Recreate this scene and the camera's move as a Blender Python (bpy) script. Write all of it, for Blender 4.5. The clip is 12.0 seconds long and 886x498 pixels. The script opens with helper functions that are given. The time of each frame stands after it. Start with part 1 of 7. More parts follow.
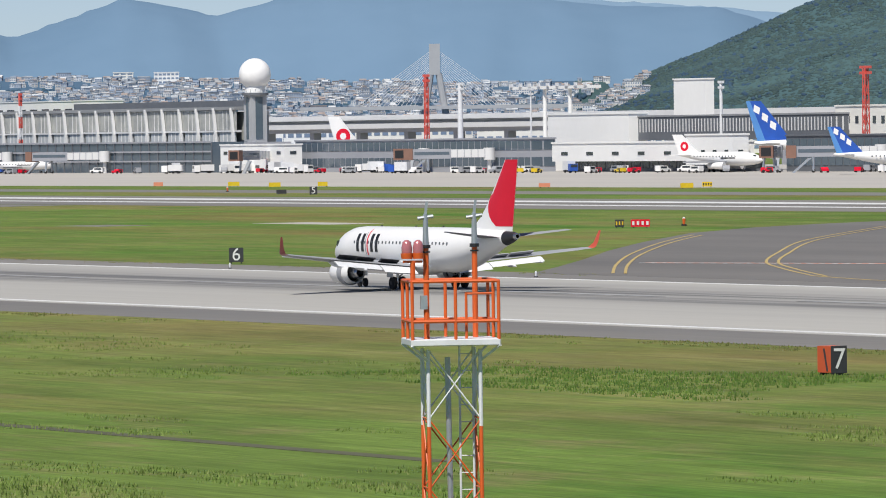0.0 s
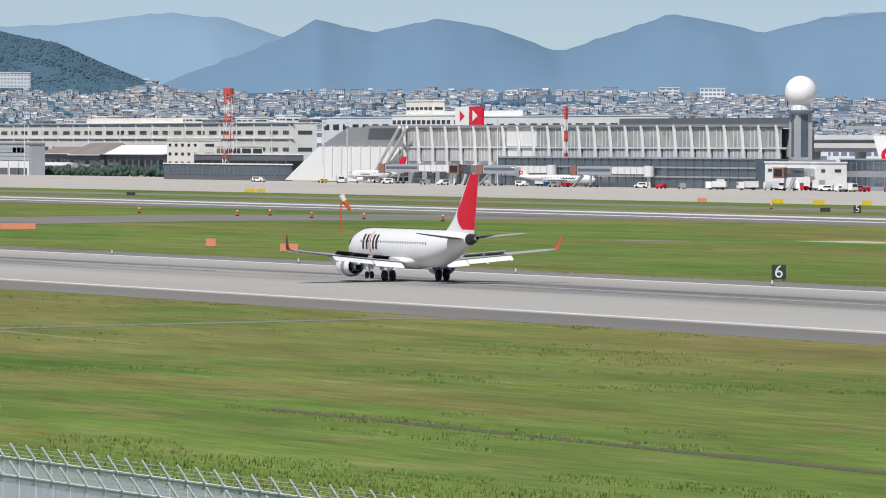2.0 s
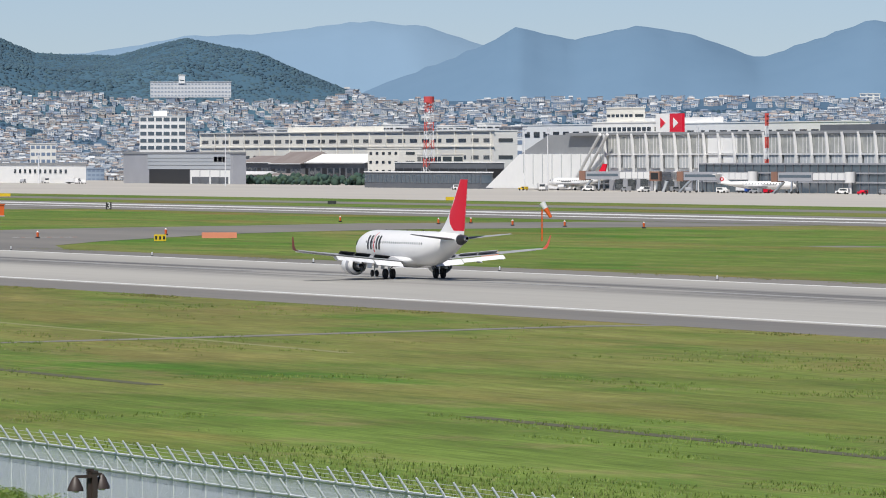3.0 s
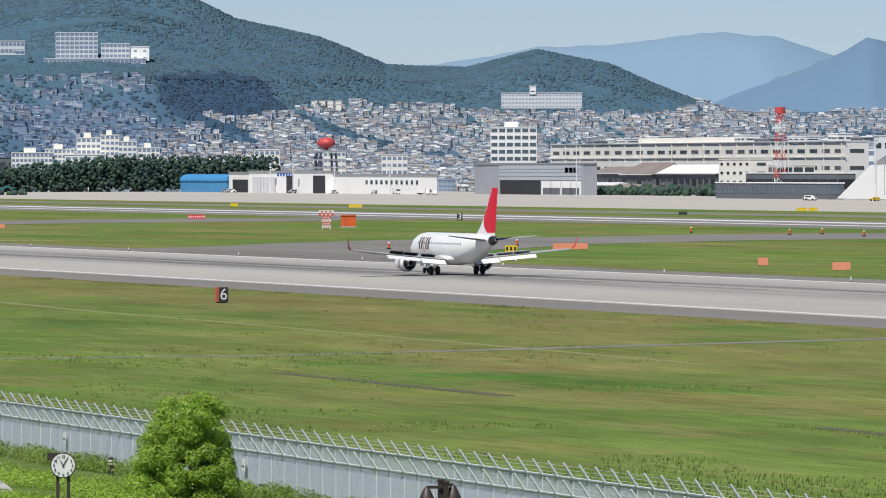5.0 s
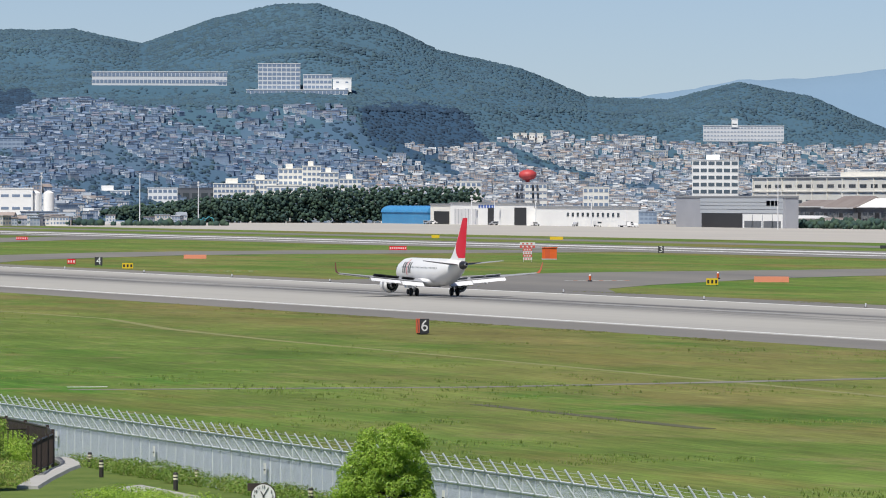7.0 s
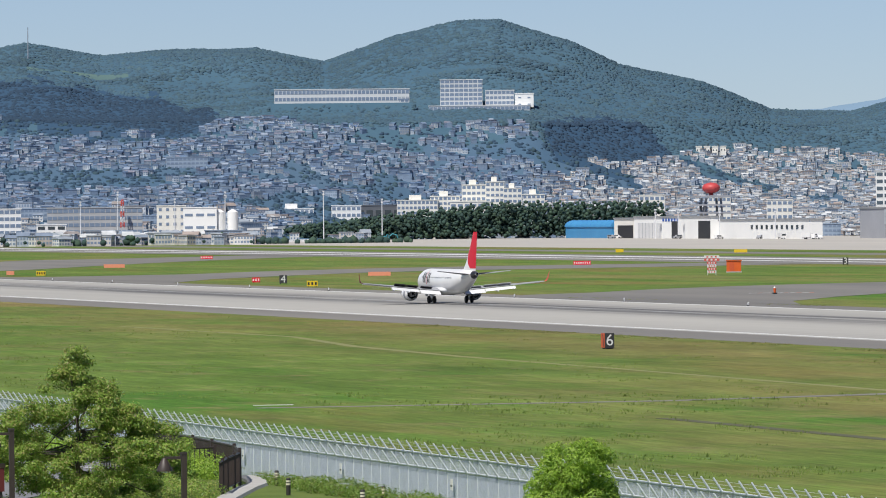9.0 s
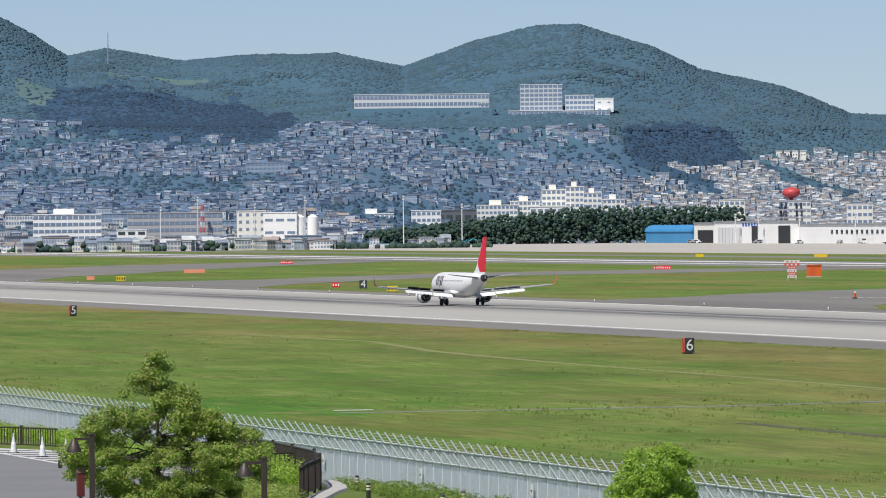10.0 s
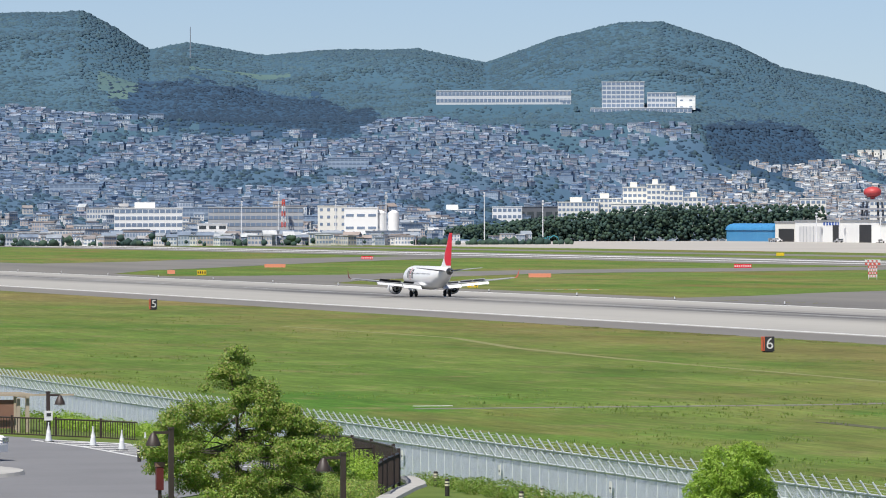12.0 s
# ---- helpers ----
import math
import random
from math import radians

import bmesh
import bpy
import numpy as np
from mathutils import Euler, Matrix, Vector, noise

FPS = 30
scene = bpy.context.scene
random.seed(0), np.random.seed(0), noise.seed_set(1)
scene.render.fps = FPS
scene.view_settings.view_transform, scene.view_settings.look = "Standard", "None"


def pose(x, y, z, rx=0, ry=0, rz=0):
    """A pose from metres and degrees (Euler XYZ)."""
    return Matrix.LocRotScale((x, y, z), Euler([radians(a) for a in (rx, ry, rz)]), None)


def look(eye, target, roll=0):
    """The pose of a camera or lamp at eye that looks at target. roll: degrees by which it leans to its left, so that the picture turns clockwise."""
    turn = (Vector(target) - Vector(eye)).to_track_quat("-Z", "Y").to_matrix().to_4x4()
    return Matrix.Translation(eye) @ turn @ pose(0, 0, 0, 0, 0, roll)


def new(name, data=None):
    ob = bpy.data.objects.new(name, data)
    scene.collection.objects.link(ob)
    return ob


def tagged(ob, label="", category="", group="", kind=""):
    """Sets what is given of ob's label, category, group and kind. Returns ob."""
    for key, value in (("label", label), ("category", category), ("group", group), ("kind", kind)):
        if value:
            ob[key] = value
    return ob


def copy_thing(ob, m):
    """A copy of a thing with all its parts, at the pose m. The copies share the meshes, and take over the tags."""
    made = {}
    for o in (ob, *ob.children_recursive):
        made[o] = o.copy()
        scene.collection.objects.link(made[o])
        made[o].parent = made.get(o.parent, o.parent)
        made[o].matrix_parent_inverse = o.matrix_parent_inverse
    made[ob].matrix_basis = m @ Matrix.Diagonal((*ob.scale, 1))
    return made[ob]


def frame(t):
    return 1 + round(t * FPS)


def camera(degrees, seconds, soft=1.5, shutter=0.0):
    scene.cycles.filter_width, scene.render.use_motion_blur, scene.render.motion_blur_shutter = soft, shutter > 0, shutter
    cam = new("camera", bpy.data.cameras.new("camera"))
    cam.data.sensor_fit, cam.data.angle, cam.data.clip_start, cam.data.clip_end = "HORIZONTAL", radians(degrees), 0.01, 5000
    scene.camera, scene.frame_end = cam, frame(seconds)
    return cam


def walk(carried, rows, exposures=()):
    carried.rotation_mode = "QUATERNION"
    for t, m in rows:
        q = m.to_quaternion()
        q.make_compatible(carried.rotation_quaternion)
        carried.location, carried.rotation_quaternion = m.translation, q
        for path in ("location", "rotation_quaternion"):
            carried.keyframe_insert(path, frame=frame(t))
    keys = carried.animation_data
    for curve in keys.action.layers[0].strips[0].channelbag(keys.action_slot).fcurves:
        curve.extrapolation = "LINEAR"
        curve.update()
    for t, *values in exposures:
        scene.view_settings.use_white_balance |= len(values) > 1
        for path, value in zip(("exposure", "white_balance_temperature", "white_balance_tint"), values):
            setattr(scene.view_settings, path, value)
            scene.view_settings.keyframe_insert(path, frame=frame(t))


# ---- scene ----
# The runway runs along x, the aircraft rolls towards -x; y points away from the viewing hill.
EYE = 12.24
cam = camera(7.427, 12.0, soft=1.0)
ROWS = [
    (0.0, 63.325, -0.996, 0.798),
    (0.5, 64.844, -0.992, 0.683),
    (1.0, 65.766, -0.971, 0.343),
    (1.5, 66.945, -0.899, 0.055),
    (2.0, 67.896, -0.839, -0.229),
    (2.5, 68.599, -0.857, -0.383),
    (3.0, 69.580, -0.778, 0.063),
    (3.5, 70.657, -0.687, 0.295),
    (3.7, 70.880, -0.707, 0.473),
    (5.3, 72.875, -0.648, -0.010),
    (5.5, 73.068, -0.618, -0.026),
    (6.0, 73.370, -0.512, 0.033),
    (6.5, 73.802, -0.456, -0.108),
    (7.0, 74.215, -0.413, -0.146),
    (7.2, 74.370, -0.392, -0.077),
    (8.8, 75.593, -0.298, 0.474),
    (9.0, 75.756, -0.280, 0.543),
    (9.5, 76.137, -0.246, 0.585),
    (10.0, 76.427, -0.232, 0.580),
    (10.5, 76.738, -0.237, 0.501),
    (11.0, 76.906, -0.248, 0.383),
    (11.5, 76.967, -0.249, 0.243),
    (12.0, 77.106, -0.259, 0.131),
]
walk(cam, [(t, pose(0, 0, EYE, 90 + pitch, roll, yaw)) for t, yaw, pitch, roll in ROWS], [(0.0, 0.0), (9.5, 0.0), (10.5, 0.04), (12.0, 0.16)])

# ---- light ----
world = bpy.data.worlds.new("sky")
scene.world = world
world.use_nodes = True
wn = world.node_tree.nodes
sky = wn.new("ShaderNodeTexSky")
sky.sky_type = 'NISHITA'
sky.sun_disc = False
SUN_UP, SUN_ROT = radians(56), radians(136)
sky.sun_elevation, sky.sun_rotation = SUN_UP, SUN_ROT
sky.air_density, sky.dust_density, sky.ozone_density = 0.6, 0.1, 4.0
tint = wn.new("ShaderNodeMix")
tint.data_type, tint.blend_type = 'RGBA', 'MULTIPLY'
tint.inputs[0].default_value, tint.inputs[7].default_value = 1.0, (0.93, 0.91, 0.985, 1)
world.node_tree.links.new(sky.outputs[0], tint.inputs[6])
world.node_tree.links.new(tint.outputs[2], wn["Background"].inputs[0])
wn["Background"].inputs[1].default_value = 0.085
sun = new("sun", bpy.data.lights.new("sun", 'SUN'))
sun.data.energy, sun.data.angle, sun.data.color = 5.0, radians(0.6), (1.0, 0.96, 0.9)
to_sun = Vector((math.sin(SUN_ROT) * math.cos(SUN_UP), math.cos(SUN_ROT) * math.cos(SUN_UP), math.sin(SUN_UP)))
sun.matrix_world = look(to_sun * 100, (0, 0, 0))
scene.view_settings.exposure = 0.0


# ---- materials ----
def mat(name, base, rough=0.6, metal=0.0, other=None, scale=1.0, fine=None, bump=0.0, bump_scale=None, coord="Object", stretch=(1, 1, 1), spec=0.5, island=0.0, rand=0.0):
    """Two noises, coarse and fine, mix base and other; island and rand vary the value piece by piece."""
    m = bpy.data.materials.new(name)
    m.use_nodes = True
    n, l = m.node_tree.nodes, m.node_tree.links
    bsdf = n["Principled BSDF"]
    bsdf.inputs["Roughness"].default_value = rough
    bsdf.inputs["Metallic"].default_value = metal
    bsdf.inputs["Specular IOR Level"].default_value = spec
    other = other or tuple(c * 0.8 for c in base)
    tc = n.new("ShaderNodeTexCoord")
    mp = n.new("ShaderNodeMapping")
    mp.inputs["Scale"].default_value = stretch
    l.new(tc.outputs[coord], mp.inputs[0])
    a = n.new("ShaderNodeTexNoise")
    a.inputs["Scale"].default_value, a.inputs["Detail"].default_value = scale, 4
    b = n.new("ShaderNodeTexNoise")
    b.inputs["Scale"].default_value, b.inputs["Detail"].default_value = fine or scale * 9, 3
    l.new(mp.outputs[0], a.inputs[0])
    l.new(mp.outputs[0], b.inputs[0])
    add = n.new("ShaderNodeMath")
    add.operation = 'MULTIPLY_ADD'
    add.inputs[1].default_value = 0.6
    l.new(b.outputs[0], add.inputs[0])
    half = n.new("ShaderNodeMath")
    half.operation = 'MULTIPLY_ADD'
    half.inputs[1].default_value, half.inputs[2].default_value = 1.6, -0.6
    l.new(a.outputs[0], half.inputs[0])
    l.new(half.outputs[0], add.inputs[2])
    mix = n.new("ShaderNodeMix")
    mix.data_type, mix.clamp_factor = 'RGBA', True
    mix.inputs[6].default_value, mix.inputs[7].default_value = (*base, 1), (*other, 1)
    l.new(add.outputs[0], mix.inputs[0])
    out = mix.outputs[2]
    if island or rand:
        src = n.new("ShaderNodeNewGeometry").outputs["Random Per Island"] if island else n.new("ShaderNodeObjectInfo").outputs["Random"]
        k = island or rand
        hsv = n.new("ShaderNodeHueSaturation")
        mr = n.new("ShaderNodeMapRange")
        mr.inputs[3].default_value, mr.inputs[4].default_value = 1 - k, 1 + k
        l.new(src, mr.inputs[0])
        l.new(mr.outputs[0], hsv.inputs["Value"])
        l.new(out, hsv.inputs["Color"])
        out = hsv.outputs[0]
    l.new(out, bsdf.inputs["Base Color"])
    if bump:
        bp = n.new("ShaderNodeBump")
        bp.inputs["Strength"].default_value = bump
        bp.inputs["Distance"].default_value = 0.05
        c = b
        if bump_scale:
            c = n.new("ShaderNodeTexNoise")
            c.inputs["Scale"].default_value, c.inputs["Detail"].default_value = bump_scale, 4
            l.new(mp.outputs[0], c.inputs[0])
        l.new(c.outputs[0], bp.inputs["Height"])
        l.new(bp.outputs[0], bsdf.inputs["Normal"])
    return m


def palette(name, colours, rough=0.8, coord="island", dirt=0.3, scale=0.3, through_light=0.0):
    """A colour picked piece by piece from a few, with blotches over it."""
    m = bpy.data.materials.new(name)
    m.use_nodes = True
    n, l = m.node_tree.nodes, m.node_tree.links
    bsdf = n["Principled BSDF"]
    bsdf.inputs["Roughness"].default_value = rough
    src = n.new("ShaderNodeNewGeometry").outputs["Random Per Island"] if coord == "island" else n.new("ShaderNodeObjectInfo").outputs["Random"]
    ramp = n.new("ShaderNodeValToRGB")
    ramp.color_ramp.interpolation = 'CONSTANT'
    el = ramp.color_ramp.elements
    while len(el) < len(colours):
        el.new(0.5)
    for i, c in enumerate(colours):
        el[i].position, el[i].color = i / len(colours), (*c, 1)
    l.new(src, ramp.inputs[0])
    nz = n.new("ShaderNodeTexNoise")
    nz.inputs["Scale"].default_value, nz.inputs["Detail"].default_value = scale, 4
    tc = n.new("ShaderNodeTexCoord")
    l.new(tc.outputs["Object"], nz.inputs[0])
    mr = n.new("ShaderNodeMapRange")
    mr.inputs[1].default_value, mr.inputs[2].default_value = 0.3, 0.7
    mr.inputs[3].default_value, mr.inputs[4].default_value = 1 - dirt, 1
    l.new(nz.outputs[0], mr.inputs[0])
    hsv = n.new("ShaderNodeHueSaturation")
    l.new(mr.outputs[0], hsv.inputs["Value"])
    l.new(ramp.outputs[0], hsv.inputs["Color"])
    l.new(hsv.outputs[0], bsdf.inputs["Base Color"])
    if through_light:
        tr = n.new("ShaderNodeBsdfTranslucent")
        l.new(hsv.outputs[0], tr.inputs[0])
        mx = n.new("ShaderNodeMixShader")
        mx.inputs[0].default_value = through_light
        l.new(bsdf.outputs[0], mx.inputs[1])
        l.new(tr.outputs[0], mx.inputs[2])
        l.new(mx.outputs[0], n["Material Output"].inputs[0])
    return m


def grass_material():
    m = bpy.data.materials.new("mown_grass")
    m.use_nodes = True
    n, l = m.node_tree.nodes, m.node_tree.links
    bsdf = n["Principled BSDF"]
    bsdf.inputs["Roughness"].default_value = 0.9
    bsdf.inputs["Specular IOR Level"].default_value = 0.1
    tc = n.new("ShaderNodeTexCoord")

    def noise_at(scale, stretch, detail=5, rough=0.6, offset=0.0):
        mp = n.new("ShaderNodeMapping")
        mp.inputs["Scale"].default_value = stretch
        mp.inputs["Location"].default_value = (offset, offset * 0.7, 0)
        l.new(tc.outputs["Object"], mp.inputs[0])
        t = n.new("ShaderNodeTexNoise")
        t.inputs["Scale"].default_value, t.inputs["Detail"].default_value, t.inputs["Roughness"].default_value = scale, detail, rough
        l.new(mp.outputs[0], t.inputs[0])
        return t.outputs[0]

    def ramped(src, lo, hi):
        r = n.new("ShaderNodeMapRange")
        r.inputs[1].default_value, r.inputs[2].default_value = lo, hi
        l.new(src, r.inputs[0])
        return r.outputs[0]

    def mixed(f, a, b):
        x = n.new("ShaderNodeMix")
        x.data_type = 'RGBA'
        l.new(f, x.inputs[0])
        for s, v in ((6, a), (7, b)):
            if isinstance(v, tuple):
                x.inputs[s].default_value = (*v, 1)
            else:
                l.new(v, x.inputs[s])
        return x.outputs[2]

    green = mixed(ramped(noise_at(0.02, (0.5, 1, 1)), 0.35, 0.65), (0.088, 0.150, 0.027), (0.136, 0.192, 0.042))
    dry = mixed(ramped(noise_at(0.013, (0.35, 1.3, 1), 6, 0.65, 40), 0.50, 0.64), green, (0.185, 0.175, 0.058))
    rusty = mixed(ramped(noise_at(0.02, (0.3, 1.4, 1), 5, 0.6, 90), 0.55, 0.72), dry, (0.20, 0.135, 0.052))
    lush = mixed(ramped(noise_at(0.03, (0.4, 1.2, 1), 6, 0.65, 160), 0.54, 0.64), rusty, (0.068, 0.155, 0.022))
    # drier towards the runway verge
    sep = n.new("ShaderNodeSeparateXYZ")
    l.new(tc.outputs["Object"], sep.inputs[0])
    band = n.new("ShaderNodeMapRange")
    band.inputs[1].default_value, band.inputs[2].default_value, band.inputs[4].default_value = 118, 180, 0.75
    l.new(sep.outputs[1], band.inputs[0])
    past = n.new("ShaderNodeMapRange")
    past.inputs[1].default_value, past.inputs[2].default_value, past.inputs[3].default_value, past.inputs[4].default_value = 255, 290, 1, 0.0
    l.new(sep.outputs[1], past.inputs[0])
    pr = n.new("ShaderNodeMath")
    pr.operation = 'MULTIPLY'
    l.new(band.outputs[0], pr.inputs[0])
    l.new(past.outputs[0], pr.inputs[1])
    pr2 = n.new("ShaderNodeMath")
    pr2.operation = 'MULTIPLY'
    l.new(pr.outputs[0], pr2.inputs[0])
    l.new(ramped(noise_at(0.035, (0.5, 1, 1), 6, 0.7, 220), 0.38, 0.58), pr2.inputs[1])
    lush = mixed(pr2.outputs[0], lush, (0.19, 0.15, 0.06))
    straw = mixed(ramped(noise_at(0.16, (0.6, 1, 1), 6, 0.7, 300), 0.52, 0.72), lush, (0.185, 0.175, 0.07))
    shade = n.new("ShaderNodeHueSaturation")
    l.new(ramped_to(n, l, noise_at(0.1, (0.25, 1, 1), 7, 0.72, 55), 0.3, 1.7), shade.inputs["Value"])
    l.new(straw, shade.inputs["Color"])
    grain = n.new("ShaderNodeHueSaturation")
    l.new(ramped_to(n, l, noise_at(0.9, (0.12, 1, 1), 6, 0.75, 7), 0.35, 1.65), grain.inputs["Value"])
    l.new(shade.outputs[0], grain.inputs["Color"])
    blades = n.new("ShaderNodeHueSaturation")
    l.new(ramped_to(n, l, noise_at(3.0, (0.05, 1, 1), 5, 0.75, 17), 0.3, 1.7), blades.inputs["Value"])
    l.new(grain.outputs[0], blades.inputs["Color"])
    l.new(blades.outputs[0], bsdf.inputs["Base Color"])
    return m


def ramped_to(n, l, src, lo, hi):
    r = n.new("ShaderNodeMapRange")
    r.inputs[3].default_value, r.inputs[4].default_value = lo, hi
    l.new(src, r.inputs[0])
    return r.outputs[0]


GRASS = grass_material()


def runway_material():
    """Pale concrete with long tyre-rubber streaks, densest about the landing gear tracks."""
    m = mat("runway_concrete", (0.42, 0.405, 0.365), 0.85, other=(0.32, 0.31, 0.285), scale=0.05, fine=0.8, stretch=(0.05, 1, 1))
    n, l = m.node_tree.nodes, m.node_tree.links
    bsdf = n["Principled BSDF"]
    pale = bsdf.inputs["Base Color"].links[0].from_socket
    tc = n.new("ShaderNodeTexCoord")
    sep = n.new("ShaderNodeSeparateXYZ")
    l.new(tc.outputs["Object"], sep.inputs[0])
    track = n.new("ShaderNodeValToRGB")
    el = track.color_ramp.elements
    el[0].position, el[0].color = 0.0, (0, 0, 0, 1)
    el[1].position, el[1].color = 1.0, (0, 0, 0, 1)
    for p, v in ((0.28, 0.02), (0.37, 0.30), (0.43, 0.85), (0.50, 0.62), (0.57, 0.92), (0.66, 0.60), (0.76, 0.22), (0.86, 0.05)):
        e = el.new(p)
        e.color = (v, v, v, 1)
    span = n.new("ShaderNodeMapRange")
    span.inputs[1].default_value, span.inputs[2].default_value = 200.0, 256.0
    l.new(sep.outputs[1], span.inputs[0])
    l.new(span.outputs[0], track.inputs[0])
    mp = n.new("ShaderNodeMapping")
    mp.inputs["Scale"].default_value = (0.02, 1, 1)
    l.new(tc.outputs["Object"], mp.inputs[0])
    nz = n.new("ShaderNodeTexNoise")
    nz.inputs["Scale"].default_value, nz.inputs["Detail"].default_value, nz.inputs["Roughness"].default_value = 0.22, 6, 0.7
    l.new(mp.outputs[0], nz.inputs[0])
    streak = n.new("ShaderNodeMapRange")
    streak.inputs[1].default_value, streak.inputs[2].default_value = 0.40, 0.60
    streak.inputs[3].default_value = 0.28
    l.new(nz.outputs[0], streak.inputs[0])
    fac = n.new("ShaderNodeMath")
    fac.operation = 'MULTIPLY'
    l.new(track.outputs[0], fac.inputs[0])
    l.new(streak.outputs[0], fac.inputs[1])
    mix = n.new("ShaderNodeMix")
    mix.data_type = 'RGBA'
    mix.inputs[7].default_value = (0.060, 0.060, 0.064, 1)
    l.new(fac.outputs[0], mix.inputs[0])
    l.new(pale, mix.inputs[6])
    l.new(mix.outputs[2], bsdf.inputs["Base Color"])
    return m


CONCRETE = runway_material()
ASPHALT = mat("weathered_asphalt", (0.225, 0.21, 0.185), 0.85, other=(0.135, 0.13, 0.122), scale=0.05, fine=0.9, stretch=(0.08, 1, 1), bump=0.15)
ASPHALT_DARK = mat("dark_asphalt", (0.18, 0.168, 0.152), 0.85, other=(0.112, 0.106, 0.098), scale=0.06, fine=1.2, stretch=(0.2, 1, 1), bump=0.1)
APRON = mat("apron_concrete", (0.46, 0.43, 0.38), 0.85, other=(0.38, 0.36, 0.33), scale=0.02, fine=0.2, stretch=(0.4, 1, 1))
LINE_WHITE = mat("white_road_paint", (0.78, 0.78, 0.75), 0.6, other=(0.55, 0.55, 0.53), scale=0.3, fine=3)
LINE_WORN = mat("rubber_dulled_white_paint", (0.42, 0.42, 0.41), 0.7, other=(0.20, 0.20, 0.20), scale=0.4, fine=3)
LINE_YELLOW = mat("yellow_road_paint", (0.58, 0.42, 0.13), 0.6, other=(0.40, 0.30, 0.12), scale=0.3, fine=3)
DRY_TRACK = mat("dry_grass_track", (0.24, 0.22, 0.09), 0.95, other=(0.16, 0.18, 0.06), scale=0.3, fine=2)
DIRT = mat("bare_earth", (0.10, 0.098, 0.05), 0.95, other=(0.07, 0.072, 0.04), scale=0.5)
WHITE_PAINT = mat("white_gloss_paint", (0.83, 0.82, 0.80), 0.28, other=(0.76, 0.755, 0.74), scale=0.4, fine=4)
GREY_PAINT = mat("light_grey_wing_paint", (0.34, 0.35, 0.37), 0.6, other=(0.28, 0.29, 0.31), scale=0.6, fine=6, spec=0.2)
SHADED_GREY_PAINT = mat("shaded_grey_wing_paint", (0.16, 0.165, 0.18), 0.6, other=(0.12, 0.125, 0.14), scale=0.6, fine=6, spec=0.2)
RED_PAINT = mat("red_tail_paint", (0.70, 0.010, 0.035), 0.42, other=(0.62, 0.008, 0.03), scale=0.5, spec=0.25)
BLUE_PAINT = mat("blue_tail_paint", (0.025, 0.10, 0.45), 0.3, scale=0.5)
PALE_BLUE = mat("pale_blue_paint", (0.10, 0.28, 0.62), 0.3, scale=0.5)
DARK_RED = mat("dull_dark_red_paint", (0.22, 0.02, 0.018), 0.5, other=(0.17, 0.018, 0.016), scale=0.5)
LIGHTER_RED = mat("lighter_red_wing_paint", (0.55, 0.09, 0.05), 0.5, other=(0.46, 0.07, 0.04), scale=0.5)
ORANGE = mat("orange_paint", (0.72, 0.125, 0.02), 0.45, other=(0.60, 0.10, 0.02), scale=1.2, fine=9)
WHITE_STEEL = mat("white_painted_steel", (0.74, 0.75, 0.76), 0.5, other=(0.60, 0.61, 0.62), scale=1.5, fine=12)
GALV = mat("galvanised_steel", (0.50, 0.53, 0.56), 0.4, 0.6, other=(0.38, 0.41, 0.44), scale=4, fine=30)
DARK_METAL = mat("dark_metal", (0.05, 0.05, 0.055), 0.45, 0.5, scale=3)
BARE_METAL = mat("bare_metal", (0.55, 0.55, 0.56), 0.25, 0.9, scale=2)
BLACK = mat("black_paint", (0.018, 0.018, 0.02), 0.5, scale=2)
TYRE = mat("tyre_rubber", (0.02, 0.02, 0.021), 0.85, scale=5)
GLASS_DARK = mat("dark_window_glass", (0.03, 0.04, 0.05), 0.08, other=(0.05, 0.06, 0.07), scale=0.05, spec=0.8)
CABIN_GLASS = mat("grey_cabin_glass", (0.09, 0.10, 0.11), 0.3, other=(0.12, 0.13, 0.14), scale=1)
GLASS_BLUE = mat("blue_grey_glazing", (0.06, 0.09, 0.12), 0.12, other=(0.11, 0.14, 0.17), scale=0.08, fine=0.5, spec=0.8)
YELLOW = mat("yellow_sign_face", (0.75, 0.52, 0.02), 0.5, scale=2)
SIGN_ORANGE = mat("faded_orange_panel", (0.75, 0.28, 0.17), 0.6, other=(0.68, 0.24, 0.14), scale=1)

PERIM = mat("pale_perimeter_asphalt", (0.33, 0.37, 0.45), 0.85, other=(0.27, 0.30, 0.38), scale=0.15, fine=2)
GRASS_PARK = mat("park_grass", (0.075, 0.13, 0.025), 0.9, other=(0.16, 0.20, 0.055), scale=0.5, fine=5, spec=0.1)
CARPARK = mat("car_park_asphalt", (0.21, 0.21, 0.215), 0.85, other=(0.165, 0.165, 0.17), scale=0.2, fine=4)
PATHSTONE = mat("pale_path_concrete", (0.46, 0.45, 0.42), 0.85, other=(0.36, 0.35, 0.33), scale=0.8, fine=8)
CONE_WHITE = mat("off_white_plastic", (0.72, 0.74, 0.74), 0.5, scale=4)
BOLLARD = mat("dark_brown_metal", (0.035, 0.03, 0.027), 0.5, scale=4)
BAND_CREAM = mat("cream_reflector", (0.70, 0.66, 0.48), 0.4, scale=4)
RAIL_BROWN = mat("dark_brown_paint", (0.040, 0.028, 0.023), 0.5, other=(0.055, 0.04, 0.033), scale=4, fine=30)
SIGN_MAROON = mat("maroon_paint", (0.13, 0.02, 0.02), 0.5, scale=3)
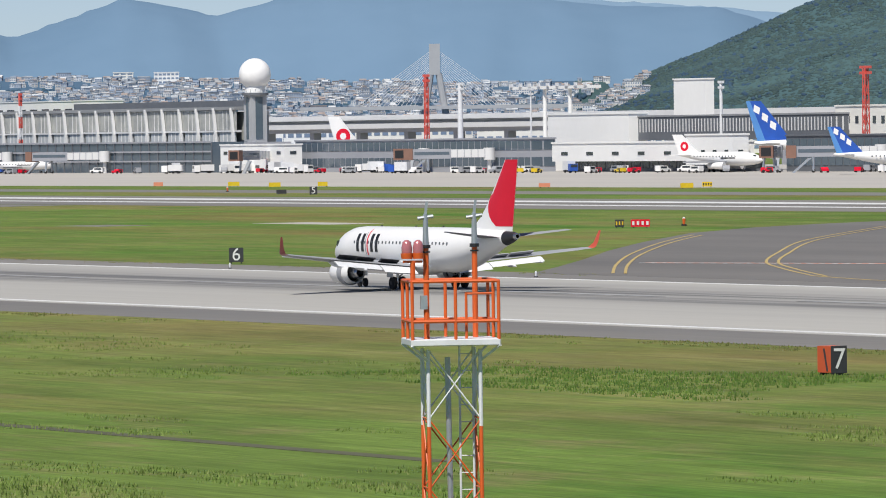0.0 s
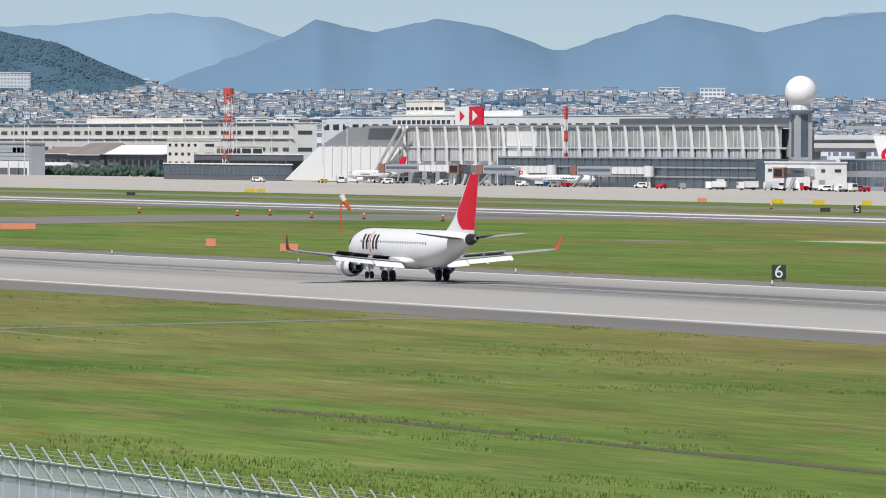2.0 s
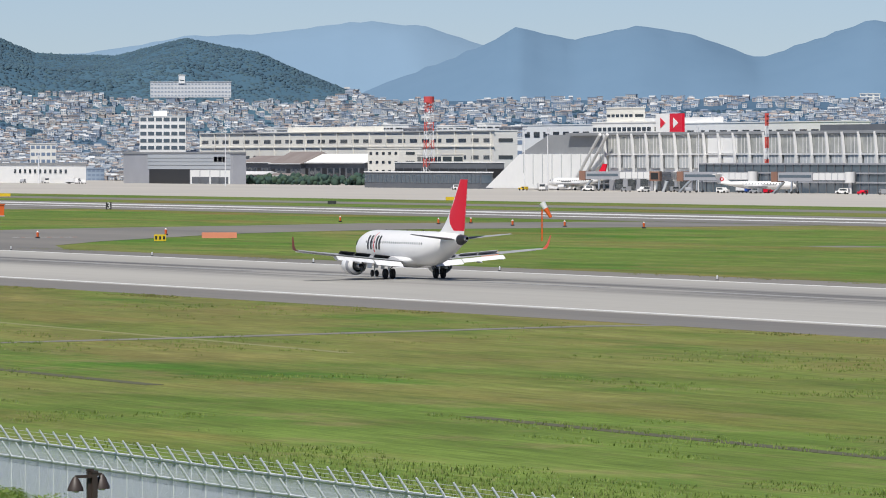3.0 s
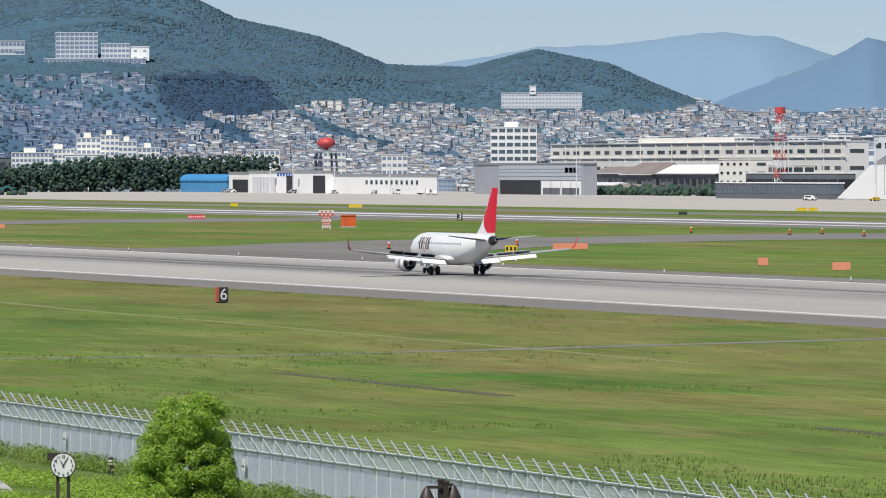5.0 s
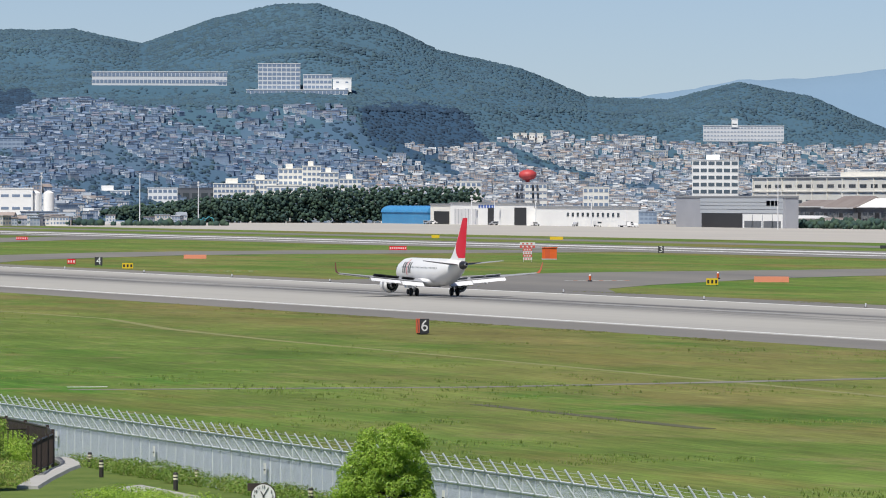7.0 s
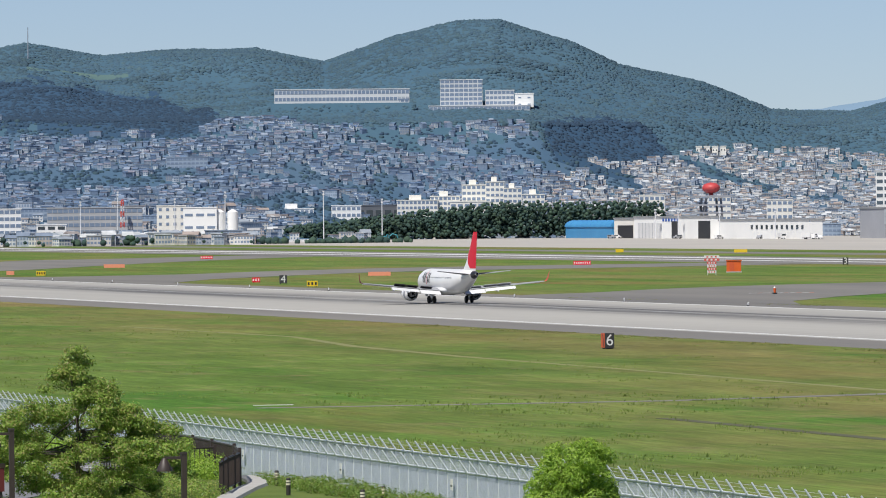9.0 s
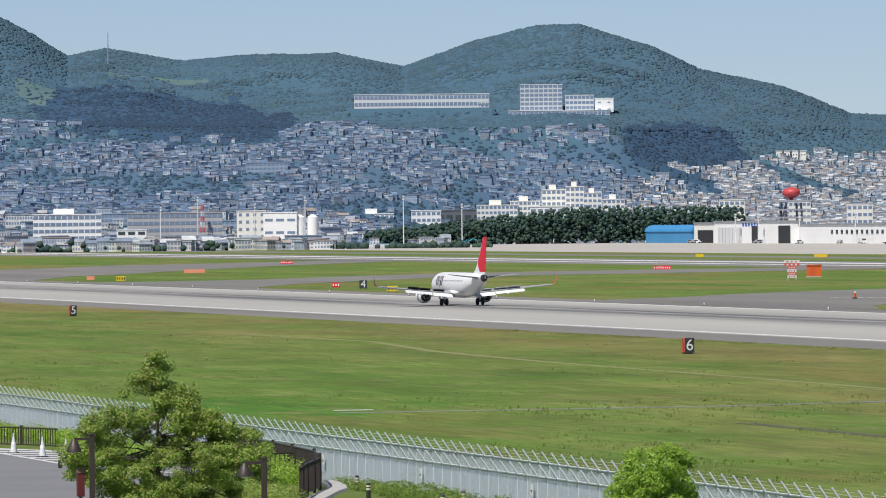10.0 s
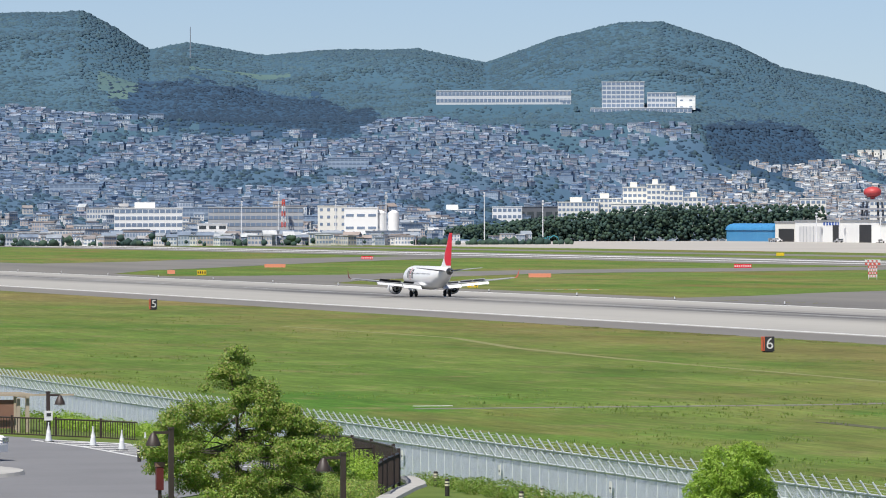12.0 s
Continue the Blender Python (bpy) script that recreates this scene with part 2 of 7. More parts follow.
TIMBER = mat("pale_timber", (0.50, 0.42, 0.32), 0.8, other=(0.40, 0.33, 0.25), scale=2, fine=20)
BARK = mat("bark", (0.14, 0.115, 0.09), 0.9, other=(0.09, 0.075, 0.06), scale=4, fine=30)
LEAF_BRIGHT = palette("bright_leaves", [(0.36, 0.54, 0.06), (0.28, 0.46, 0.05), (0.44, 0.60, 0.09), (0.20, 0.36, 0.04), (0.36, 0.52, 0.07)], 0.5, dirt=0.15, through_light=0.4)
LEAF_OLIVE = palette("olive_leaves", [(0.26, 0.41, 0.065), (0.35, 0.49, 0.085), (0.16, 0.29, 0.05), (0.44, 0.51, 0.12), (0.28, 0.43, 0.07), (0.42, 0.40, 0.14)], 0.5, dirt=0.2, through_light=0.4)
LEAF_DULL = palette("dull_leaves", [(0.19, 0.32, 0.045), (0.25, 0.36, 0.06), (0.15, 0.27, 0.04), (0.32, 0.34, 0.10), (0.23, 0.36, 0.055)], 0.5, dirt=0.2, through_light=0.4)


# ---- mesh helpers ----
def box(bm, x0, x1, y0, y1, z0, z1):
    v = [bm.verts.new((x, y, z)) for z in (z0, z1) for x, y in ((x0, y0), (x1, y0), (x1, y1), (x0, y1))]
    for f in ((3, 2, 1, 0), (4, 5, 6, 7), (0, 1, 5, 4), (1, 2, 6, 5), (2, 3, 7, 6), (3, 0, 4, 7)):
        bm.faces.new([v[i] for i in f])
    return bm


def rod(bm, p, q, r, r2=None, n=8):
    """A round bar, or a cone, from p to q."""
    p, q = Vector(p), Vector(q)
    d = (q - p).normalized()
    a = d.orthogonal().normalized()
    b = d.cross(a)
    r2 = r if r2 is None else r2
    rings = []
    for c, k in ((p, r), (q, r2)):
        rings.append([bm.verts.new(c + (a * math.cos(t) + b * math.sin(t)) * k) for t in (2 * math.pi * i / n for i in range(n))])
    for i in range(n):
        bm.faces.new((rings[0][i], rings[0][(i + 1) % n], rings[1][(i + 1) % n], rings[1][i]))
    bm.faces.new(rings[0][::-1])
    bm.faces.new(rings[1])
    return bm


def loft(bm, rings, cap=True):
    """Skin a list of equal rings of points."""
    vs = [[bm.verts.new(p) for p in ring] for ring in rings]
    n = len(vs[0])
    for a, b in zip(vs, vs[1:]):
        for i in range(n):
            bm.faces.new((a[i], a[(i + 1) % n], b[(i + 1) % n], b[i]))
    if cap:
        bm.faces.new(vs[0][::-1])
        bm.faces.new(vs[-1])
    return bm


def prism(bm, pts, axis, lo, hi):
    """An outline in a plane, pushed along axis from lo to hi. pts: pairs in the two other axes, in order."""
    def at(p, k):
        return (k, p[0], p[1]) if axis == 'x' else (p[0], k, p[1]) if axis == 'y' else (p[0], p[1], k)
    a = [bm.verts.new(at(p, lo)) for p in pts]
    b = [bm.verts.new(at(p, hi)) for p in pts]
    n = len(pts)
    bm.faces.new(a[::-1])
    bm.faces.new(b)
    for i in range(n):
        bm.faces.new((a[i], a[(i + 1) % n], b[(i + 1) % n], b[i]))
    return bm


def part(name, bm, material, parent=None, label="", smooth=False, at=None, kind=""):
    bmesh.ops.recalc_face_normals(bm, faces=bm.faces)
    me = bpy.data.meshes.new(name)
    bm.to_mesh(me)
    bm.free()
    me.materials.append(material)
    if smooth:
        for p in me.polygons:
            p.use_smooth = True
        me.set_sharp_from_angle(angle=radians(40))
    ob = new(name, me)
    ob.parent = parent
    if at is not None:
        ob.matrix_basis = at
    return tagged(ob, label=label, kind=kind)


def again(ob, parent, m, name=None):
    """Another object on the same mesh."""
    o = new(name or ob.name.split(".")[0], ob.data)
    o.parent = parent
    o.matrix_basis = m
    return o


def thing(name, m, label, category, group="", kind=""):
    return tagged(place(new(name), m), label, category, group, kind)


def place(ob, m):
    ob.matrix_basis = m
    return ob


def B():
    return bmesh.new()


def pydata(name, verts, faces, mats, idx=None, smooth=False):
    me = bpy.data.meshes.new(name)
    me.from_pydata([tuple(v) for v in verts], [], [tuple(f) for f in faces])
    for m in mats:
        me.materials.append(m)
    if idx is not None:
        me.polygons.foreach_set("material_index", np.asarray(idx, dtype=np.int32))
    if smooth:
        me.polygons.foreach_set("use_smooth", np.ones(len(faces), dtype=bool))
    me.update()
    return new(name, me)


def slab(name, x0, x1, y0, y1, z, material, label, category="pavement", thick=0.3):
    o = part(name, box(B(), x0, x1, y0, y1, z - thick, z), material)
    return tagged(o, label, category, kind="structure")


def outline(name, pts, z, material, label, category="pavement", thick=0.3):
    return tagged(part(name, prism(B(), pts, 'z', z - thick, z), material), label, category, kind="structure")


# ---- ground, runways, taxiways ----
tagged(part("ground", box(B(), -6500, 2500, -2500, 6500, -2.0, 0.0), GRASS), "mown airfield grass, green with dry brown patches", "grass", kind="structure")
slab("shoulder", -3000, 900, 187, 267.5, 0.02, ASPHALT, "weathered grey asphalt runway shoulder")
CROWN, MID = 0.40, 227.8


def crown(y):
    return 0.05 + (CROWN - 0.05) * max(0.0, 1 - abs(y - MID) / 29.6)


tagged(part("runway", prism(B(), [(198.2, -0.2), (257.4, -0.2), (257.4, 0.05), (MID, CROWN), (198.2, 0.05)], 'x', -3000, 900), CONCRETE), "pale concrete runway with a slight crown and dark rubber streaks", "runway", kind="structure")
for y in (199.6, 256.0):
    slab("edge_line", -2990, 890, y - 0.45, y + 0.45, crown(y) + 0.025, LINE_WHITE, "white painted runway edge line", "runway marking", 0.03)
for x in range(-2900, 800, 50):
    slab("centre_line", x, x + 30, 227.3, 228.3, CROWN + 0.03, LINE_WORN, "white dashed runway centre line", "runway marking", 0.02)
# turn-off by the seven thousand foot board
outline("taxiway", [(-300.0, 262.0), (-300.0, 480.0), (-746.1, 437.3), (-732.2, 418.9), (-717.4, 401.8), (-688.1, 377.2), (-643.0, 347.0), (-602.3, 321.1), (-561.3, 296.3), (-533.9, 279.3), (-513.2, 266.0)], 0.03, ASPHALT_DARK, "dark asphalt taxiway joining the runway")
# second turn-off, crossing the grass
outline("taxiway", [(-830, 262), (-860, 267), (-900, 278), (-940, 297), (-982, 321), (-1022, 344), (-1050, 367), (-1076, 397), (-1100, 480), (-1180, 480), (-1172, 420), (-1146, 391), (-1115, 350), (-1094, 329), (-1062, 305), (-1027, 285), (-1005, 267), (-995, 262)], 0.03, ASPHALT, "dark asphalt taxiway crossing the grass")
outline("taxiway", [(-1240, 262), (-1263, 268), (-1330, 290), (-1391, 320), (-1440, 347), (-1476, 376), (-1500, 420), (-1540, 480), (-1612, 480), (-1600, 445), (-1585, 410), (-1550, 373), (-1520, 348), (-1450, 310), (-1430, 284), (-1420, 262)], 0.03, ASPHALT, "grey asphalt taxiway curving through the grass")
outline("taxiway", [(-1480, 262), (-1500, 268), (-1600, 295), (-1640, 313), (-1727, 344), (-1866, 396), (-1980, 445), (-2060, 484), (-2150, 484), (-2045, 415), (-2010, 382), (-1917, 349), (-1850, 310), (-2300, 290), (-2300, 262)], 0.03, ASPHALT, "grey asphalt taxiway at the far runway end")
slab("runway", -3300, 900, 482, 553, 0.05, ASPHALT, "grey asphalt second runway", "runway")
for y0, y1 in ((503, 508), (525, 535)):
    slab("edge_line", -3200, 880, y0, y1, 0.07, LINE_WHITE, "broad white strip painted for glare on the second runway", "runway marking", 0.02)
slab("taxiway", -3300, 900, 592, 618, 0.04, ASPHALT, "grey asphalt parallel taxiway")
slab("apron", -3600, 900, 662, 1060, 0.06, APRON, "pale sandy concrete apron", "apron")
for x0, x1 in ((-392, -348), (-300, -225)):
    slab("drain", x0, x1, 112.5, 113.6, 0.02, DIRT, "narrow dark drainage channel in the grass", "drain")
outline("service_path", [(-428, 96), (-426.5, 96), (-427.5, 124), (-435, 142), (-455, 181), (-455, 187), (-458, 187), (-458, 181), (-438, 142), (-429.5, 124)], 0.02, ASPHALT, "narrow grey concrete service path through the grass", "path")


# ---- hills and distance ----
CREST = [(69.6, 30), (70.25, 50), (70.62, 62), (71.1, 78), (71.74, 87), (72.34, 75.5), (73.0, 76.5), (73.57, 94), (74.28, 107), (74.65, 122), (75.27, 136), (75.6, 135), (76.17, 125), (76.74, 111), (77.31, 120), (78.17, 117), (78.59, 114), (79.25, 123), (79.56, 119), (79.87, 134), (80.13, 144), (80.82, 141), (82, 125), (84, 90)]
RIGHT = [(56, 105), (58.5, 104), (59.6, 91), (59.9, 88), (60.25, 82), (61.1, 56), (61.65, 40), (62.2, 20)]
NEAR_RANGE = [(58, 70), (60, 80), (60.62, 86), (60.99, 96), (61.89, 98), (62.51, 104), (63.22, 109), (64.17, 110), (64.73, 105), (65.21, 95), (65.59, 102), (65.97, 108), (66.93, 81), (67.49, 98), (67.96, 104), (68.48, 94), (68.96, 103), (69.24, 90), (69.6, 78), (70.2, 60), (71, 30)]
FAR_RANGE = [(58, 80), (60, 90), (61, 98), (62.5, 108), (63.5, 113), (64.5, 112), (65.2, 95), (66, 86), (67, 84), (68.4, 84), (69.2, 92), (69.8, 107), (70.34, 110), (71.05, 101), (71.7, 99), (72.5, 88), (73.5, 80), (75, 60)]


def bearing_row(table, th):
    a = np.array(table)
    return float(np.interp(th, a[:, 0], a[:, 1]))


def smooth(x):
    x = min(1.0, max(0.0, x))
    return x * x * (3 - 2 * x)


def town_height(r, th):
    start = bearing_row([(69, 3150), (71, 3640), (76, 3640), (77.5, 3400)], th)
    top = bearing_row([(58, 42), (64, 44), (66, 50), (70, 48), (73, 52), (75, 66), (82, 72)], th)
    rt = bearing_row([(70, 4450), (73, 4150), (75, 3960)], th)
    return top * smooth(0.5 * (r - start) / (rt - start)) * 2 if r < rt else top


def hill_height(x, y):
    r, th = math.hypot(x, y), math.degrees(math.atan2(-x, y))
    z = town_height(r, th) if r > 3150 else 0.0
    rough = noise.noise((x * 0.011, y * 0.011, 0)) * 10 + noise.noise((x * 0.035, y * 0.035, 4)) * 4
    if th > 69.6:
        c = bearing_row(CREST, th) - 0.5
        rt = bearing_row([(70, 4100), (73, 4000), (75, 3960)], th)
        k = smooth((r - rt) / (4320 - rt)) if r < 4320 else 1 - 0.6 * smooth((r - 4320) / 500)
        if c > z:
            z += (c - z) * k + rough * k * (1.1 - k) * 2.2
    if th < 62.2:
        c = bearing_row(RIGHT, th)
        k = smooth((r - 3450) / 450) if r < 3900 else 1.0
        if c > z * 0.7:
            z = max(z * (1 - k), 0) + c * k + rough * k * (1.1 - k) * 2
    return z


def polar_sheet(name, th0, th1, nth, r0, r1, nr, height, mats, pick=None):
    ths, rs = np.linspace(th0, th1, nth), np.linspace(r0, r1, nr)
    verts, faces, idx = [], [], []
    for th in ths:
        for r in rs:
            x, y = -math.sin(radians(th)) * r, math.cos(radians(th)) * r
            verts.append((x, y, height(x, y)))
    for i in range(nth - 1):
        for j in range(nr - 1):
            a = i * nr + j
            faces.append((a, a + 1, a + nr + 1, a + nr))
            idx.append(pick(*verts[a]) if pick else 0)
    return pydata(name, verts, faces, mats, idx, smooth=True)


FOREST = mat("hazed_wooded_hillside", (0.058, 0.116, 0.168), 0.95, other=(0.076, 0.142, 0.190), scale=0.012, fine=0.11, spec=0.05)
LAWN_FAR = mat("hazed_hillside_lawn", (0.115, 0.180, 0.160), 0.95, other=(0.088, 0.152, 0.165), scale=0.05, fine=0.3, spec=0.05)
GREEN_SLOPE = mat("hazed_green_slope", (0.060, 0.108, 0.118), 0.95, other=(0.072, 0.124, 0.126), scale=0.02, fine=0.2, spec=0.05)
CLOUD_SHADE_SLOPE = mat("cloud_shaded_slope", (0.042, 0.084, 0.142), 0.95, other=(0.046, 0.090, 0.147), scale=0.02, fine=0.2, spec=0.05)
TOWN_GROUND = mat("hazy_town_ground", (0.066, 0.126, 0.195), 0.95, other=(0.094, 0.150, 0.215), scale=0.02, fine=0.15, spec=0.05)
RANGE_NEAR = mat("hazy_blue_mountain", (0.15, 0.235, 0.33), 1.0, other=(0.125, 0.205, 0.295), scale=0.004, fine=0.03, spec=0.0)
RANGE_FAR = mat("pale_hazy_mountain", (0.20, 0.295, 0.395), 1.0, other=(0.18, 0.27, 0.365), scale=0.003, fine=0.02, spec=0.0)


TOWN_TOP = [(70, 4230), (70.9, 4180), (71.8, 4130), (72.8, 4100), (73.25, 4075), (73.7, 4025), (74.2, 3945), (74.85, 3915), (75.1, 3960), (76.1, 3950), (76.8, 3945), (77.4, 3985), (77.98, 3905), (78.54, 3940), (79.4, 3960), (80.1, 4000), (80.7, 4035)]


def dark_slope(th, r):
    """Two ragged cloud shadows on the hill, painted by swapping in darker materials."""
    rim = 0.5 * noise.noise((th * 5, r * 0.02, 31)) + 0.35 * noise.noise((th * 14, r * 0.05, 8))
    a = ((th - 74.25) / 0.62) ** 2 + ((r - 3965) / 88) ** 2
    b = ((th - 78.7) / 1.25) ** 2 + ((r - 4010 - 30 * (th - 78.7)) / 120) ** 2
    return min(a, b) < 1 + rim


def lawn(th, r):
    rim = 0.6 * noise.noise((th * 8, r * 0.03, 12))
    return min(((th - 79.78) / 0.2) ** 2 + ((r - 4098) / 30) ** 2, ((th - 78.75) / 0.4) ** 2 + ((r - 4180) / 13) ** 2) < 1 + rim


def is_forest(x, y, z):
    r, th = math.hypot(x, y), math.degrees(math.atan2(-x, y))
    if th < 62.2:
        return 4 if r > 3480 else 1
    if lawn(th, r):
        return 2
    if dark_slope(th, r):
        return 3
    if th > 69.6:
        return 0 if r > bearing_row([(70, 4050), (73, 3980), (75, 3900)], th) + 40 * noise.noise((x * 0.02, y * 0.02, 9)) else 1
    return 1


hills = polar_sheet("hillside", 56, 84, 330, 3100, 4780, 110, hill_height, [FOREST, TOWN_GROUND, LAWN_FAR, CLOUD_SHADE_SLOPE, GREEN_SLOPE], is_forest)
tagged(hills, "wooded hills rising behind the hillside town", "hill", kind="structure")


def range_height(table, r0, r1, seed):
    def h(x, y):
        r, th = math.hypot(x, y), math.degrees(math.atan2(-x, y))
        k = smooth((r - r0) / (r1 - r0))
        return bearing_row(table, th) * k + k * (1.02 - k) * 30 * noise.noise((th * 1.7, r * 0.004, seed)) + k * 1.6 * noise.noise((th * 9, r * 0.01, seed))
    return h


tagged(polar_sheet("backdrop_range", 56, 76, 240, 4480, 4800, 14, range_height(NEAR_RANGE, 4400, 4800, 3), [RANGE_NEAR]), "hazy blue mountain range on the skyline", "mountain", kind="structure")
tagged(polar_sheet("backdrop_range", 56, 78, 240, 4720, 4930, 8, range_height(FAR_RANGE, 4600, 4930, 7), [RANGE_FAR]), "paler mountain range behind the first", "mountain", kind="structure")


# ---- the landing airliner ----
def airliner():
    """Twin-jet regional airliner; x forward, origin on the ground below the wing tips."""
    root = thing("airliner", pose(-452, 227.8, 0.41, 0, 0, 180), "white twin-engined regional jet with red tail on the runway", "airplane")
    NOSE = 18.6
    ZC = 2.95

    def ring(st, zc, w, h, n=32):
        return [(NOSE - st, w * math.cos(2 * math.pi * i / n), zc + h * math.sin(2 * math.pi * i / n)) for i in range(n)]

    secs = [(0.0, 2.45, 0.02, 0.02), (0.15, 2.46, 0.28, 0.26), (0.5, 2.52, 0.58, 0.55), (1.0, 2.62, 0.87, 0.86), (1.7, 2.74, 1.14, 1.16), (2.6, 2.86, 1.36, 1.44), (3.7, 2.93, 1.47, 1.62), (5.0, ZC, 1.505, 1.675), (20.0, ZC, 1.505, 1.675),
            (21.5, 3.02, 1.48, 1.60), (23.0, 3.18, 1.36, 1.42), (24.5, 3.40, 1.17, 1.17), (26.0, 3.62, 0.92, 0.90), (27.3, 3.80, 0.68, 0.66), (28.2, 3.90, 0.52, 0.52)]
    part("fuselage", loft(B(), [ring(*s) for s in secs]), WHITE_PAINT, root, "glossy white fuselage", True)
    cone = [(28.2, 3.90, 0.53, 0.53), (28.7, 3.95, 0.46, 0.46), (29.2, 4.0, 0.36, 0.36), (29.6, 4.03, 0.26, 0.26)]
    tc = part("tail_cone", loft(B(), [ring(*s, n=20) for s in cone]), DARK_METAL, root, "dark grey tail cone", True)
    part("exhaust_pipe", loft(B(), [ring(29.6, 4.03, 0.26, 0.26, 16), ring(29.85, 4.04, 0.2, 0.2, 16), ring(29.85, 4.04, 0.15, 0.15, 16), ring(29.5, 4.04, 0.14, 0.14, 16)]), BARE_METAL, tc, "bare metal exhaust", True)
    # belly fairing
    bf = [(9.0, 1.7, 0.3, 0.1), (10.0, 1.75, 1.2, 0.45), (12.0, 1.75, 1.55, 0.68), (15.5, 1.75, 1.58, 0.70), (17.5, 1.85, 1.3, 0.55), (19.0, 1.95, 0.5, 0.2)]
    part("belly_fairing", loft(B(), [ring(*s, n=24) for s in bf]), WHITE_PAINT, root, "white belly fairing", True)

    def section(x, y, z, chord, thick, n=10, cam=0.0):
        """Aerofoil ring; x is the leading edge, z the chord line."""
        up = [(1 - math.cos(math.pi * i / n)) / 2 for i in range(n + 1)]
        def t(u):
            return thick * chord * 2.97 * (0.2969 * math.sqrt(u) - 0.126 * u - 0.3516 * u * u + 0.2843 * u ** 3 - 0.1015 * u ** 4) * 1.68
        top = [(x - u * chord, y, z + t(u) + cam * chord * 4 * u * (1 - u)) for u in up]
        bot = [(x - u * chord, y, z - t(u) * 0.75 + cam * chord * 4 * u * (1 - u)) for u in up[-2:0:-1]]
        return top + bot

    for side in (1, -1):
        # main wing: span stations y, leading edge station, height, chord
        st = [(0.6, 9.7, 1.62, 6.6), (1.5, 10.2, 1.70, 6.0), (4.4, 12.0, 1.98, 4.1), (8.6, 14.15, 2.38, 2.75), (12.6, 16.1, 2.80, 1.55)]
        wing = part("wing", loft(B(), [section(NOSE - a, side * y, z, c, 0.12 if y < 5 else 0.10, cam=0.012) for y, a, z, c in st]), GREY_PAINT, root, "grey swept wing", True)
        wl = [(12.6, 16.1, 2.80, 1.55, 0), (12.9, 16.5, 2.90, 1.10, 0), (13.08, 16.95, 3.25, 0.72, 0), (13.25, 17.5, 4.15, 0.30, 0)]
        part("winglet", loft(B(), [section(NOSE - a, side * y, z, c, 0.06) for y, a, z, c, _ in wl]), DARK_RED if side > 0 else LIGHTER_RED, wing, "upturned red winglet", True)
        # lowered flaps, two panels
        for (y0, a0, z0), (y1, a1, z1), ch in (((1.7, 15.9, 1.66), (4.5, 16.0, 1.88), 1.2), ((4.6, 16.0, 1.90), (8.6, 16.75, 2.28), 0.9)):
            bm = B()
            rings = []
            for y, a, z in ((y0, a0, z0), (y1, a1, z1)):
                pr = section(0, side * y, 0, ch, 0.10, cam=0.03)
                m = Matrix.Translation((NOSE - a, 0, z)) @ Matrix.Rotation(radians(-24), 4, 'Y')
                rings.append([tuple(m @ Vector(p)) for p in pr])
            part("flap", loft(bm, rings), WHITE_STEEL, wing, "lowered white flap", True)
        # raised spoilers
        for y0, y1, a0, a1, z0, z1 in ((2.6, 4.2, 15.0, 15.25, 1.95, 2.12), (4.6, 6.3, 15.05, 15.6, 2.15, 2.32), (6.4, 8.1, 15.65, 16.2, 2.33, 2.5)):
            bm = B()
            q = [(NOSE - a0, side * y0, z0), (NOSE - a1, side * y1, z1), (NOSE - a1 - 0.55, side * y1, z1 + 0.26), (NOSE - a0 - 0.62, side * y0, z0 + 0.28)]
            vs = [bm.verts.new(p) for p in q] + [bm.verts.new((p[0] - 0.05, p[1], p[2] - 0.05)) for p in q]
            for f in ((0, 1, 2, 3), (7, 6, 5, 4), (0, 4, 5, 1), (1, 5, 6, 2), (2, 6, 7, 3), (3, 7, 4, 0)):
                bm.faces.new([vs[i] for i in f])
            part("spoiler", bm, DARK_METAL if side > 0 else GREY_PAINT, wing, "raised spoiler panel")
        # aileron line, leading edge slat
        bm = loft(B(), [section(NOSE - a + 0.28, side * y, z - 0.10, 0.55, 0.28) for y, a, z in ((2.0, 10.55, 1.74), (4.0, 11.75, 1.94))])
        part("slat", bm, WHITE_STEEL, wing, "extended leading-edge slat", True)
        bm = loft(B(), [section(NOSE - a + 0.25, side * y, z - 0.09, 0.45, 0.25) for y, a, z in ((4.9, 12.3, 2.03), (8.5, 14.15, 2.38), (12.3, 15.95, 2.76))])
        part("slat", bm, WHITE_STEEL, wing, "extended leading-edge slat", True)
        for y, a, z in ((3.0, 15.4, 1.5), (6.2, 15.9, 1.82), (8.3, 16.2, 2.1)):
            bm = loft(B(), [[(NOSE - a - s, side * y + w * math.cos(k), z - 0.12 * s - 0.05 + h * math.sin(k)) for k in (2 * math.pi * i / 10 for i in range(10))] for s, w, h in ((-0.9, 0.02, 0.02), (-0.3, 0.13, 0.17), (0.5, 0.15, 0.2), (1.2, 0.09, 0.12), (1.7, 0.01, 0.02))])
            part("flap_fairing", bm, WHITE_STEEL, wing, "flap track fairing", True)
        # engine
        ey, ez = side * 4.45, 1.28
        def er(st, r, n=28, dz=0.0):
            return [(NOSE - st, ey + r * math.cos(2 * math.pi * i / n), ez + dz + r * math.sin(2 * math.pi * i / n)) for i in range(n)]
        eng = part("engine", loft(B(), [er(9.0, 0.66), er(8.95, 0.74), er(9.15, 0.84), er(9.8, 0.90), (er(10.8, 0.90)), er(11.6, 0.83), er(12.0, 0.76), er(11.98, 0.70), er(11.2, 0.68)], cap=False), WHITE_PAINT, root, "white engine nacelle", True)
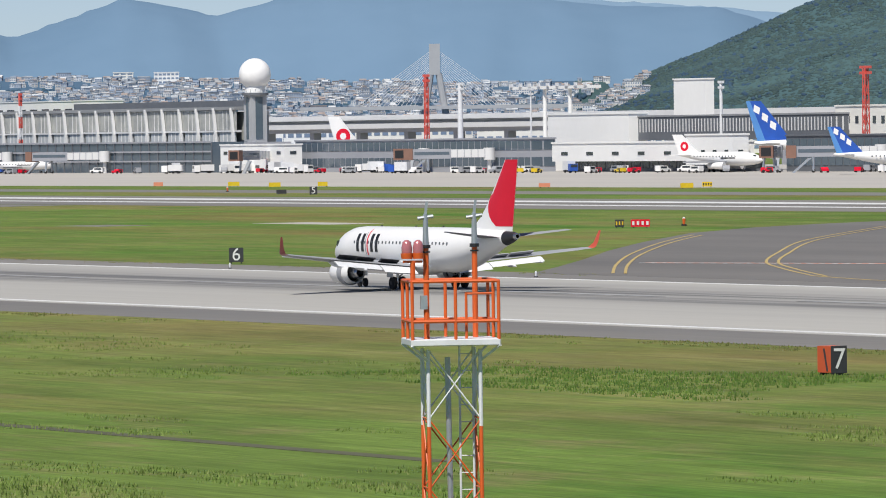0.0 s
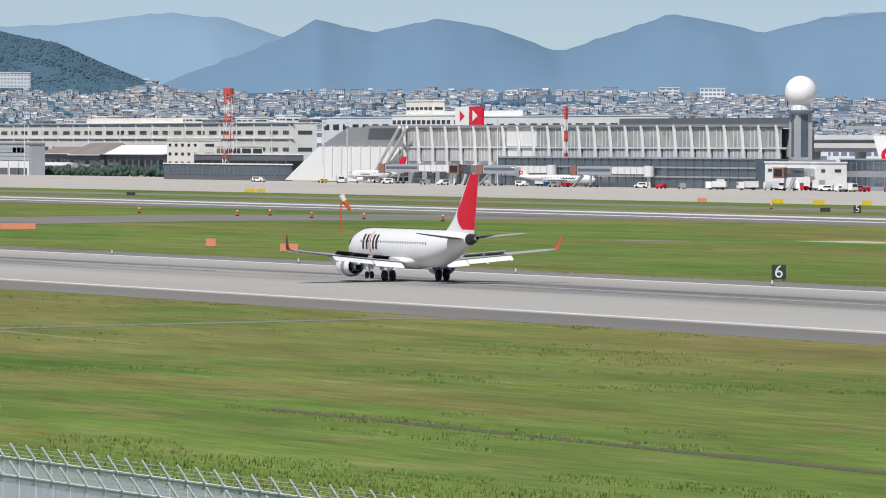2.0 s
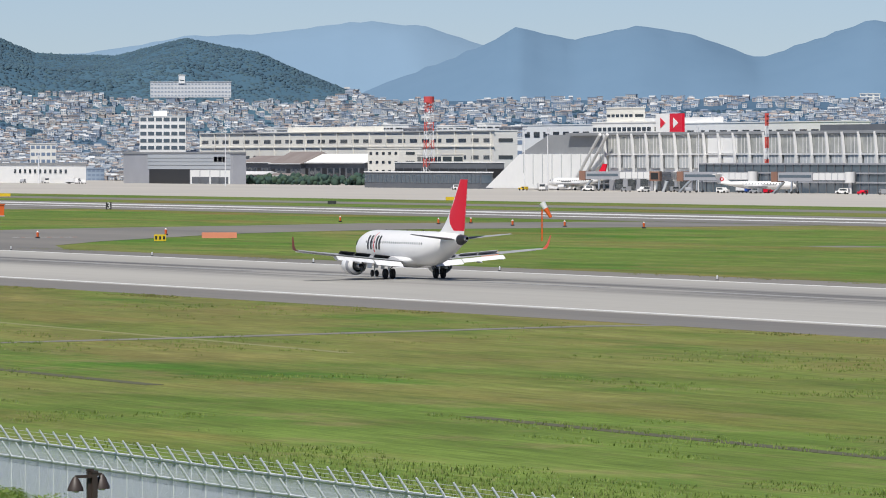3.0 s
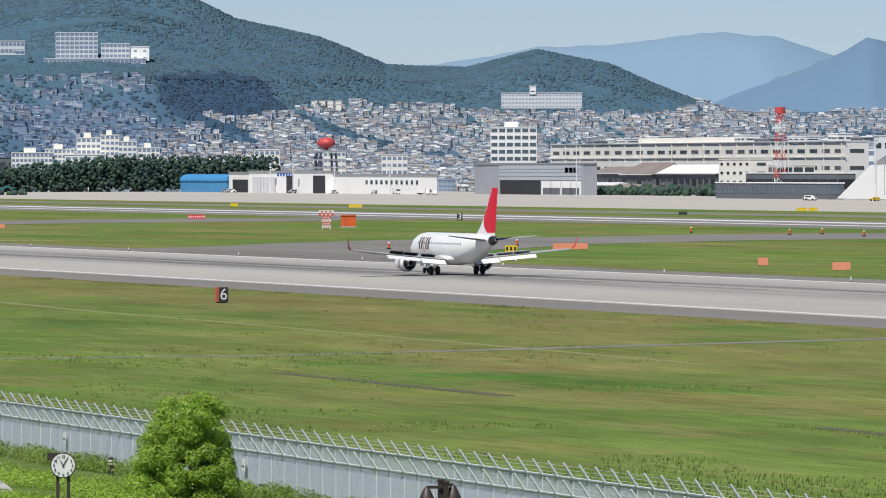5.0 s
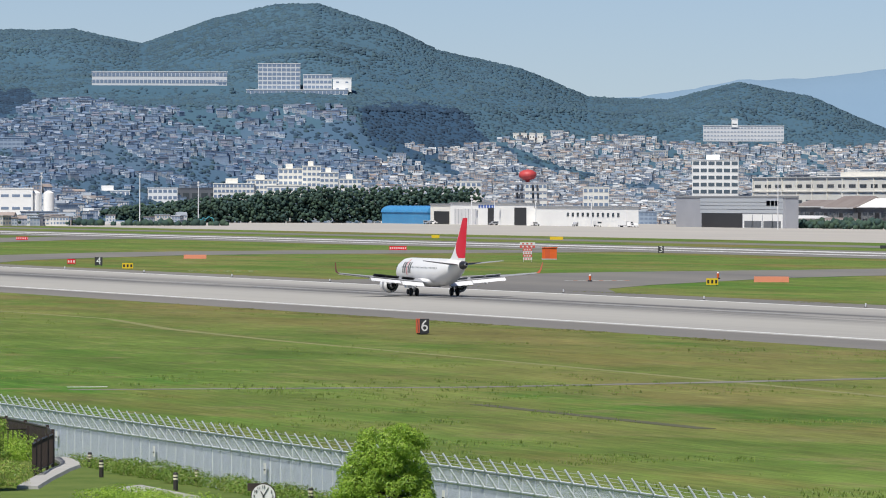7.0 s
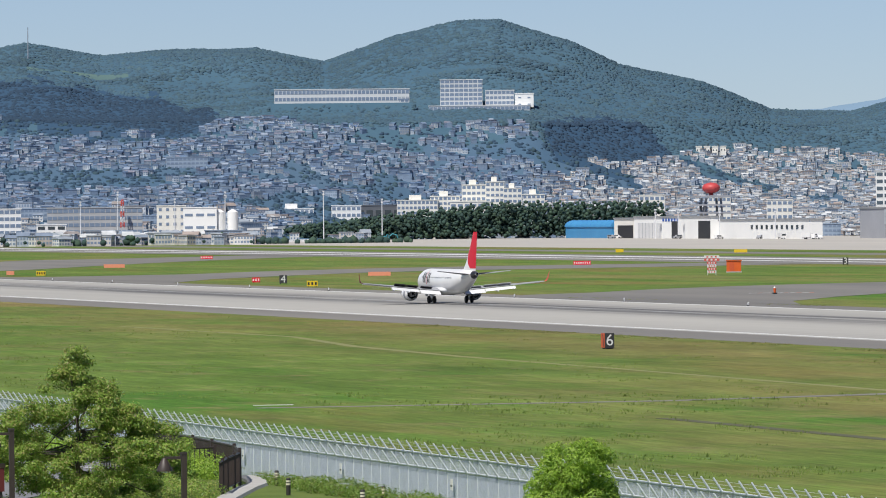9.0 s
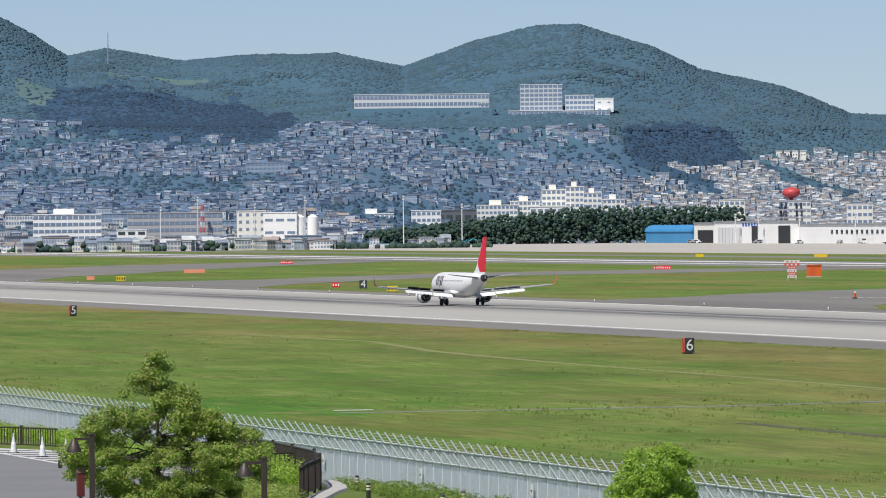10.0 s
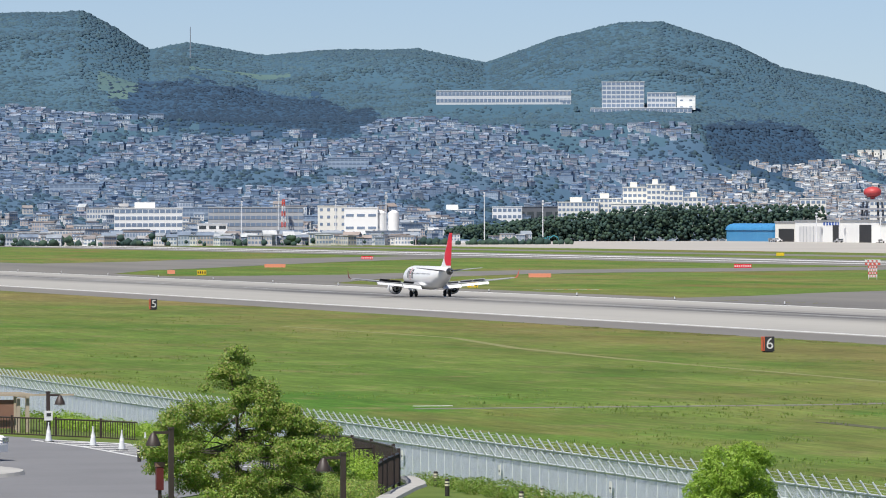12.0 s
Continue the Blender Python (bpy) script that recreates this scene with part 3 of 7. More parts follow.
        part("intake_lip", loft(B(), [er(9.2, 0.62), er(9.0, 0.665), er(8.94, 0.73), er(9.08, 0.80)], cap=False), BARE_METAL, eng, "polished intake lip", True)
        part("fan", loft(B(), [er(9.7, 0.66), er(9.72, 0.3), er(9.4, 0.03)]), DARK_METAL, eng, "dark fan disc", True)
        part("fan_duct", loft(B(), [er(11.1, 0.69), er(11.12, 0.45)]), BLACK, eng, "black fan outlet")
        part("core_nozzle", loft(B(), [er(11.1, 0.50), er(12.1, 0.43), er(12.75, 0.33), er(12.74, 0.29), er(12.2, 0.27)], cap=True), BARE_METAL, eng, "bare metal core nozzle", True)
        part("exhaust_plug", loft(B(), [er(12.2, 0.22, 16), er(12.9, 0.1, 16), er(13.1, 0.01, 16)]), DARK_METAL, eng, "dark exhaust plug", True)
        part("pylon", loft(B(), [[(NOSE - 9.9, ey - 0.12, ez + 0.8), (NOSE - 9.9, ey + 0.12, ez + 0.8), (NOSE - 13.3, ey + 0.12, ez + 0.35), (NOSE - 13.3, ey - 0.12, ez + 0.35)], [(NOSE - 11.6, ey - 0.12, ez + 1.0), (NOSE - 11.6, ey + 0.12, ez + 1.0), (NOSE - 14.0, ey + 0.12, ez + 0.75), (NOSE - 14.0, ey - 0.12, ez + 0.75)]]), WHITE_PAINT, eng, "white pylon")
        # reverser door, open
        part("reverser_door", loft(B(), [er(10.6, 0.91), er(10.62, 0.97), er(11.2, 0.95), er(11.2, 0.88)], cap=False), GREY_PAINT, eng, "grey reverser sleeve", True)
        # tailplane
        tp = [(0.6, 25.1, 3.95, 3.0), (2.5, 26.2, 4.15, 2.2), (4.95, 27.7, 4.42, 1.25)]
        part("tailplane", loft(B(), [section(NOSE - a, side * y, z, c, 0.085) for y, a, z, c in tp]), SHADED_GREY_PAINT if side > 0 else GREY_PAINT, root, "grey tailplane", True)
        # main gear
        gx, gy = NOSE - 15.3, side * 2.6
        gear = part("main_gear", rod(rod(B(), (gx, gy, 1.75), (gx, gy, 0.5), 0.11), (gx, gy - 0.55, 0.5), (gx, gy + 0.55, 0.5), 0.08), BARE_METAL, root, "main landing gear leg")
        part("side_strut", rod(B(), (gx, gy, 0.9), (gx, gy - side * 1.2, 1.7), 0.06), BARE_METAL, gear)
        for dy in (-0.38, 0.38):
            w = part("wheel", wheel(gx, gy + dy, 0.5, 0.5, 0.36), TYRE, gear, "black tyre", True)
            part("rim", rod(B(), (gx, gy + dy - 0.19, 0.5), (gx, gy + dy + 0.19, 0.5), 0.15, n=16), DARK_METAL, w, "dark metal rim")
        part("gear_door", box(B(), gx - 0.5, gx + 0.5, gy + side * 0.62, gy + side * 0.66, 0.95, 1.85), WHITE_STEEL, gear, "white gear door")
    # nose gear
    gx = NOSE - 4.0
    gear = part("nose_gear", rod(rod(B(), (gx, 0, 1.5), (gx, 0, 0.34), 0.08), (gx, -0.35, 0.34), (gx, 0.35, 0.34), 0.05), BARE_METAL, root, "nose landing gear leg")
    for dy in (-0.24, 0.24):
        w = part("wheel", wheel(gx, dy, 0.34, 0.34, 0.22), TYRE, gear, "black tyre", True)
        part("rim", rod(B(), (gx, dy - 0.12, 0.34), (gx, dy + 0.12, 0.34), 0.09, n=14), DARK_METAL, w, "metal rim")
    for dy in (-0.35, 0.35):
        part("gear_door", box(B(), gx - 0.1, gx + 1.1, dy - 0.02, dy + 0.02, 0.85, 1.45), WHITE_STEEL, gear, "white gear door")
    # fin: lower white part and the red upper sweep
    def fin(z):
        k = (z - 4.2) / (9.67 - 4.2)
        return 23.3 + 4.75 * k + (1 - k) ** 6 * -1.6, 29.0 + 1.0 * k
    def fin_ring(z):
        a, b = fin(z)
        c = b - a
        sec = section(0, 0, 0, 1, 0.075)
        return [(NOSE - a + p[0] * c, p[2] * c, z) for p in sec]
    zs = [4.1, 4.4, 4.8, 5.4, 6.2, 7.2, 8.3, 9.3, 9.62]
    fin_ob = part("fin", loft(B(), [fin_ring(z) for z in zs]), WHITE_PAINT, root, "white fin base", True)
    # the red field covers the fin above a curved edge rising forwards
    bm = B()
    N = 14
    for s in (1, -1):
        grid = []
        for i in range(N + 1):
            row = []
            z = 4.75 + (9.63 - 4.75) * i / N
            a, b = fin(z)
            edge = a + (b - a) * max(0.0, 0.62 * (1 - ((z - 4.75) / 2.6)) ** 2 if z < 7.35 else 0.0)
            for j in range(9):
                u0 = (edge - a) / (b - a)
                u = u0 + (1 - u0) * j / 8
                c = b - a
                th = 0.075 * c * 2.97 * 1.68 * (0.2969 * math.sqrt(max(u, 0)) - 0.126 * u - 0.3516 * u * u + 0.2843 * u ** 3 - 0.1015 * u ** 4)
                row.append(bm.verts.new((NOSE - a - u * c + (0.012 if u < 0.001 else 0), s * (th + 0.012), z)))
            grid.append(row)
        for i in range(N):
            for j in range(8):
                bm.faces.new((grid[i][j], grid[i][j + 1], grid[i + 1][j + 1], grid[i + 1][j]))
    part("tail_colour", bm, RED_PAINT, fin_ob, "deep red tail field", True)
    # cabin windows and doors, both sides
    for side in (1, -1):
        for i in range(27):
            st = 5.6 + i * 0.60
            if st > 21.2:
                break
            if 12.2 < st < 12.6:
                continue
            z = 3.42
            y = 1.505 * math.sqrt(1 - ((z - ZC) / 1.675) ** 2)
            win = B()
            pts = [(NOSE - st + 0.10 * math.cos(2 * math.pi * q / 12), z + 0.15 * math.sin(2 * math.pi * q / 12)) for q in range(12)]
            prism(win, pts, 'y', side * (y - 0.05), side * (y + 0.012))
            part("cabin_window", win, CABIN_GLASS, root)
        # cockpit side windows
        for st, w in ((1.75, 0.42), (2.35, 0.36)):
            pts = [(NOSE - st + w * 0.7, 3.10), (NOSE - st - w * 0.6, 3.12), (NOSE - st - w * 0.5, 3.55), (NOSE - st + w * 0.2, 3.50)]
            y = 0.86 if st < 2 else 1.12
            part("cockpit_window", prism(B(), pts, 'y', side * (y - 0.3), side * (y + 0.13)), GLASS_DARK, root)
        # airline mark: black slanted strokes with a red sweep
        def stroke(pts, material, name="livery_stroke"):
            bm = B()
            def sy(z):
                return 1.505 * math.sqrt(1 - ((z - ZC) / 1.675) ** 2) + 0.016
            rows = []
            for i in range(9):
                t = i / 8
                row = []
                for p, q in ((pts[0], pts[3]), (pts[1], pts[2])):
                    x, z = p[0] + (q[0] - p[0]) * t, p[1] + (q[1] - p[1]) * t
                    row.append(bm.verts.new((NOSE - x, side * sy(z), z)))
                rows.append(row)
            for r0, r1 in zip(rows, rows[1:]):
                bm.faces.new((r0[0], r0[1], r1[1], r1[0]))
            part(name, bm, material, root, "painted livery mark")
        lo, hi = 2.75, 4.1
        sl = -0.22
        def X(x, z):
            return x + sl * (z - lo)
        for x0, x1, a, b in ((6.1, 6.55, lo, hi), (6.95, 7.4, lo, hi), (8.5, 8.95, lo, hi), (9.3, 9.75, lo, hi)):
            stroke([(X(x0, a), a), (X(x1, a), a), (X(x1, b), b), (X(x0, b), b)], BLACK)
        stroke([(8.0, lo - 0.25), (8.2, lo - 0.25), (7.6, hi + 0.32), (7.45, hi + 0.32)], RED_PAINT)
        stroke([(7.7, lo - 0.15), (7.85, lo - 0.15), (7.3, hi + 0.1), (7.2, hi + 0.1)], GREY_PAINT)
    part("cockpit_window", prism(B(), [(-0.75, 3.05), (0.75, 3.05), (0.6, 3.5), (-0.6, 3.5)], 'x', NOSE - 2.0, NOSE - 1.35), GLASS_DARK, root)
    for st, hgt in ((7.2, 0.14), (13.0, 0.12), (17.6, 0.15)):
        part("antenna", prism(B(), [(NOSE - st, 4.55), (NOSE - st - 0.35, 4.55), (NOSE - st - 0.4, 4.6 + hgt), (NOSE - st - 0.2, 4.6 + hgt)], 'y', -0.02, 0.02), DARK_METAL, root, "blade antenna")
    return root


def wheel(x, y, z, r, w):
    """A tyre with rounded shoulders, axle along y."""
    rings = []
    for k, (dy, rr) in enumerate(((-0.5, 0.55), (-0.5, 0.8), (-0.36, 0.96), (0, 1.0), (0.36, 0.96), (0.5, 0.8), (0.5, 0.55))):
        rings.append([(x + r * rr * math.cos(2 * math.pi * i / 20), y + dy * w, z + r * rr * math.sin(2 * math.pi * i / 20)) for i in range(20)])
    return loft(B(), rings)


plane = airliner()


# ---- lattice tower with obstruction lights ----
def light_tower():
    X0, Y0, ZP = -107.19, 53.95, 8.5
    root = thing("light_tower", pose(X0, Y0, 0, 0, 0, 70), "orange and white lattice steel tower with railed platform and lamps", "tower")
    S = 0.46
    legs = [(-S, -S), (S, -S), (S, S), (-S, S)]
    cuts = [(0.0, 1.7, ORANGE), (1.7, 4.6, WHITE_STEEL), (4.6, 7.05, ORANGE), (7.05, ZP - 0.1, WHITE_STEEL)]
    for a, b, m in cuts:
        for x, y in legs:
            part("leg", rod(B(), (x, y, a), (x, y, b), 0.036), m, root, smooth=True)
    z = ZP - 0.1
    step = 1.22
    while z > 0.3:
        z1 = max(0.0, z - step)
        m = WHITE_STEEL if (z + z1) / 2 > 7.0 or 1.7 < (z + z1) / 2 < 4.6 else ORANGE
        for (xa, ya), (xb, yb) in zip(legs, legs[1:] + legs[:1]):
            part("brace", rod(B(), (xa, ya, z), (xb, yb, z1), 0.015, n=6), m, root)
            part("brace", rod(B(), (xb, yb, z), (xa, ya, z1), 0.015, n=6), m, root)
        if z < ZP - 0.5:
            for (xa, ya), (xb, yb) in ((legs[1], legs[2]), (legs[0], legs[3])):
                part("strut", rod(B(), (xa, ya, z), (xb, yb, z), 0.016, n=6), m, root)
        z = z1
    # cable duct and ladder inside
    part("cable_duct", rod(B(), (0.02, 0.05, 0), (-0.06, 0.05, ZP - 0.25), 0.05), GALV, root, "grey cable conduit", True)
    lad = part("ladder", rod(rod(B(), (0.18, 0.3, 0), (0.18, 0.3, ZP), 0.022), (0.42, 0.3, 0), (0.42, 0.3, ZP), 0.022), WHITE_STEEL, root, "narrow steel ladder")
    for i in range(28):
        part("rung", rod(B(), (0.18, 0.3, 0.3 * i + 0.2), (0.42, 0.3, 0.3 * i + 0.2), 0.011, n=5), WHITE_STEEL, lad)
    # platform
    P = 0.79
    bm = box(B(), -P, P, -P, P, ZP - 0.03, ZP + 0.09)
    bmesh.ops.bevel(bm, geom=bm.edges[:], offset=0.015, segments=1, affect='EDGES')
    plat = part("platform", bm, WHITE_STEEL, root, "white steel platform")
    for x, y in legs:
        part("bracket", rod(B(), (x, y, ZP - 0.3), (x * 1.7, y * 1.7, ZP - 0.02), 0.025, n=6), WHITE_STEEL, plat)
    # railing
    R = 0.76
    for zr in (ZP + 0.40, ZP + 1.10):
        for (xa, ya), (xb, yb) in zip(((-R, -R), (R, -R), (R, R), (-R, R)), ((R, -R), (R, R), (-R, R), (-R, -R))):
            part("rail", rod(B(), (xa, ya, zr), (xb, yb, zr), 0.03), ORANGE, root, smooth=True)
    for x, y in ((-R, -R), (R, -R), (R, R), (-R, R), (0, -R), (0, R), (-R, 0), (R, 0)):
        part("railing_post", rod(B(), (x, y, ZP + 0.05), (x, y, ZP + 1.10), 0.03), ORANGE, root, smooth=True)
    part("gate", rod(rod(B(), (0.2, -R + 0.1, ZP + 0.05), (0.2, -R + 0.1, ZP + 0.9), 0.025), (0.2, -R + 0.1, ZP + 0.88), (0.65, -R + 0.1, ZP + 0.88), 0.022), ORANGE, root)
    # two tall lamp posts with vanes
    for x, y in ((-0.47, -0.42), (0.47, 0.25)):
        post = part("post", rod(B(), (x, y, ZP + 0.05), (x, y, ZP + 1.72), 0.05), ORANGE, root, smooth=True)
        part("collar", rod(rod(B(), (x, y, ZP + 1.68), (x, y, ZP + 1.74), 0.085), (x, y, ZP + 1.6), (x, y, ZP + 1.63), 0.075), DARK_METAL, post)
        part("sensor", rod(B(), (x, y, ZP + 1.72), (x, y, ZP + 2.28), 0.055, 0.04), GALV, post, "grey sensor body", True)
        part("sensor_arm", rod(B(), (x - 0.14, y, ZP + 2.2), (x + 0.14, y, ZP + 2.24), 0.035), GALV, post)
        part("vane", prism(B(), [(x - 0.03, ZP + 2.24), (x + 0.02, ZP + 2.24), (x + 0.05, ZP + 2.5), (x + 0.01, ZP + 2.5)], 'y', y - 0.02, y + 0.02), GALV, post)
    # twin red beacon
    x, y = -0.72, -0.55
    bea = part("beacon_post", rod(B(), (x, y, ZP + 1.1), (x, y, ZP + 1.45), 0.045), ORANGE, root, smooth=True)
    part("beacon_arm", box(B(), x - 0.17, x + 0.17, y - 0.03, y + 0.03, ZP + 1.43, ZP + 1.47), ORANGE, bea)
    for dx in (-0.1, 0.1):
        part("beacon_base", rod(B(), (x + dx, y, ZP + 1.50), (x + dx, y, ZP + 1.60), 0.095, 0.11, 14), ORANGE, bea, "orange lamp base", True)
        bm = bmesh.new()
        rings = [[(x + dx + r * math.cos(2 * math.pi * i / 14), y + r * math.sin(2 * math.pi * i / 14), ZP + zz) for i in range(14)] for zz, r in ((1.6, 0.09), (1.70, 0.095), (1.79, 0.075), (1.83, 0.03))]
        part("lens", loft(bm, rings), LENS_RED, bea, "clear red glass lens", True)
    part("junction_box", box(B(), -0.62, -0.5, -R - 0.08, -R + 0.02, ZP + 0.62, ZP + 0.86), GALV, root, "grey junction box")
    return root


LENS_RED = mat("red_glass_lens", (0.45, 0.16, 0.17), 0.15, other=(0.36, 0.12, 0.13), scale=8, spec=0.8)
light_tower()


# ---- terminal side ----
CLAD = mat("pale_metal_cladding", (0.70, 0.70, 0.69), 0.6, other=(0.60, 0.60, 0.60), scale=0.05, fine=0.5)
CREAM = mat("cream_render", (0.80, 0.78, 0.71), 0.8, other=(0.70, 0.68, 0.62), scale=0.06, fine=0.6)
WHITE_WALL = mat("white_wall_paint", (0.84, 0.84, 0.82), 0.75, other=(0.76, 0.76, 0.74), scale=0.05, fine=0.5)
GREY_WALL = mat("grey_wall_panels", (0.36, 0.37, 0.40), 0.7, other=(0.30, 0.31, 0.34), scale=0.08, fine=0.6)
DARK_WALL = mat("dark_steel_cladding", (0.10, 0.11, 0.125), 0.6, other=(0.14, 0.15, 0.165), scale=0.1, fine=0.7)
ROOF_GREY = mat("grey_roof_sheet", (0.22, 0.23, 0.24), 0.6, other=(0.29, 0.30, 0.31), scale=0.06, fine=0.5)
MESH_PANEL = mat("grimy_translucent_panel", (0.22, 0.235, 0.235), 0.5, other=(0.50, 0.50, 0.46), scale=0.14, fine=0.9)
PALE_PANEL = mat("pale_wall_panel", (0.50, 0.52, 0.52), 0.55, other=(0.38, 0.40, 0.41), scale=0.1, fine=0.9)
BLUE_ROOF = mat("blue_sheet_roof", (0.05, 0.24, 0.48), 0.5, other=(0.07, 0.30, 0.55), scale=0.1, fine=1)
ROSE_BOX = mat("terracotta_panel", (0.26, 0.14, 0.10), 0.7, scale=0.5)

CONCRETE_WALL = mat("pale_concrete", (0.42, 0.43, 0.44), 0.8, other=(0.35, 0.36, 0.37), scale=0.2, fine=2)


def building(name, m, w, d, h, wall, label, floors=3, bays=8, glass=None, z0=0.0, roof=None, win_h=0.45, win_w=0.7, category="building", side=True, plant=False):
    """Local x runs along the front, which faces -y; the base is at z0."""
    root = thing(name, m, label, category)
    part("wall", box(B(), -w / 2, w / 2, 0, d, z0, h), wall, root)
    part("roof", box(B(), -w / 2 - 0.25, w / 2 + 0.25, -0.25, d + 0.25, h, h + 0.45), roof or wall, root)
    fh = (h - z0) / max(1, floors)
    for f in range(floors):
        za = z0 + fh * (f + 0.35)
        for b in range(bays):
            ww = w / bays * win_w / 2
            at = pose(-w / 2 + w * (b + 0.5) / bays, 0, za)
            if f == 0 and b == 0:
                pane = part("window", box(B(), -ww, ww, -0.12, 0.1, 0, fh * win_h), glass or GLASS_DARK, root, at=at)
            else:
                again(pane, root, at)
        if side:
            n = max(1, int(bays * d / w))
            for b in range(n):
                ww = d / n * win_w / 2
                at = pose(w / 2, d * (b + 0.5) / n, za)
                if f == 0 and b == 0:
                    end_pane = part("window", box(B(), -0.1, 0.12, -ww, ww, 0, fh * win_h), glass or GLASS_DARK, root, at=at)
                else:
                    again(end_pane, root, at)
    if plant:
        part("roof_plant", box(B(), -w * 0.2, w * 0.1, d * 0.3, d * 0.7, h + 0.45, h + 3.0), wall, root)
    return root


def north_terminal():
    """Long hall: sloped white end, ribbed translucent front in two tiers, dark glazed base."""
    root = thing("terminal_hall", pose(0, 0, 0), "long grey terminal hall with slanted ribs and translucent panels", "terminal")
    x0, x1 = -2256, -1941
    part("hall_body", box(B(), x0, x1, 906, 914, 0, 19.0), MESH_PANEL, root, "grimy translucent hall wall")
    part("hall_roof", box(B(), x0 - 40, x1, 902, 915, 19.6, 20.6), ROOF_GREY, root, "grey flat roof")
    part("roof_monitor", box(B(), -2080, -1945, 908, 913, 20.6, 22.6), DARK_WALL, root, "dark roof monitor")
    part("mid_beam", box(B(), x0, x1, 902.2, 904.5, 12.6, 13.2), CLAD, root, "pale horizontal beam")
    part("low_beam", box(B(), x0, x1, 903, 905.5, 7.2, 7.9), CLAD, root, "pale horizontal beam")
    n = 25
    for i in range(n):
        x = x0 + (x1 - x0) * i / (n - 1)
        bm = B()
        for p, q in (((-2.4, 20.2), (-1.0, 13.0)), ((-1.0, 13.0), (0.0, 4.0))):
            prism(bm, [(x + p[0] - 0.35, p[1]), (x + p[0] + 0.35, p[1]), (x + q[0] + 0.35, q[1]), (x + q[0] - 0.35, q[1])], 'y', 901.5, 902.4)
        part("rib", bm, CLAD, root, "pale slanted steel rib")
    for i in range(n - 1):
        a, b = x0 + (x1 - x0) * i / (n - 1) + 0.7, x0 + (x1 - x0) * (i + 1) / (n - 1) - 0.7
        white = i in (7, 8)
        up = prism(B(), [(902.6, 19.5), (903.0, 19.5), (903.0, 13.3), (902.6, 13.3)], 'x', a - 0.7, b + 0.4)
        part("upper_panel", up, WHITE_WALL if white else MESH_PANEL, root, "white panel" if white else "grimy panel")
        lo = prism(B(), [(902.6, 12.5), (903.0, 12.5), (903.0, 8.0), (902.6, 8.0)], 'x', a, b)
        part("lower_panel", lo, WHITE_WALL if white else PALE_PANEL, root, "pale lower panel")
        if not white:
            for k in (1, 2, 3):
                xx = a + (b - a) * k / 4
                part("glazing_bar", prism(B(), [(902.4, 19.4), (902.6, 19.4), (902.6, 8.0), (902.4, 8.0)], 'x', xx - 0.09, xx + 0.09), CLAD, root)
    # sloped end
    part("end_slope", prism(B(), [(-2380, 0.5), (-2345, 13.0), (x0, 13.0), (-2285, 0.5)], 'y', 903, 915), WHITE_WALL, root, "white ribbed sloping end wall")
    part("end_roof", prism(B(), [(-2346, 13.1), (-2318, 20.0), (x0, 20.0), (x0, 13.1)], 'y', 904, 915), ROOF_GREY, root, "grey sloping roof band")
    for i in range(9):
        x = -2340 + i * 9.5
        part("seam", box(B(), x - 0.15, x + 0.15, 902.7, 903.0, 2 if i else 6, 12.9), PALE_PANEL, root)
    rail = B()
    for a, b in (((-2290, 902, 1.0), (x0, 899.5, 20)), ((-2283, 902, 1.0), (x0 + 7, 899.5, 20))):
        rod(rail, a, b, 0.6, n=6)
    part("end_truss", rail, CLAD, root, "inclined end truss")
    # dark base under the hall
    part("base_glazing", box(B(), -2142, -1932, 890, 906, 0, 9.6), GLASS_BLUE, root, "dark glazed lower storey")
    for i in range(32):
        x = -2142 + 210 * i / 31
        part("mullion", box(B(), x - 0.2, x + 0.2, 889.75, 890, 0, 9.6), DARK_WALL, root)
    for z in (3.4, 6.4, 9.4):
        part("spandrel", box(B(), -2142, -1932, 889.6, 889.75, z, z + 0.5), GREY_WALL, root)
    part("base_wall", box(B(), -2256, -2142, 903, 906, 0, 7.2), GREY_WALL, root, "shaded grey base wall")
    for i in range(9):
        part("base_opening", box(B(), -2250 + i * 12, -2243 + i * 12, 902.8, 903.2, 0.3, 4.2), GLASS_DARK, root)
    return root


north_terminal()


def radome_tower():
    root = thing("radome_tower", pose(-1931.7, 905, -1.6), "grey concrete tower carrying a white radome", "tower")
    part("podium", box(B(), -12, 9, -4, 8, 1.6, 11.0), GREY_WALL, root, "grey podium")
    part("shaft", box(B(), -2.7, 2.7, -2.7, 2.7, 11, 26), CONCRETE_WALL, root, "pale concrete shaft")
    part("stair_window", box(B(), -0.8, 0.8, -2.85, -2.7, 12, 25), GLASS_BLUE, root, "dark vertical window strip")
    part("stair_window", box(B(), 2.7, 2.85, -1.2, 1.2, 12, 25), GLASS_BLUE, root, "dark vertical window strip")
    part("gallery", rod(B(), (0, 0, 25.6), (0, 0, 26.3), 4.2, n=24), DARK_WALL, root, "dark gallery deck", True)
    part("drum", rod(B(), (0, 0, 26.4), (0, 0, 30.2), 3.2, n=24), WHITE_WALL, root, "white drum", True)
    rl = B()
    for i in range(16):
        a = 2 * math.pi * i / 16
        rod(rl, (4.1 * math.cos(a), 4.1 * math.sin(a), 26.4), (4.1 * math.cos(a), 4.1 * math.sin(a), 27.5), 0.06, n=4)
    part("gallery_railing", rl, GALV, root)
    bm = B()
    bmesh.ops.create_icosphere(bm, subdivisions=4, radius=5.0, matrix=Matrix.Translation((0, 0, 32.2)))
    part("radome", bm, WHITE_PAINT, root, "white spherical radome", True)
    return root


radome_tower()

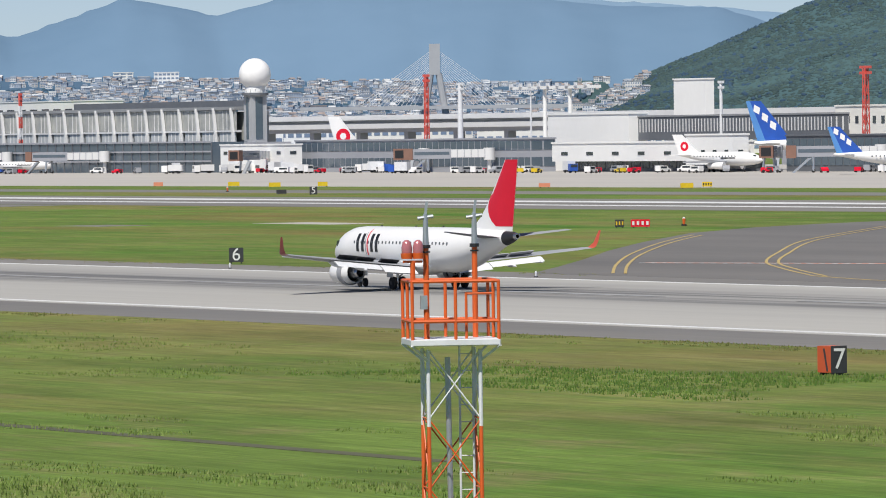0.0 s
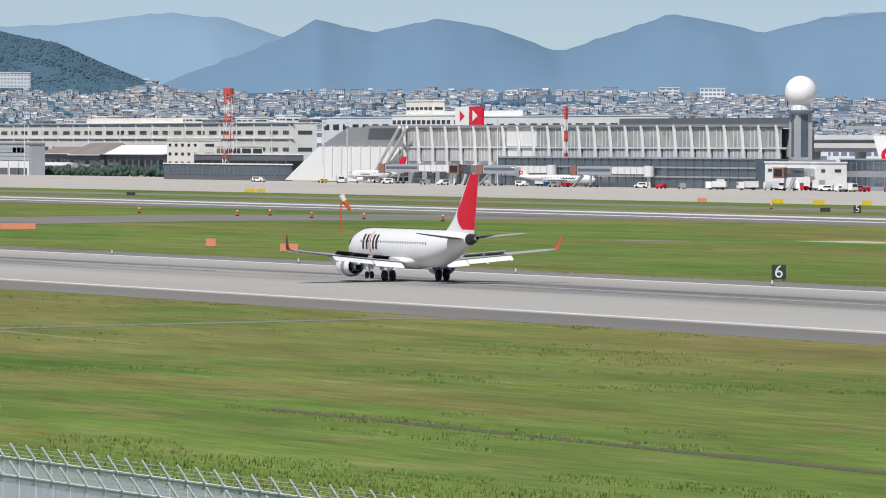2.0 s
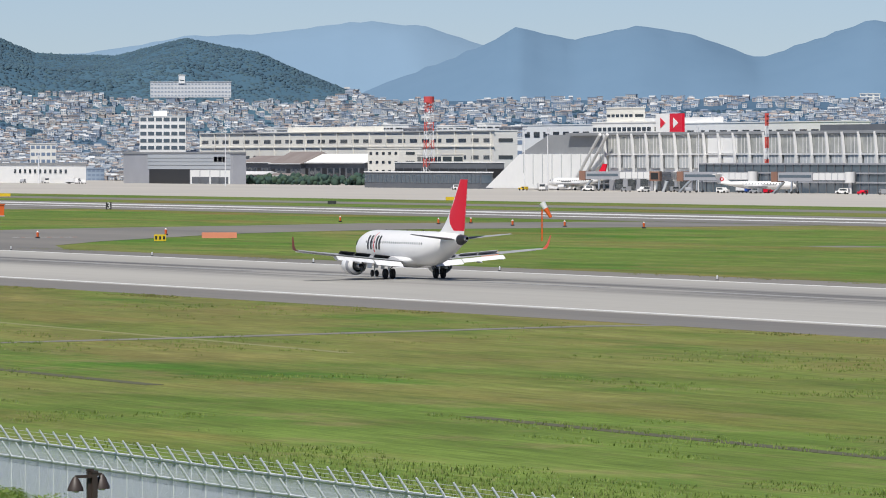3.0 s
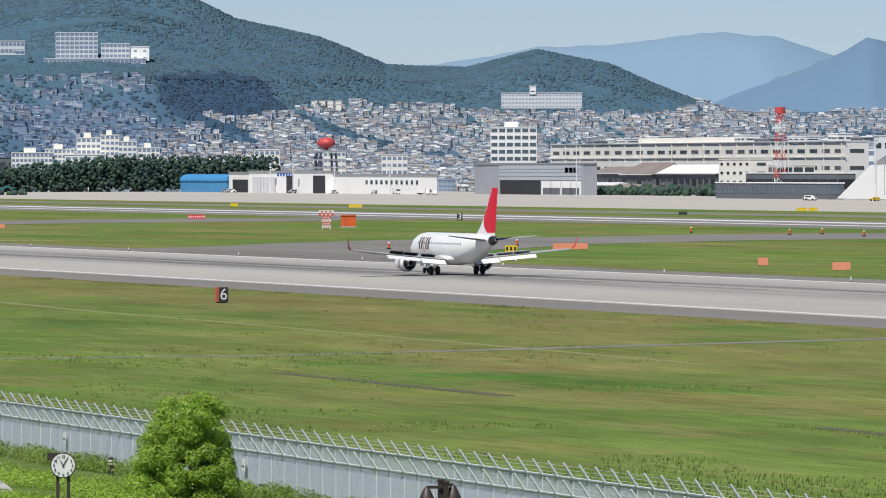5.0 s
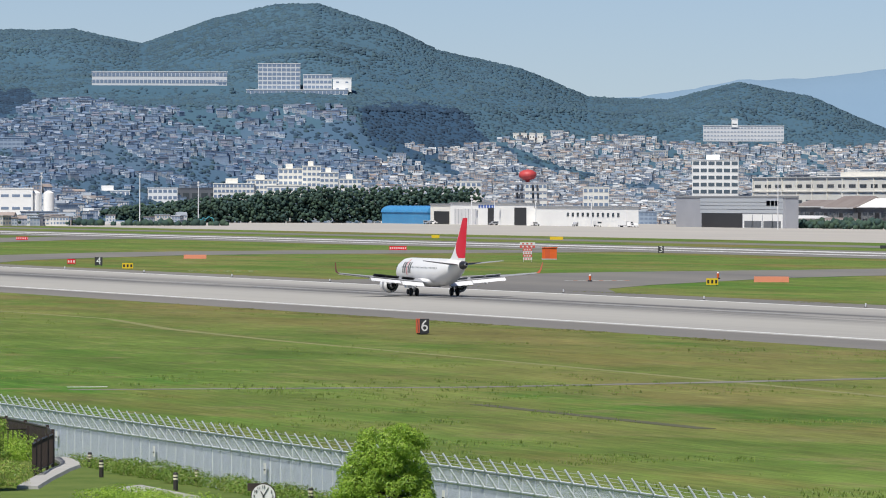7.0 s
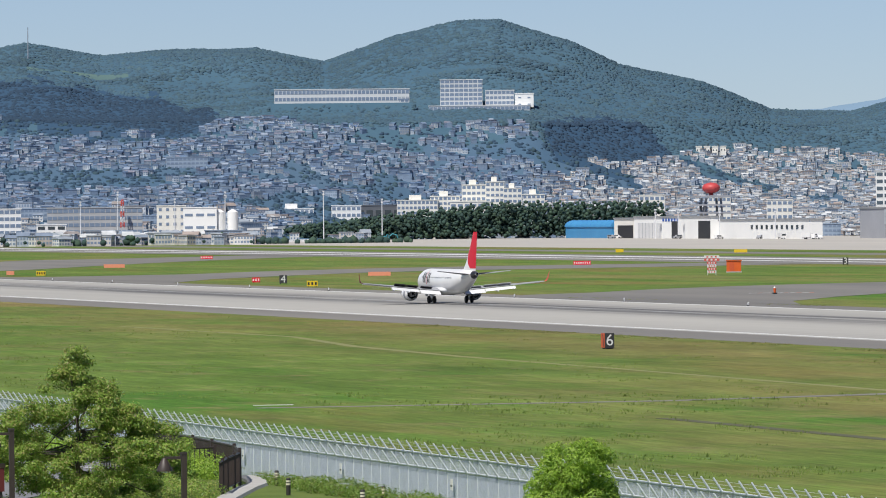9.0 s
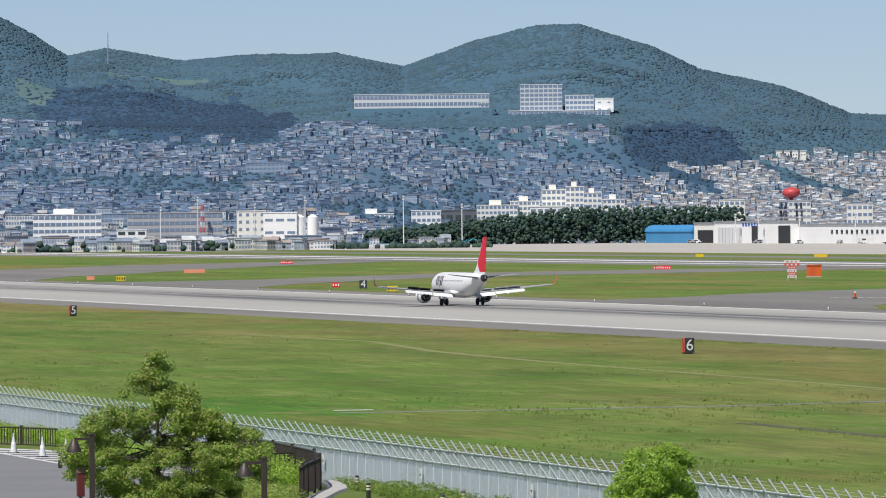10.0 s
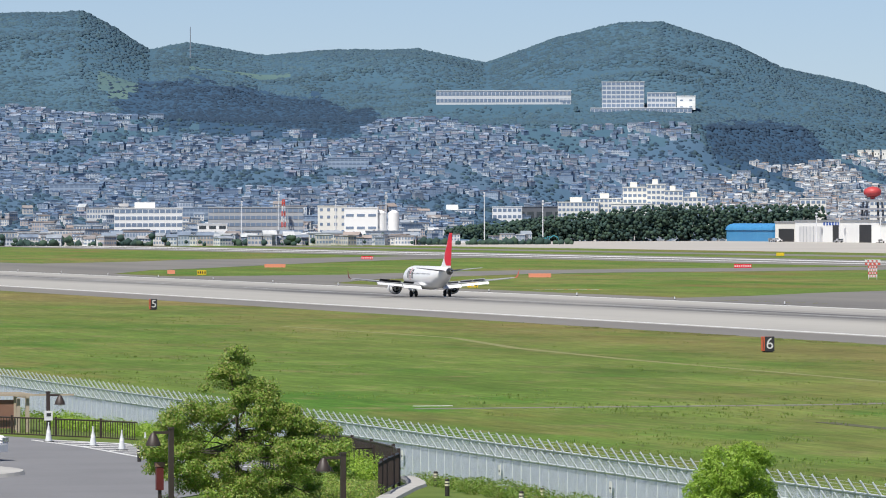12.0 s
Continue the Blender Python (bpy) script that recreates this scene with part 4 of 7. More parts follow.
# south terminal: stepped low blocks
building("terminal_wing", pose(-1894, 886, 0), 46, 6, 8.4, WHITE_WALL, "low white terminal wing with small windows", 2, 6, win_h=0.22, win_w=0.35, category="terminal")
building("terminal_pier", pose(-1806, 896, 0), 156, 8, 9.4, GREY_WALL, "two-storey glazed terminal pier", 2, 40, GLASS_BLUE, win_h=0.55, win_w=0.86, category="terminal")
building("terminal_wing", pose(-1656, 893, 0), 106, 6, 8.0, WHITE_WALL, "long white terminal wing above dark bays", 1, 7, z0=3.0, win_h=0.18, win_w=0.25, category="terminal")
building("terminal_bays", pose(-1656, 896, 0), 104, 6, 2.95, DARK_WALL, "dark vehicle bays below the terminal", 1, 20, win_h=0.6, category="terminal")
building("upper_terminal", pose(-1662, 925, 0), 113, 6, 15.2, DARK_WALL, "dark louvred upper terminal storey", 1, 62, CLAD, z0=8.6, win_h=0.55, win_w=0.22, category="terminal", roof=ROOF_GREY)
building("terminal_block", pose(-1742, 922, 0), 50, 6, 16.2, WHITE_WALL, "plain white terminal block", 1, 5, z0=0, win_h=0.06, win_w=0.3, category="terminal")
building("terminal_block", pose(-1585, 930, 0), 56, 8, 17.2, CREAM, "cream terminal block with small square windows", 2, 12, z0=3, win_h=0.28, win_w=0.35, category="terminal")
building("terminal_wing", pose(-1612, 890, 0), 26, 5, 9.9, WHITE_WALL, "white gate house on the apron edge", 1, 4, z0=2, win_h=0.15, win_w=0.3, category="terminal")
building("terminal_pier", pose(-1530, 893, 0), 90, 8, 9.4, DARK_WALL, "dark glazed gate lounge", 2, 24, GLASS_BLUE, win_h=0.5, win_w=0.85, category="terminal")
building("white_tower_block", pose(-1823, 1000, 0), 20, 3, 26.6, WHITE_WALL, "windowless white roof-top block", 1, 2, z0=0, win_h=0.08, win_w=0.3)
# elevated road behind the terminal
via = thing("viaduct", pose(0, 0, 0), "curved grey elevated road behind the terminal", "viaduct")
for a, b, z in ((-2290, -1960, 13.2), (-2290, -1700, 16.2)):
    part("deck", box(B(), a, b, 1050 + (z - 13) * 4, 1060 + (z - 13) * 4, z, z + 1.7), CLAD, via, "pale grey deck edge")
    part("deck_shadow_girder", box(B(), a, b, 1052 + (z - 13) * 4, 1058 + (z - 13) * 4, z - 1.4, z), GREY_WALL, via, "grey girder")
for i in range(16):
    part("pier", box(B(), -2280 + i * 38, -2277 + i * 38, 1054, 1057, 0, 14), GREY_WALL, via)

# buildings behind and north of the hall
building("office_block", pose(-2485, 1000, 0), 62, 8, 25.3, WHITE_WALL, "white office block with a flat roof", 5, 12, win_h=0.3, category="building", plant=False)
building("office_penthouse", pose(-2492, 1002, 0), 28, 5, 31.0, CREAM, "cream roof storey of the office block", 1, 6, z0=25.8, win_h=0.2)
bb = thing("billboard", pose(-2431, 998, 0), "roof billboard with a red and a white half", "billboard")
part("white_face", box(B(), -14, 0, 0, 1, 21, 28.6), WHITE_WALL, bb, "white half")
part("red_face", box(B(), 0.2, 13, 0, 1, 21, 28.6), RED_PAINT, bb, "red half")
for x0, m in ((-9, RED_PAINT), (4, WHITE_WALL)):
    part("mark", prism(B(), [(x0, 23), (x0 + 5, 25), (x0, 27)], 'y', -0.15, 0.0), m, bb, "plain arrow shape")
for x in (-12, 11):
    part("support", rod(B(), (x, 0.5, 0), (x, 0.5, 21), 0.5), GALV, bb)
building("low_gate_shed", pose(-2455, 905, 0), 128, 5, 6.0, DARK_WALL, "long low dark glazed shed with white roof edge", 1, 30, GLASS_BLUE, win_h=0.5, win_w=0.8, roof=WHITE_WALL)
building("white_office", pose(-2560, 1040, 0), 70, 8, 14, WHITE_WALL, "white two-storey office with stairs", 3, 12, win_h=0.3)
building("open_shed", pose(-2690, 1000, 0), 110, 8, 9.5, DARK_WALL, "dark open-fronted storage shed", 1, 10, BLACK, win_h=0.4, win_w=0.9, roof=WHITE_WALL)
building("factory", pose(-3240, 1150, 0), 440, 12, 24.2, CREAM, "long white factory with window bands", 3, 26, win_h=0.22, win_w=0.6, category="factory", plant=True)
building("factory_annex", pose(-2990, 1230, 0), 400, 12, 27.5, WHITE_WALL, "white factory wing with roof plant", 3, 30, win_h=0.3, win_w=0.6, category="factory", plant=True)
# ledges and piers on the factory front
fac = thing("factory_trim", pose(-3240, 1150, 0), "cream ledges and piers along the factory front", "facade trim")
for z in (24.2, 17.0, 9.0):
    part("ledge", box(B(), -221, 221, -0.6, -0.14, z - 0.25, z + 0.25), ROOF_GREY if z > 24 else CREAM, fac, "projecting ledge")
for i in range(19):
    part("pier", box(B(), -220 + i * 24.2, -218.8 + i * 24.2, -0.5, -0.14, 0, 23.9), CREAM, fac, "wall pier")


def works_shed(x, y, w, d, eave, ridge, wall, roof, label, bays=6):
    """Gabled works building; the ridge runs along x."""
    root = thing("works_shed", pose(x, y, 0), label, "shed")
    part("wall", box(B(), -w / 2, w / 2, 0, d, 0, eave), wall, root)
    part("roof", prism(B(), [(-0.8, eave), (d + 0.8, eave), (d / 2, ridge)], 'x', -w / 2 - 1, w / 2 + 1), roof, root)
    part("gutter", box(B(), -w / 2 - 1, w / 2 + 1, -1.0, -0.8, eave - 0.25, eave + 0.2), CLAD, root)
    for i in range(bays):
        part("bay", box(B(), -w / 2 + w * (i + 0.15) / bays, -w / 2 + w * (i + 0.85) / bays, -0.1, 0.1, 0.6, eave * 0.75), BLACK if i % 3 == 0 else GLASS_DARK, root, "dark bay")


RUST_ROOF = mat("rusty_brown_roof_sheet", (0.20, 0.16, 0.145), 0.7, other=(0.28, 0.25, 0.23), scale=0.08, fine=0.7)
works_shed(-2952, 1012, 66, 16, 9.5, 12.6, DARK_WALL, RUST_ROOF, "old works shed with a rusty brown roof", 9)
works_shed(-2905, 1006, 42, 20, 9.0, 14.4, DARK_WALL, RUST_ROOF, "taller brown-roofed works shed")
works_shed(-2846, 1008, 82, 16, 9.4, 13.4, DARK_WALL, WHITE_WALL, "open works shed with a pale sheet roof", 10)
works_shed(-2925, 992, 60, 8, 4.2, 5.6, GREY_WALL, CLAD, "low shed with a pale roof before the works", 5)
works_shed(-2868, 990, 34, 8, 3.6, 4.8, CLAD, RUST_ROOF, "small store with a rusty roof", 4)
building("works_office", pose(-2776, 1006, 0), 40, 10, 15.5, CREAM, "cream works office with few windows", 4, 5, win_h=0.3, win_w=0.4)
building("works_office", pose(-2735, 1012, 0), 30, 10, 13.0, CREAM, "low cream works office with balconies", 3, 6, win_h=0.45, win_w=0.8)
for i in range(10):
    building("roof_house", pose(-3440 + i * 44 + (i % 3) * 6, 1165, 0), 12 + (i % 4) * 4, 8, 26.0 + (i % 3), WHITE_WALL if i % 3 else GREY_WALL, "small plant house on the factory roof", 1, 3, z0=24.7, win_h=0.2, category="roof plant")
building("apartment_tower", pose(-3365.5, 1098, 0, 0, 0, 72), 24, 12, 33.0, WHITE_WALL, "white apartment tower with balconies and glazed stair", 9, 6, GLASS_BLUE, win_h=0.5, win_w=0.78, plant=True)


SIDING = mat("grey_metal_siding", (0.46, 0.49, 0.52), 0.5, other=(0.39, 0.42, 0.45), scale=0.05, fine=0.6, stretch=(0.3, 1, 4))


def hangar(m, w, d, h, wall, label, doors, strips=()):
    root = thing("hangar", m, label, "hangar")
    part("wall", box(B(), -w / 2, w / 2, 0, d, 0, h), wall, root)
    part("roof", box(B(), -w / 2 - 0.4, w / 2 + 0.4, -0.4, d, h, h + 0.8), ROOF_GREY, root)
    for x0, x1, z1, mm, lab in doors:
        part("door", box(B(), x0, x1, -0.15, 0.1, 0, z1), mm, root, lab)
    for x0, x1, z0, z1, mm in strips:
        part("panel", box(B(), x0, x1, -0.2, 0.1, z0, z1), mm, root)
    return root


hangar(pose(-2922, 960, 0), 158, 6, 13.6, GREY_WALL, "grey maintenance hangar with one door open", [(-40, 19, 6.6, BLACK, "open doorway, its dark inside a black panel"), (19, 75, 6.2, WHITE_WALL, "closed white doors")],
       [(-42, 75.5, 6.6, 13.4, SIDING), (53, 58, 10.0, 12.2, BLUE_PAINT), (59, 64, 10.0, 12.2, BLUE_PAINT), (65, 70, 10.0, 12.2, BLUE_PAINT)] + [(-42, 75.5, z, z + 0.18, GREY_WALL) for z in (8.2, 9.8, 11.4)] + [(22, 46, 0.2, 3.2, DARK_WALL), (49, 73, 0.2, 3.2, DARK_WALL)] + [(19 + i * 14, 19.8 + i * 14, 0, 6, GREY_WALL) for i in range(4)])
hangar(pose(-3055, 930, 0), 146, 6, 8.6, WHITE_WALL, "long white workshop with small square windows", [], [(-20 + i * 8, -17 + i * 8, 4.6, 6.4, GLASS_DARK) for i in range(11)])
hangar(pose(-3195, 926, 0), 134, 6, 10.2, WHITE_WALL, "white hangar with tall dark doorways", [(0, 12, 8.4, BLACK, "open doorway, its dark inside a black panel"), (46, 66, 8.6, BLACK, "open doorway, its dark inside a black panel"), (-60, -18, 7.8, CLAD, "ribbed white sliding door")],
       [(-16 + i * 5, -13.5 + i * 5, 8.4, 9.8, BLUE_PAINT) for i in range(6)] + [(-58 + i * 6, -57.4 + i * 6, 0, 7.8, GREY_WALL) for i in range(7)])
hangar(pose(-3292, 930, 0), 42, 6, 9.6, CREAM, "cream workshop with open bay, its dark inside a black panel", [(-14, 14, 6.5, BLACK, "open bay, its dark inside a black panel")])
shed = thing("blue_shed", pose(-3362, 930, 0), "long shed with a bright blue rounded roof", "shed")
part("wall", box(B(), -44, 44, 0, 9, 0, 5.8), BLUE_ROOF, shed, "blue sheet wall")
part("roof", prism(B(), [(4.5 + 5 * math.cos(math.pi * i / 12), 5.8 + 3.4 * math.sin(math.pi * i / 12)) for i in range(13)], 'x', -44.5, 44.5), BLUE_ROOF, shed, "rounded blue roof", True)
for i in range(10):
    part("rib", prism(B(), [(4.5 + 5.1 * math.cos(math.pi * k / 12), 5.8 + 3.5 * math.sin(math.pi * k / 12)) for k in range(13)], 'x', -43 + i * 9.5, -42.6 + i * 9.5), PALE_BLUE, shed)


# ---- masts and towers ----
RED_DISH = mat("deep_red_cover", (0.55, 0.07, 0.07), 0.5, scale=0.5)
RED_ORANGE = mat("faded_red_paint", (0.62, 0.08, 0.06), 0.55, other=(0.52, 0.10, 0.08), scale=0.5)
def mast(x, y, top, label, red=False, head=2.0, width=1.0, base=0.0):
    root = thing("floodlight_mast" if not red else "lattice_mast", pose(x, y, 0), label, "mast")
    if red:
        n = max(5, int((top - base) / 3.5))
        for i in range(n):
            a, b = base + (top - base) * i / n, base + (top - base) * (i + 1) / n
            bm = B()
            w = width * (1 - 0.35 * i / n)
            for sx, sy in ((-1, -1), (1, -1), (1, 1), (-1, 1)):
                rod(bm, (sx * w, sy * w, a), (sx * w, sy * w, b), 0.16, n=5)
            rod(bm, (-w, -w, a), (w, -w, b), 0.11, n=4)
            rod(bm, (w, -w, a), (-w, -w, b), 0.11, n=4)
            rod(bm, (w, -w, a), (w, w, b), 0.11, n=4)
            rod(bm, (w, w, a), (w, -w, b), 0.11, n=4)
            part("section", bm, (RED_ORANGE if i % 2 == 0 else WHITE_STEEL) if red == 1 else RED_ORANGE, root, "red band" if i % 2 == 0 else "white band")
    else:
        part("pole", rod(B(), (0, 0, base), (0, 0, top), width * 0.55, width * 0.35, 10), WHITE_STEEL, root, smooth=True)
    for k in range(2):
        part("lamp_bar", box(B(), -head, head, -0.4, 0.4, top - 0.2 - k * 1.5, top + 0.5 - k * 1.5), RED_ORANGE if red else WHITE_STEEL, root, "lamp bar")
    return root


mast(-1802, 900, 28.3, "orange lattice floodlight mast by the pier", 2, 1.6, 0.6)
mast(-1780, 900, 25.6, "white tapered floodlight mast", False, 1.6, 1.9)
mast(-1793, 930, 24.0, "slim grey floodlight mast", False, 1.0, 0.7)
mast(-1545, 900, 27.1, "orange lattice floodlight mast by the gate", 2, 2.6, 0.75)
mast(-1668, 925, 24.5, "white curved lighting mast", False, 1.2, 1.2)
mast(-2090, 893, 26, "slender red and white apron mast", 1, 0.8, 0.5)
for x in (-2090, -2230):
    mast(x - 40, 885, 22, "slim grey apron lighting pole", False, 1.2, 0.45)
mast(-2280, 880, 22, "slim grey apron lighting pole", False, 1.2, 0.45)
mast(-2690, 905, 24, "slim grey apron lighting pole", False, 1.2, 0.45)
mast(-2703, 1000, 34.5, "tall red and white lattice radio mast", 1, 2.4, 1.9)
mh = thing("mast_platform", pose(-2703, 1000, 0), "red antenna platform on the radio mast", "antenna")
part("drum", rod(B(), (0, 0, 34.9), (0, 0, 37.5), 2.2, n=14), RED_DISH, mh, "red antenna drum")
for x in (-3170, -3210, -3010, -3100):
    mast(x, 922, 14, "pale floodlight post by the hangars", False, 1.0, 0.6)
cn = thing("lighting_canopy", pose(-1815, 950, 0), "slender white lighting gantry on two columns", "gantry")
part("beam", box(B(), -28, 26, -1.5, 1.5, 24.2, 25.1), WHITE_WALL, cn, "white beam")
for x in (-7.4, 9):
    part("column", rod(B(), (x, 0, 0), (x, 0, 24.2), 0.75, 0.6, n=12), WHITE_WALL, cn, "white round column", True)
for i in range(9):
    part("lamp", box(B(), -27 + i * 6, -25.4 + i * 6, -1.9, -1.5, 25.0, 26.0), WHITE_STEEL, cn)
rd = thing("radar_tower", pose(-3377, 1000, 0), "grey radar tower with a red dish", "radar")
for sx in (-1, 1):
    for sy in (-1, 1):
        part("leg", rod(B(), (sx * 5, sy * 5, 0), (sx * 4, sy * 4, 20), 0.7, n=6), GREY_WALL, rd)
for z in (12, 16, 20.5):
    part("deck", box(B(), -9, 9, -8, 8, z, z + 0.9), GREY_WALL, rd, "grey deck")
for sx in (-1, 1):
    part("brace", rod(B(), (sx * 5, -5, 2), (-sx * 5, -5, 18), 0.4, n=5), GREY_WALL, rd)
bm = rod(B(), (0, 0, 20.5), (0, 0, 23), 1.2)
bmesh.ops.create_icosphere(bm, subdivisions=2, radius=1.0, matrix=Matrix.Translation((0, 0, 25.2)) @ Matrix.Diagonal((5.6, 4.8, 2.9, 1)))
part("dish", bm, RED_DISH, rd, "faded red radar cover", True)


# ---- parked aircraft ----
def parked_jet(m, length, r, zc, fin_top, label, fin_mat, fin_chord, tee=False, mark=None, belly=None):
    """x forward; nose at +length/2. The fin stands at the tail."""
    root = thing("parked_airliner", m, label, "airplane")
    L = length / 2
    def ring(x, rr, z, n=20):
        return [(x, rr * math.cos(2 * math.pi * i / n), z + rr * math.sin(2 * math.pi * i / n)) for i in range(n)]
    part("fuselage", loft(B(), [ring(L, 0.05 * r, zc - 0.25 * r), ring(L - 0.4 * r, 0.45 * r, zc - 0.2 * r), ring(L - 1.4 * r, 0.8 * r, zc - 0.08 * r), ring(L - 3 * r, r, zc), ring(-L + 9 * r, r, zc), ring(-L + 5 * r, 0.75 * r, zc + 0.25 * r), ring(-L, 0.14 * r, zc + 0.65 * r)]), WHITE_PAINT, root, "white fuselage", True)
    fz = zc + 0.6 * r
    back = -L - fin_chord * 0.25
    pts = [(-L + fin_chord * 1.15, fz), (-L + fin_chord * 0.1, fz), (back, fin_top), (back + fin_chord * 0.45, fin_top)]
    f = part("fin", prism(B(), pts, 'y', -0.22, 0.22), fin_mat, root, "painted fin")
    if mark == "disc":
        mx, mz = -L + fin_chord * 0.35, fz + (fin_top - fz) * 0.42
        for s in (-1, 1):
            part("mark", rod(B(), (mx, s * 0.2, mz), (mx, s * 0.26, mz), (fin_top - fz) * 0.23, n=20), RED_PAINT, f, "red disc")
            part("mark_centre", rod(B(), (mx, s * 0.25, mz), (mx, s * 0.28, mz), (fin_top - fz) * 0.11, n=6), WHITE_PAINT, f, "white shape in the disc")
    elif mark == "bars":
        for s in (-1, 1):
            for k in range(3):
                mx = -L + fin_chord * (0.62 - k * 0.24)
                mz = fz + (fin_top - fz) * (0.30 + k * 0.19)
                q = fin_chord * 0.10
                part("mark", prism(B(), [(mx, mz), (mx - q * 1.7, mz + q), (mx - q * 1.4, mz + q * 3.0), (mx + q * 0.3, mz + q * 2.0)], 'y', s * 0.24, s * 0.27), WHITE_PAINT, f, "plain white mark")
        part("fin_band", prism(B(), [(-L + fin_chord * 0.35, fz), (-L + fin_chord * 0.1, fz), (back, fin_top), (back + fin_chord * 0.12, fin_top)], 'y', -0.24, 0.24), PALE_BLUE, f, "lighter blue trailing band")
    tz = fin_top - 0.3 if tee else zc + 0.55 * r
    tx = back + fin_chord * 0.3 if tee else -L + fin_chord * 0.5
    for s in (-1, 1):
        sp = 0.13 * length if tee else 0.17 * length
        part("tailplane", prism(B(), [(tx + fin_chord * 0.3, s * 0.2), (tx - fin_chord * 0.3, s * 0.2), (tx - fin_chord * 0.45, s * sp), (tx - fin_chord * 0.2, s * sp)], 'z', tz, tz + 0.25), WHITE_PAINT, root, "white tailplane")
        part("wing", prism(B(), [(0.12 * length, s * r * 0.8), (-0.1 * length, s * r * 0.8), (-0.16 * length, s * 0.43 * length), (-0.12 * length, s * 0.43 * length)], 'z', zc - 0.5 * r, zc - 0.5 * r + 0.4), GREY_PAINT, root, "grey wing")
        ex, ey, ez = (-0.27 * length, s * r * 1.5, zc + 0.35 * r) if tee else (0.06 * length, s * 0.16 * length, zc - 0.95 * r)
        part("engine", rod(B(), (ex + r * 1.3, ey, ez), (ex - r * 1.3, ey, ez), r * 0.55, r * 0.4, 14), WHITE_PAINT, root, "white engine", True)
        g = part("main_gear", rod(B(), (-0.03 * length, s * r, 0.4), (-0.03 * length, s * r, zc - 0.5 * r), 0.15, n=6), GALV, root)
        part("wheel", wheel(-0.03 * length, s * r, 0.45, 0.45, 0.5), TYRE, g)
        wn_ = B()
        for i in range(int(length * 0.55 / 1.0)):
            x = L - 4 * r - i * 1.0
            box(wn_, x - 0.14, x + 0.14, s * r * 0.97 - 0.05, s * r * 0.97 + 0.05, zc + 0.28 * r, zc + 0.28 * r + 0.35)
        part("window_row", wn_, GLASS_DARK, root, "row of cabin windows", kind="stuff")
    g = part("nose_gear", rod(B(), (L - 3 * r, 0, 0.3), (L - 3 * r, 0, zc - 0.7 * r), 0.12, n=6), GALV, root)
    part("wheel", wheel(L - 3 * r, 0, 0.38, 0.38, 0.4), TYRE, g)
    part("cockpit_window", box(B(), L - 1.5 * r, L - 0.9 * r, -0.55 * r, 0.55 * r, zc + 0.2 * r, zc + 0.5 * r), GLASS_DARK, root)
    if mark == "disc" or mark == "word":
        part("name_bar", box(B(), 0.05 * length, 0.22 * length, -r * 1.005, r * 1.005, zc + 0.02 * r, zc + 0.2 * r), BLACK, root, "dark lettering bar")
    return root


parked_jet(pose(-2062, 878, 0, 0, 0, 67), 26.8, 1.35, 2.6, 6.4, "small white regional jet parked at the hall", WHITE_PAINT, 4.2, True, "disc")
parked_jet(pose(-1862, 922, 0, 0, 0, 40), 46, 2.6, 5.0, 16.8, "white airliner with a red disc on its fin", WHITE_PAINT, 8.5, False, "disc")
parked_jet(pose(-1583, 920, 0, 0, 0, 62), 56, 3.0, 5.8, 18.9, "white airliner with a blue tail at the gate", BLUE_PAINT, 9.0, False, "bars")
parked_jet(pose(-1432.5, 845, 0, 0, 0, 66), 34, 2.0, 3.8, 11.8, "smaller white airliner with a blue tail", BLUE_PAINT, 6.5, False, "bars")
parked_jet(pose(-1595, 884, 0, 0, 0, 28), 27, 1.9, 3.6, 10.2, "white airliner nosed in at the white wing", WHITE_PAINT, 6.5, False, "disc")
parked_jet(pose(-2262, 893, 0, 0, 0, 200), 30, 1.6, 3.0, 9.5, "white regional jet with red tail by the sloped end", RED_PAINT, 4.5, False, "word")


# ---- jet bridges ----
def jet_bridge(m, length, label):
    root = thing("jet_bridge", m, label, "jet bridge")
    part("tunnel", box(B(), 0, length * 0.55, -1.2, 1.2, 4.4, 6.7), CLAD, root, "pale ribbed tunnel")
    part("tunnel", box(B(), length * 0.5, length, -1.4, 1.4, 4.1, 6.9), GREY_WALL, root, "grey outer tunnel")
    part("tunnel_glazing", box(B(), length * 0.52, length - 0.5, -1.45, 1.45, 5.2, 6.1), GLASS_BLUE, root, "dark glazed band")
    part("rotunda", rod(B(), (0, 0, 3.6), (0, 0, 7.1), 1.7, n=16), CLAD, root, "round end drum", True)
    part("column", rod(B(), (0, 0, 0), (0, 0, 3.6), 0.6, n=12), CLAD, root, "round column", True)
    part("cab", box(B(), length, length + 2.6, -1.8, 1.8, 3.8, 7.1), ROSE_BOX, root, "brown cab with open front")
    part("cab_window", box(B(), length + 2.55, length + 2.7, -1.3, 1.3, 4.4, 6.6), BLACK, root)
    for s in (-1, 1):
        part("leg", rod(B(), (length * 0.8, s * 1.6, 0.5), (length * 0.8, s * 1.2, 4.0), 0.35, n=8), GALV, root)
        part("wheel", wheel(length * 0.8, s * 1.6, 0.5, 0.5, 0.5), TYRE, root)
    part("stair", prism(B(), [(length + 0.5, 0), (length + 1.3, 0), (length - 3, 3.8), (length - 4, 3.8)], 'y', 2.0, 3.0), GALV, root, "steel stair")
    for i in range(6):
        x = length * 0.05 + i * length * 0.09
        part("rib", box(B(), x, x + 0.2, -1.27, 1.27, 4.33, 6.77), GREY_WALL, root)
    return root


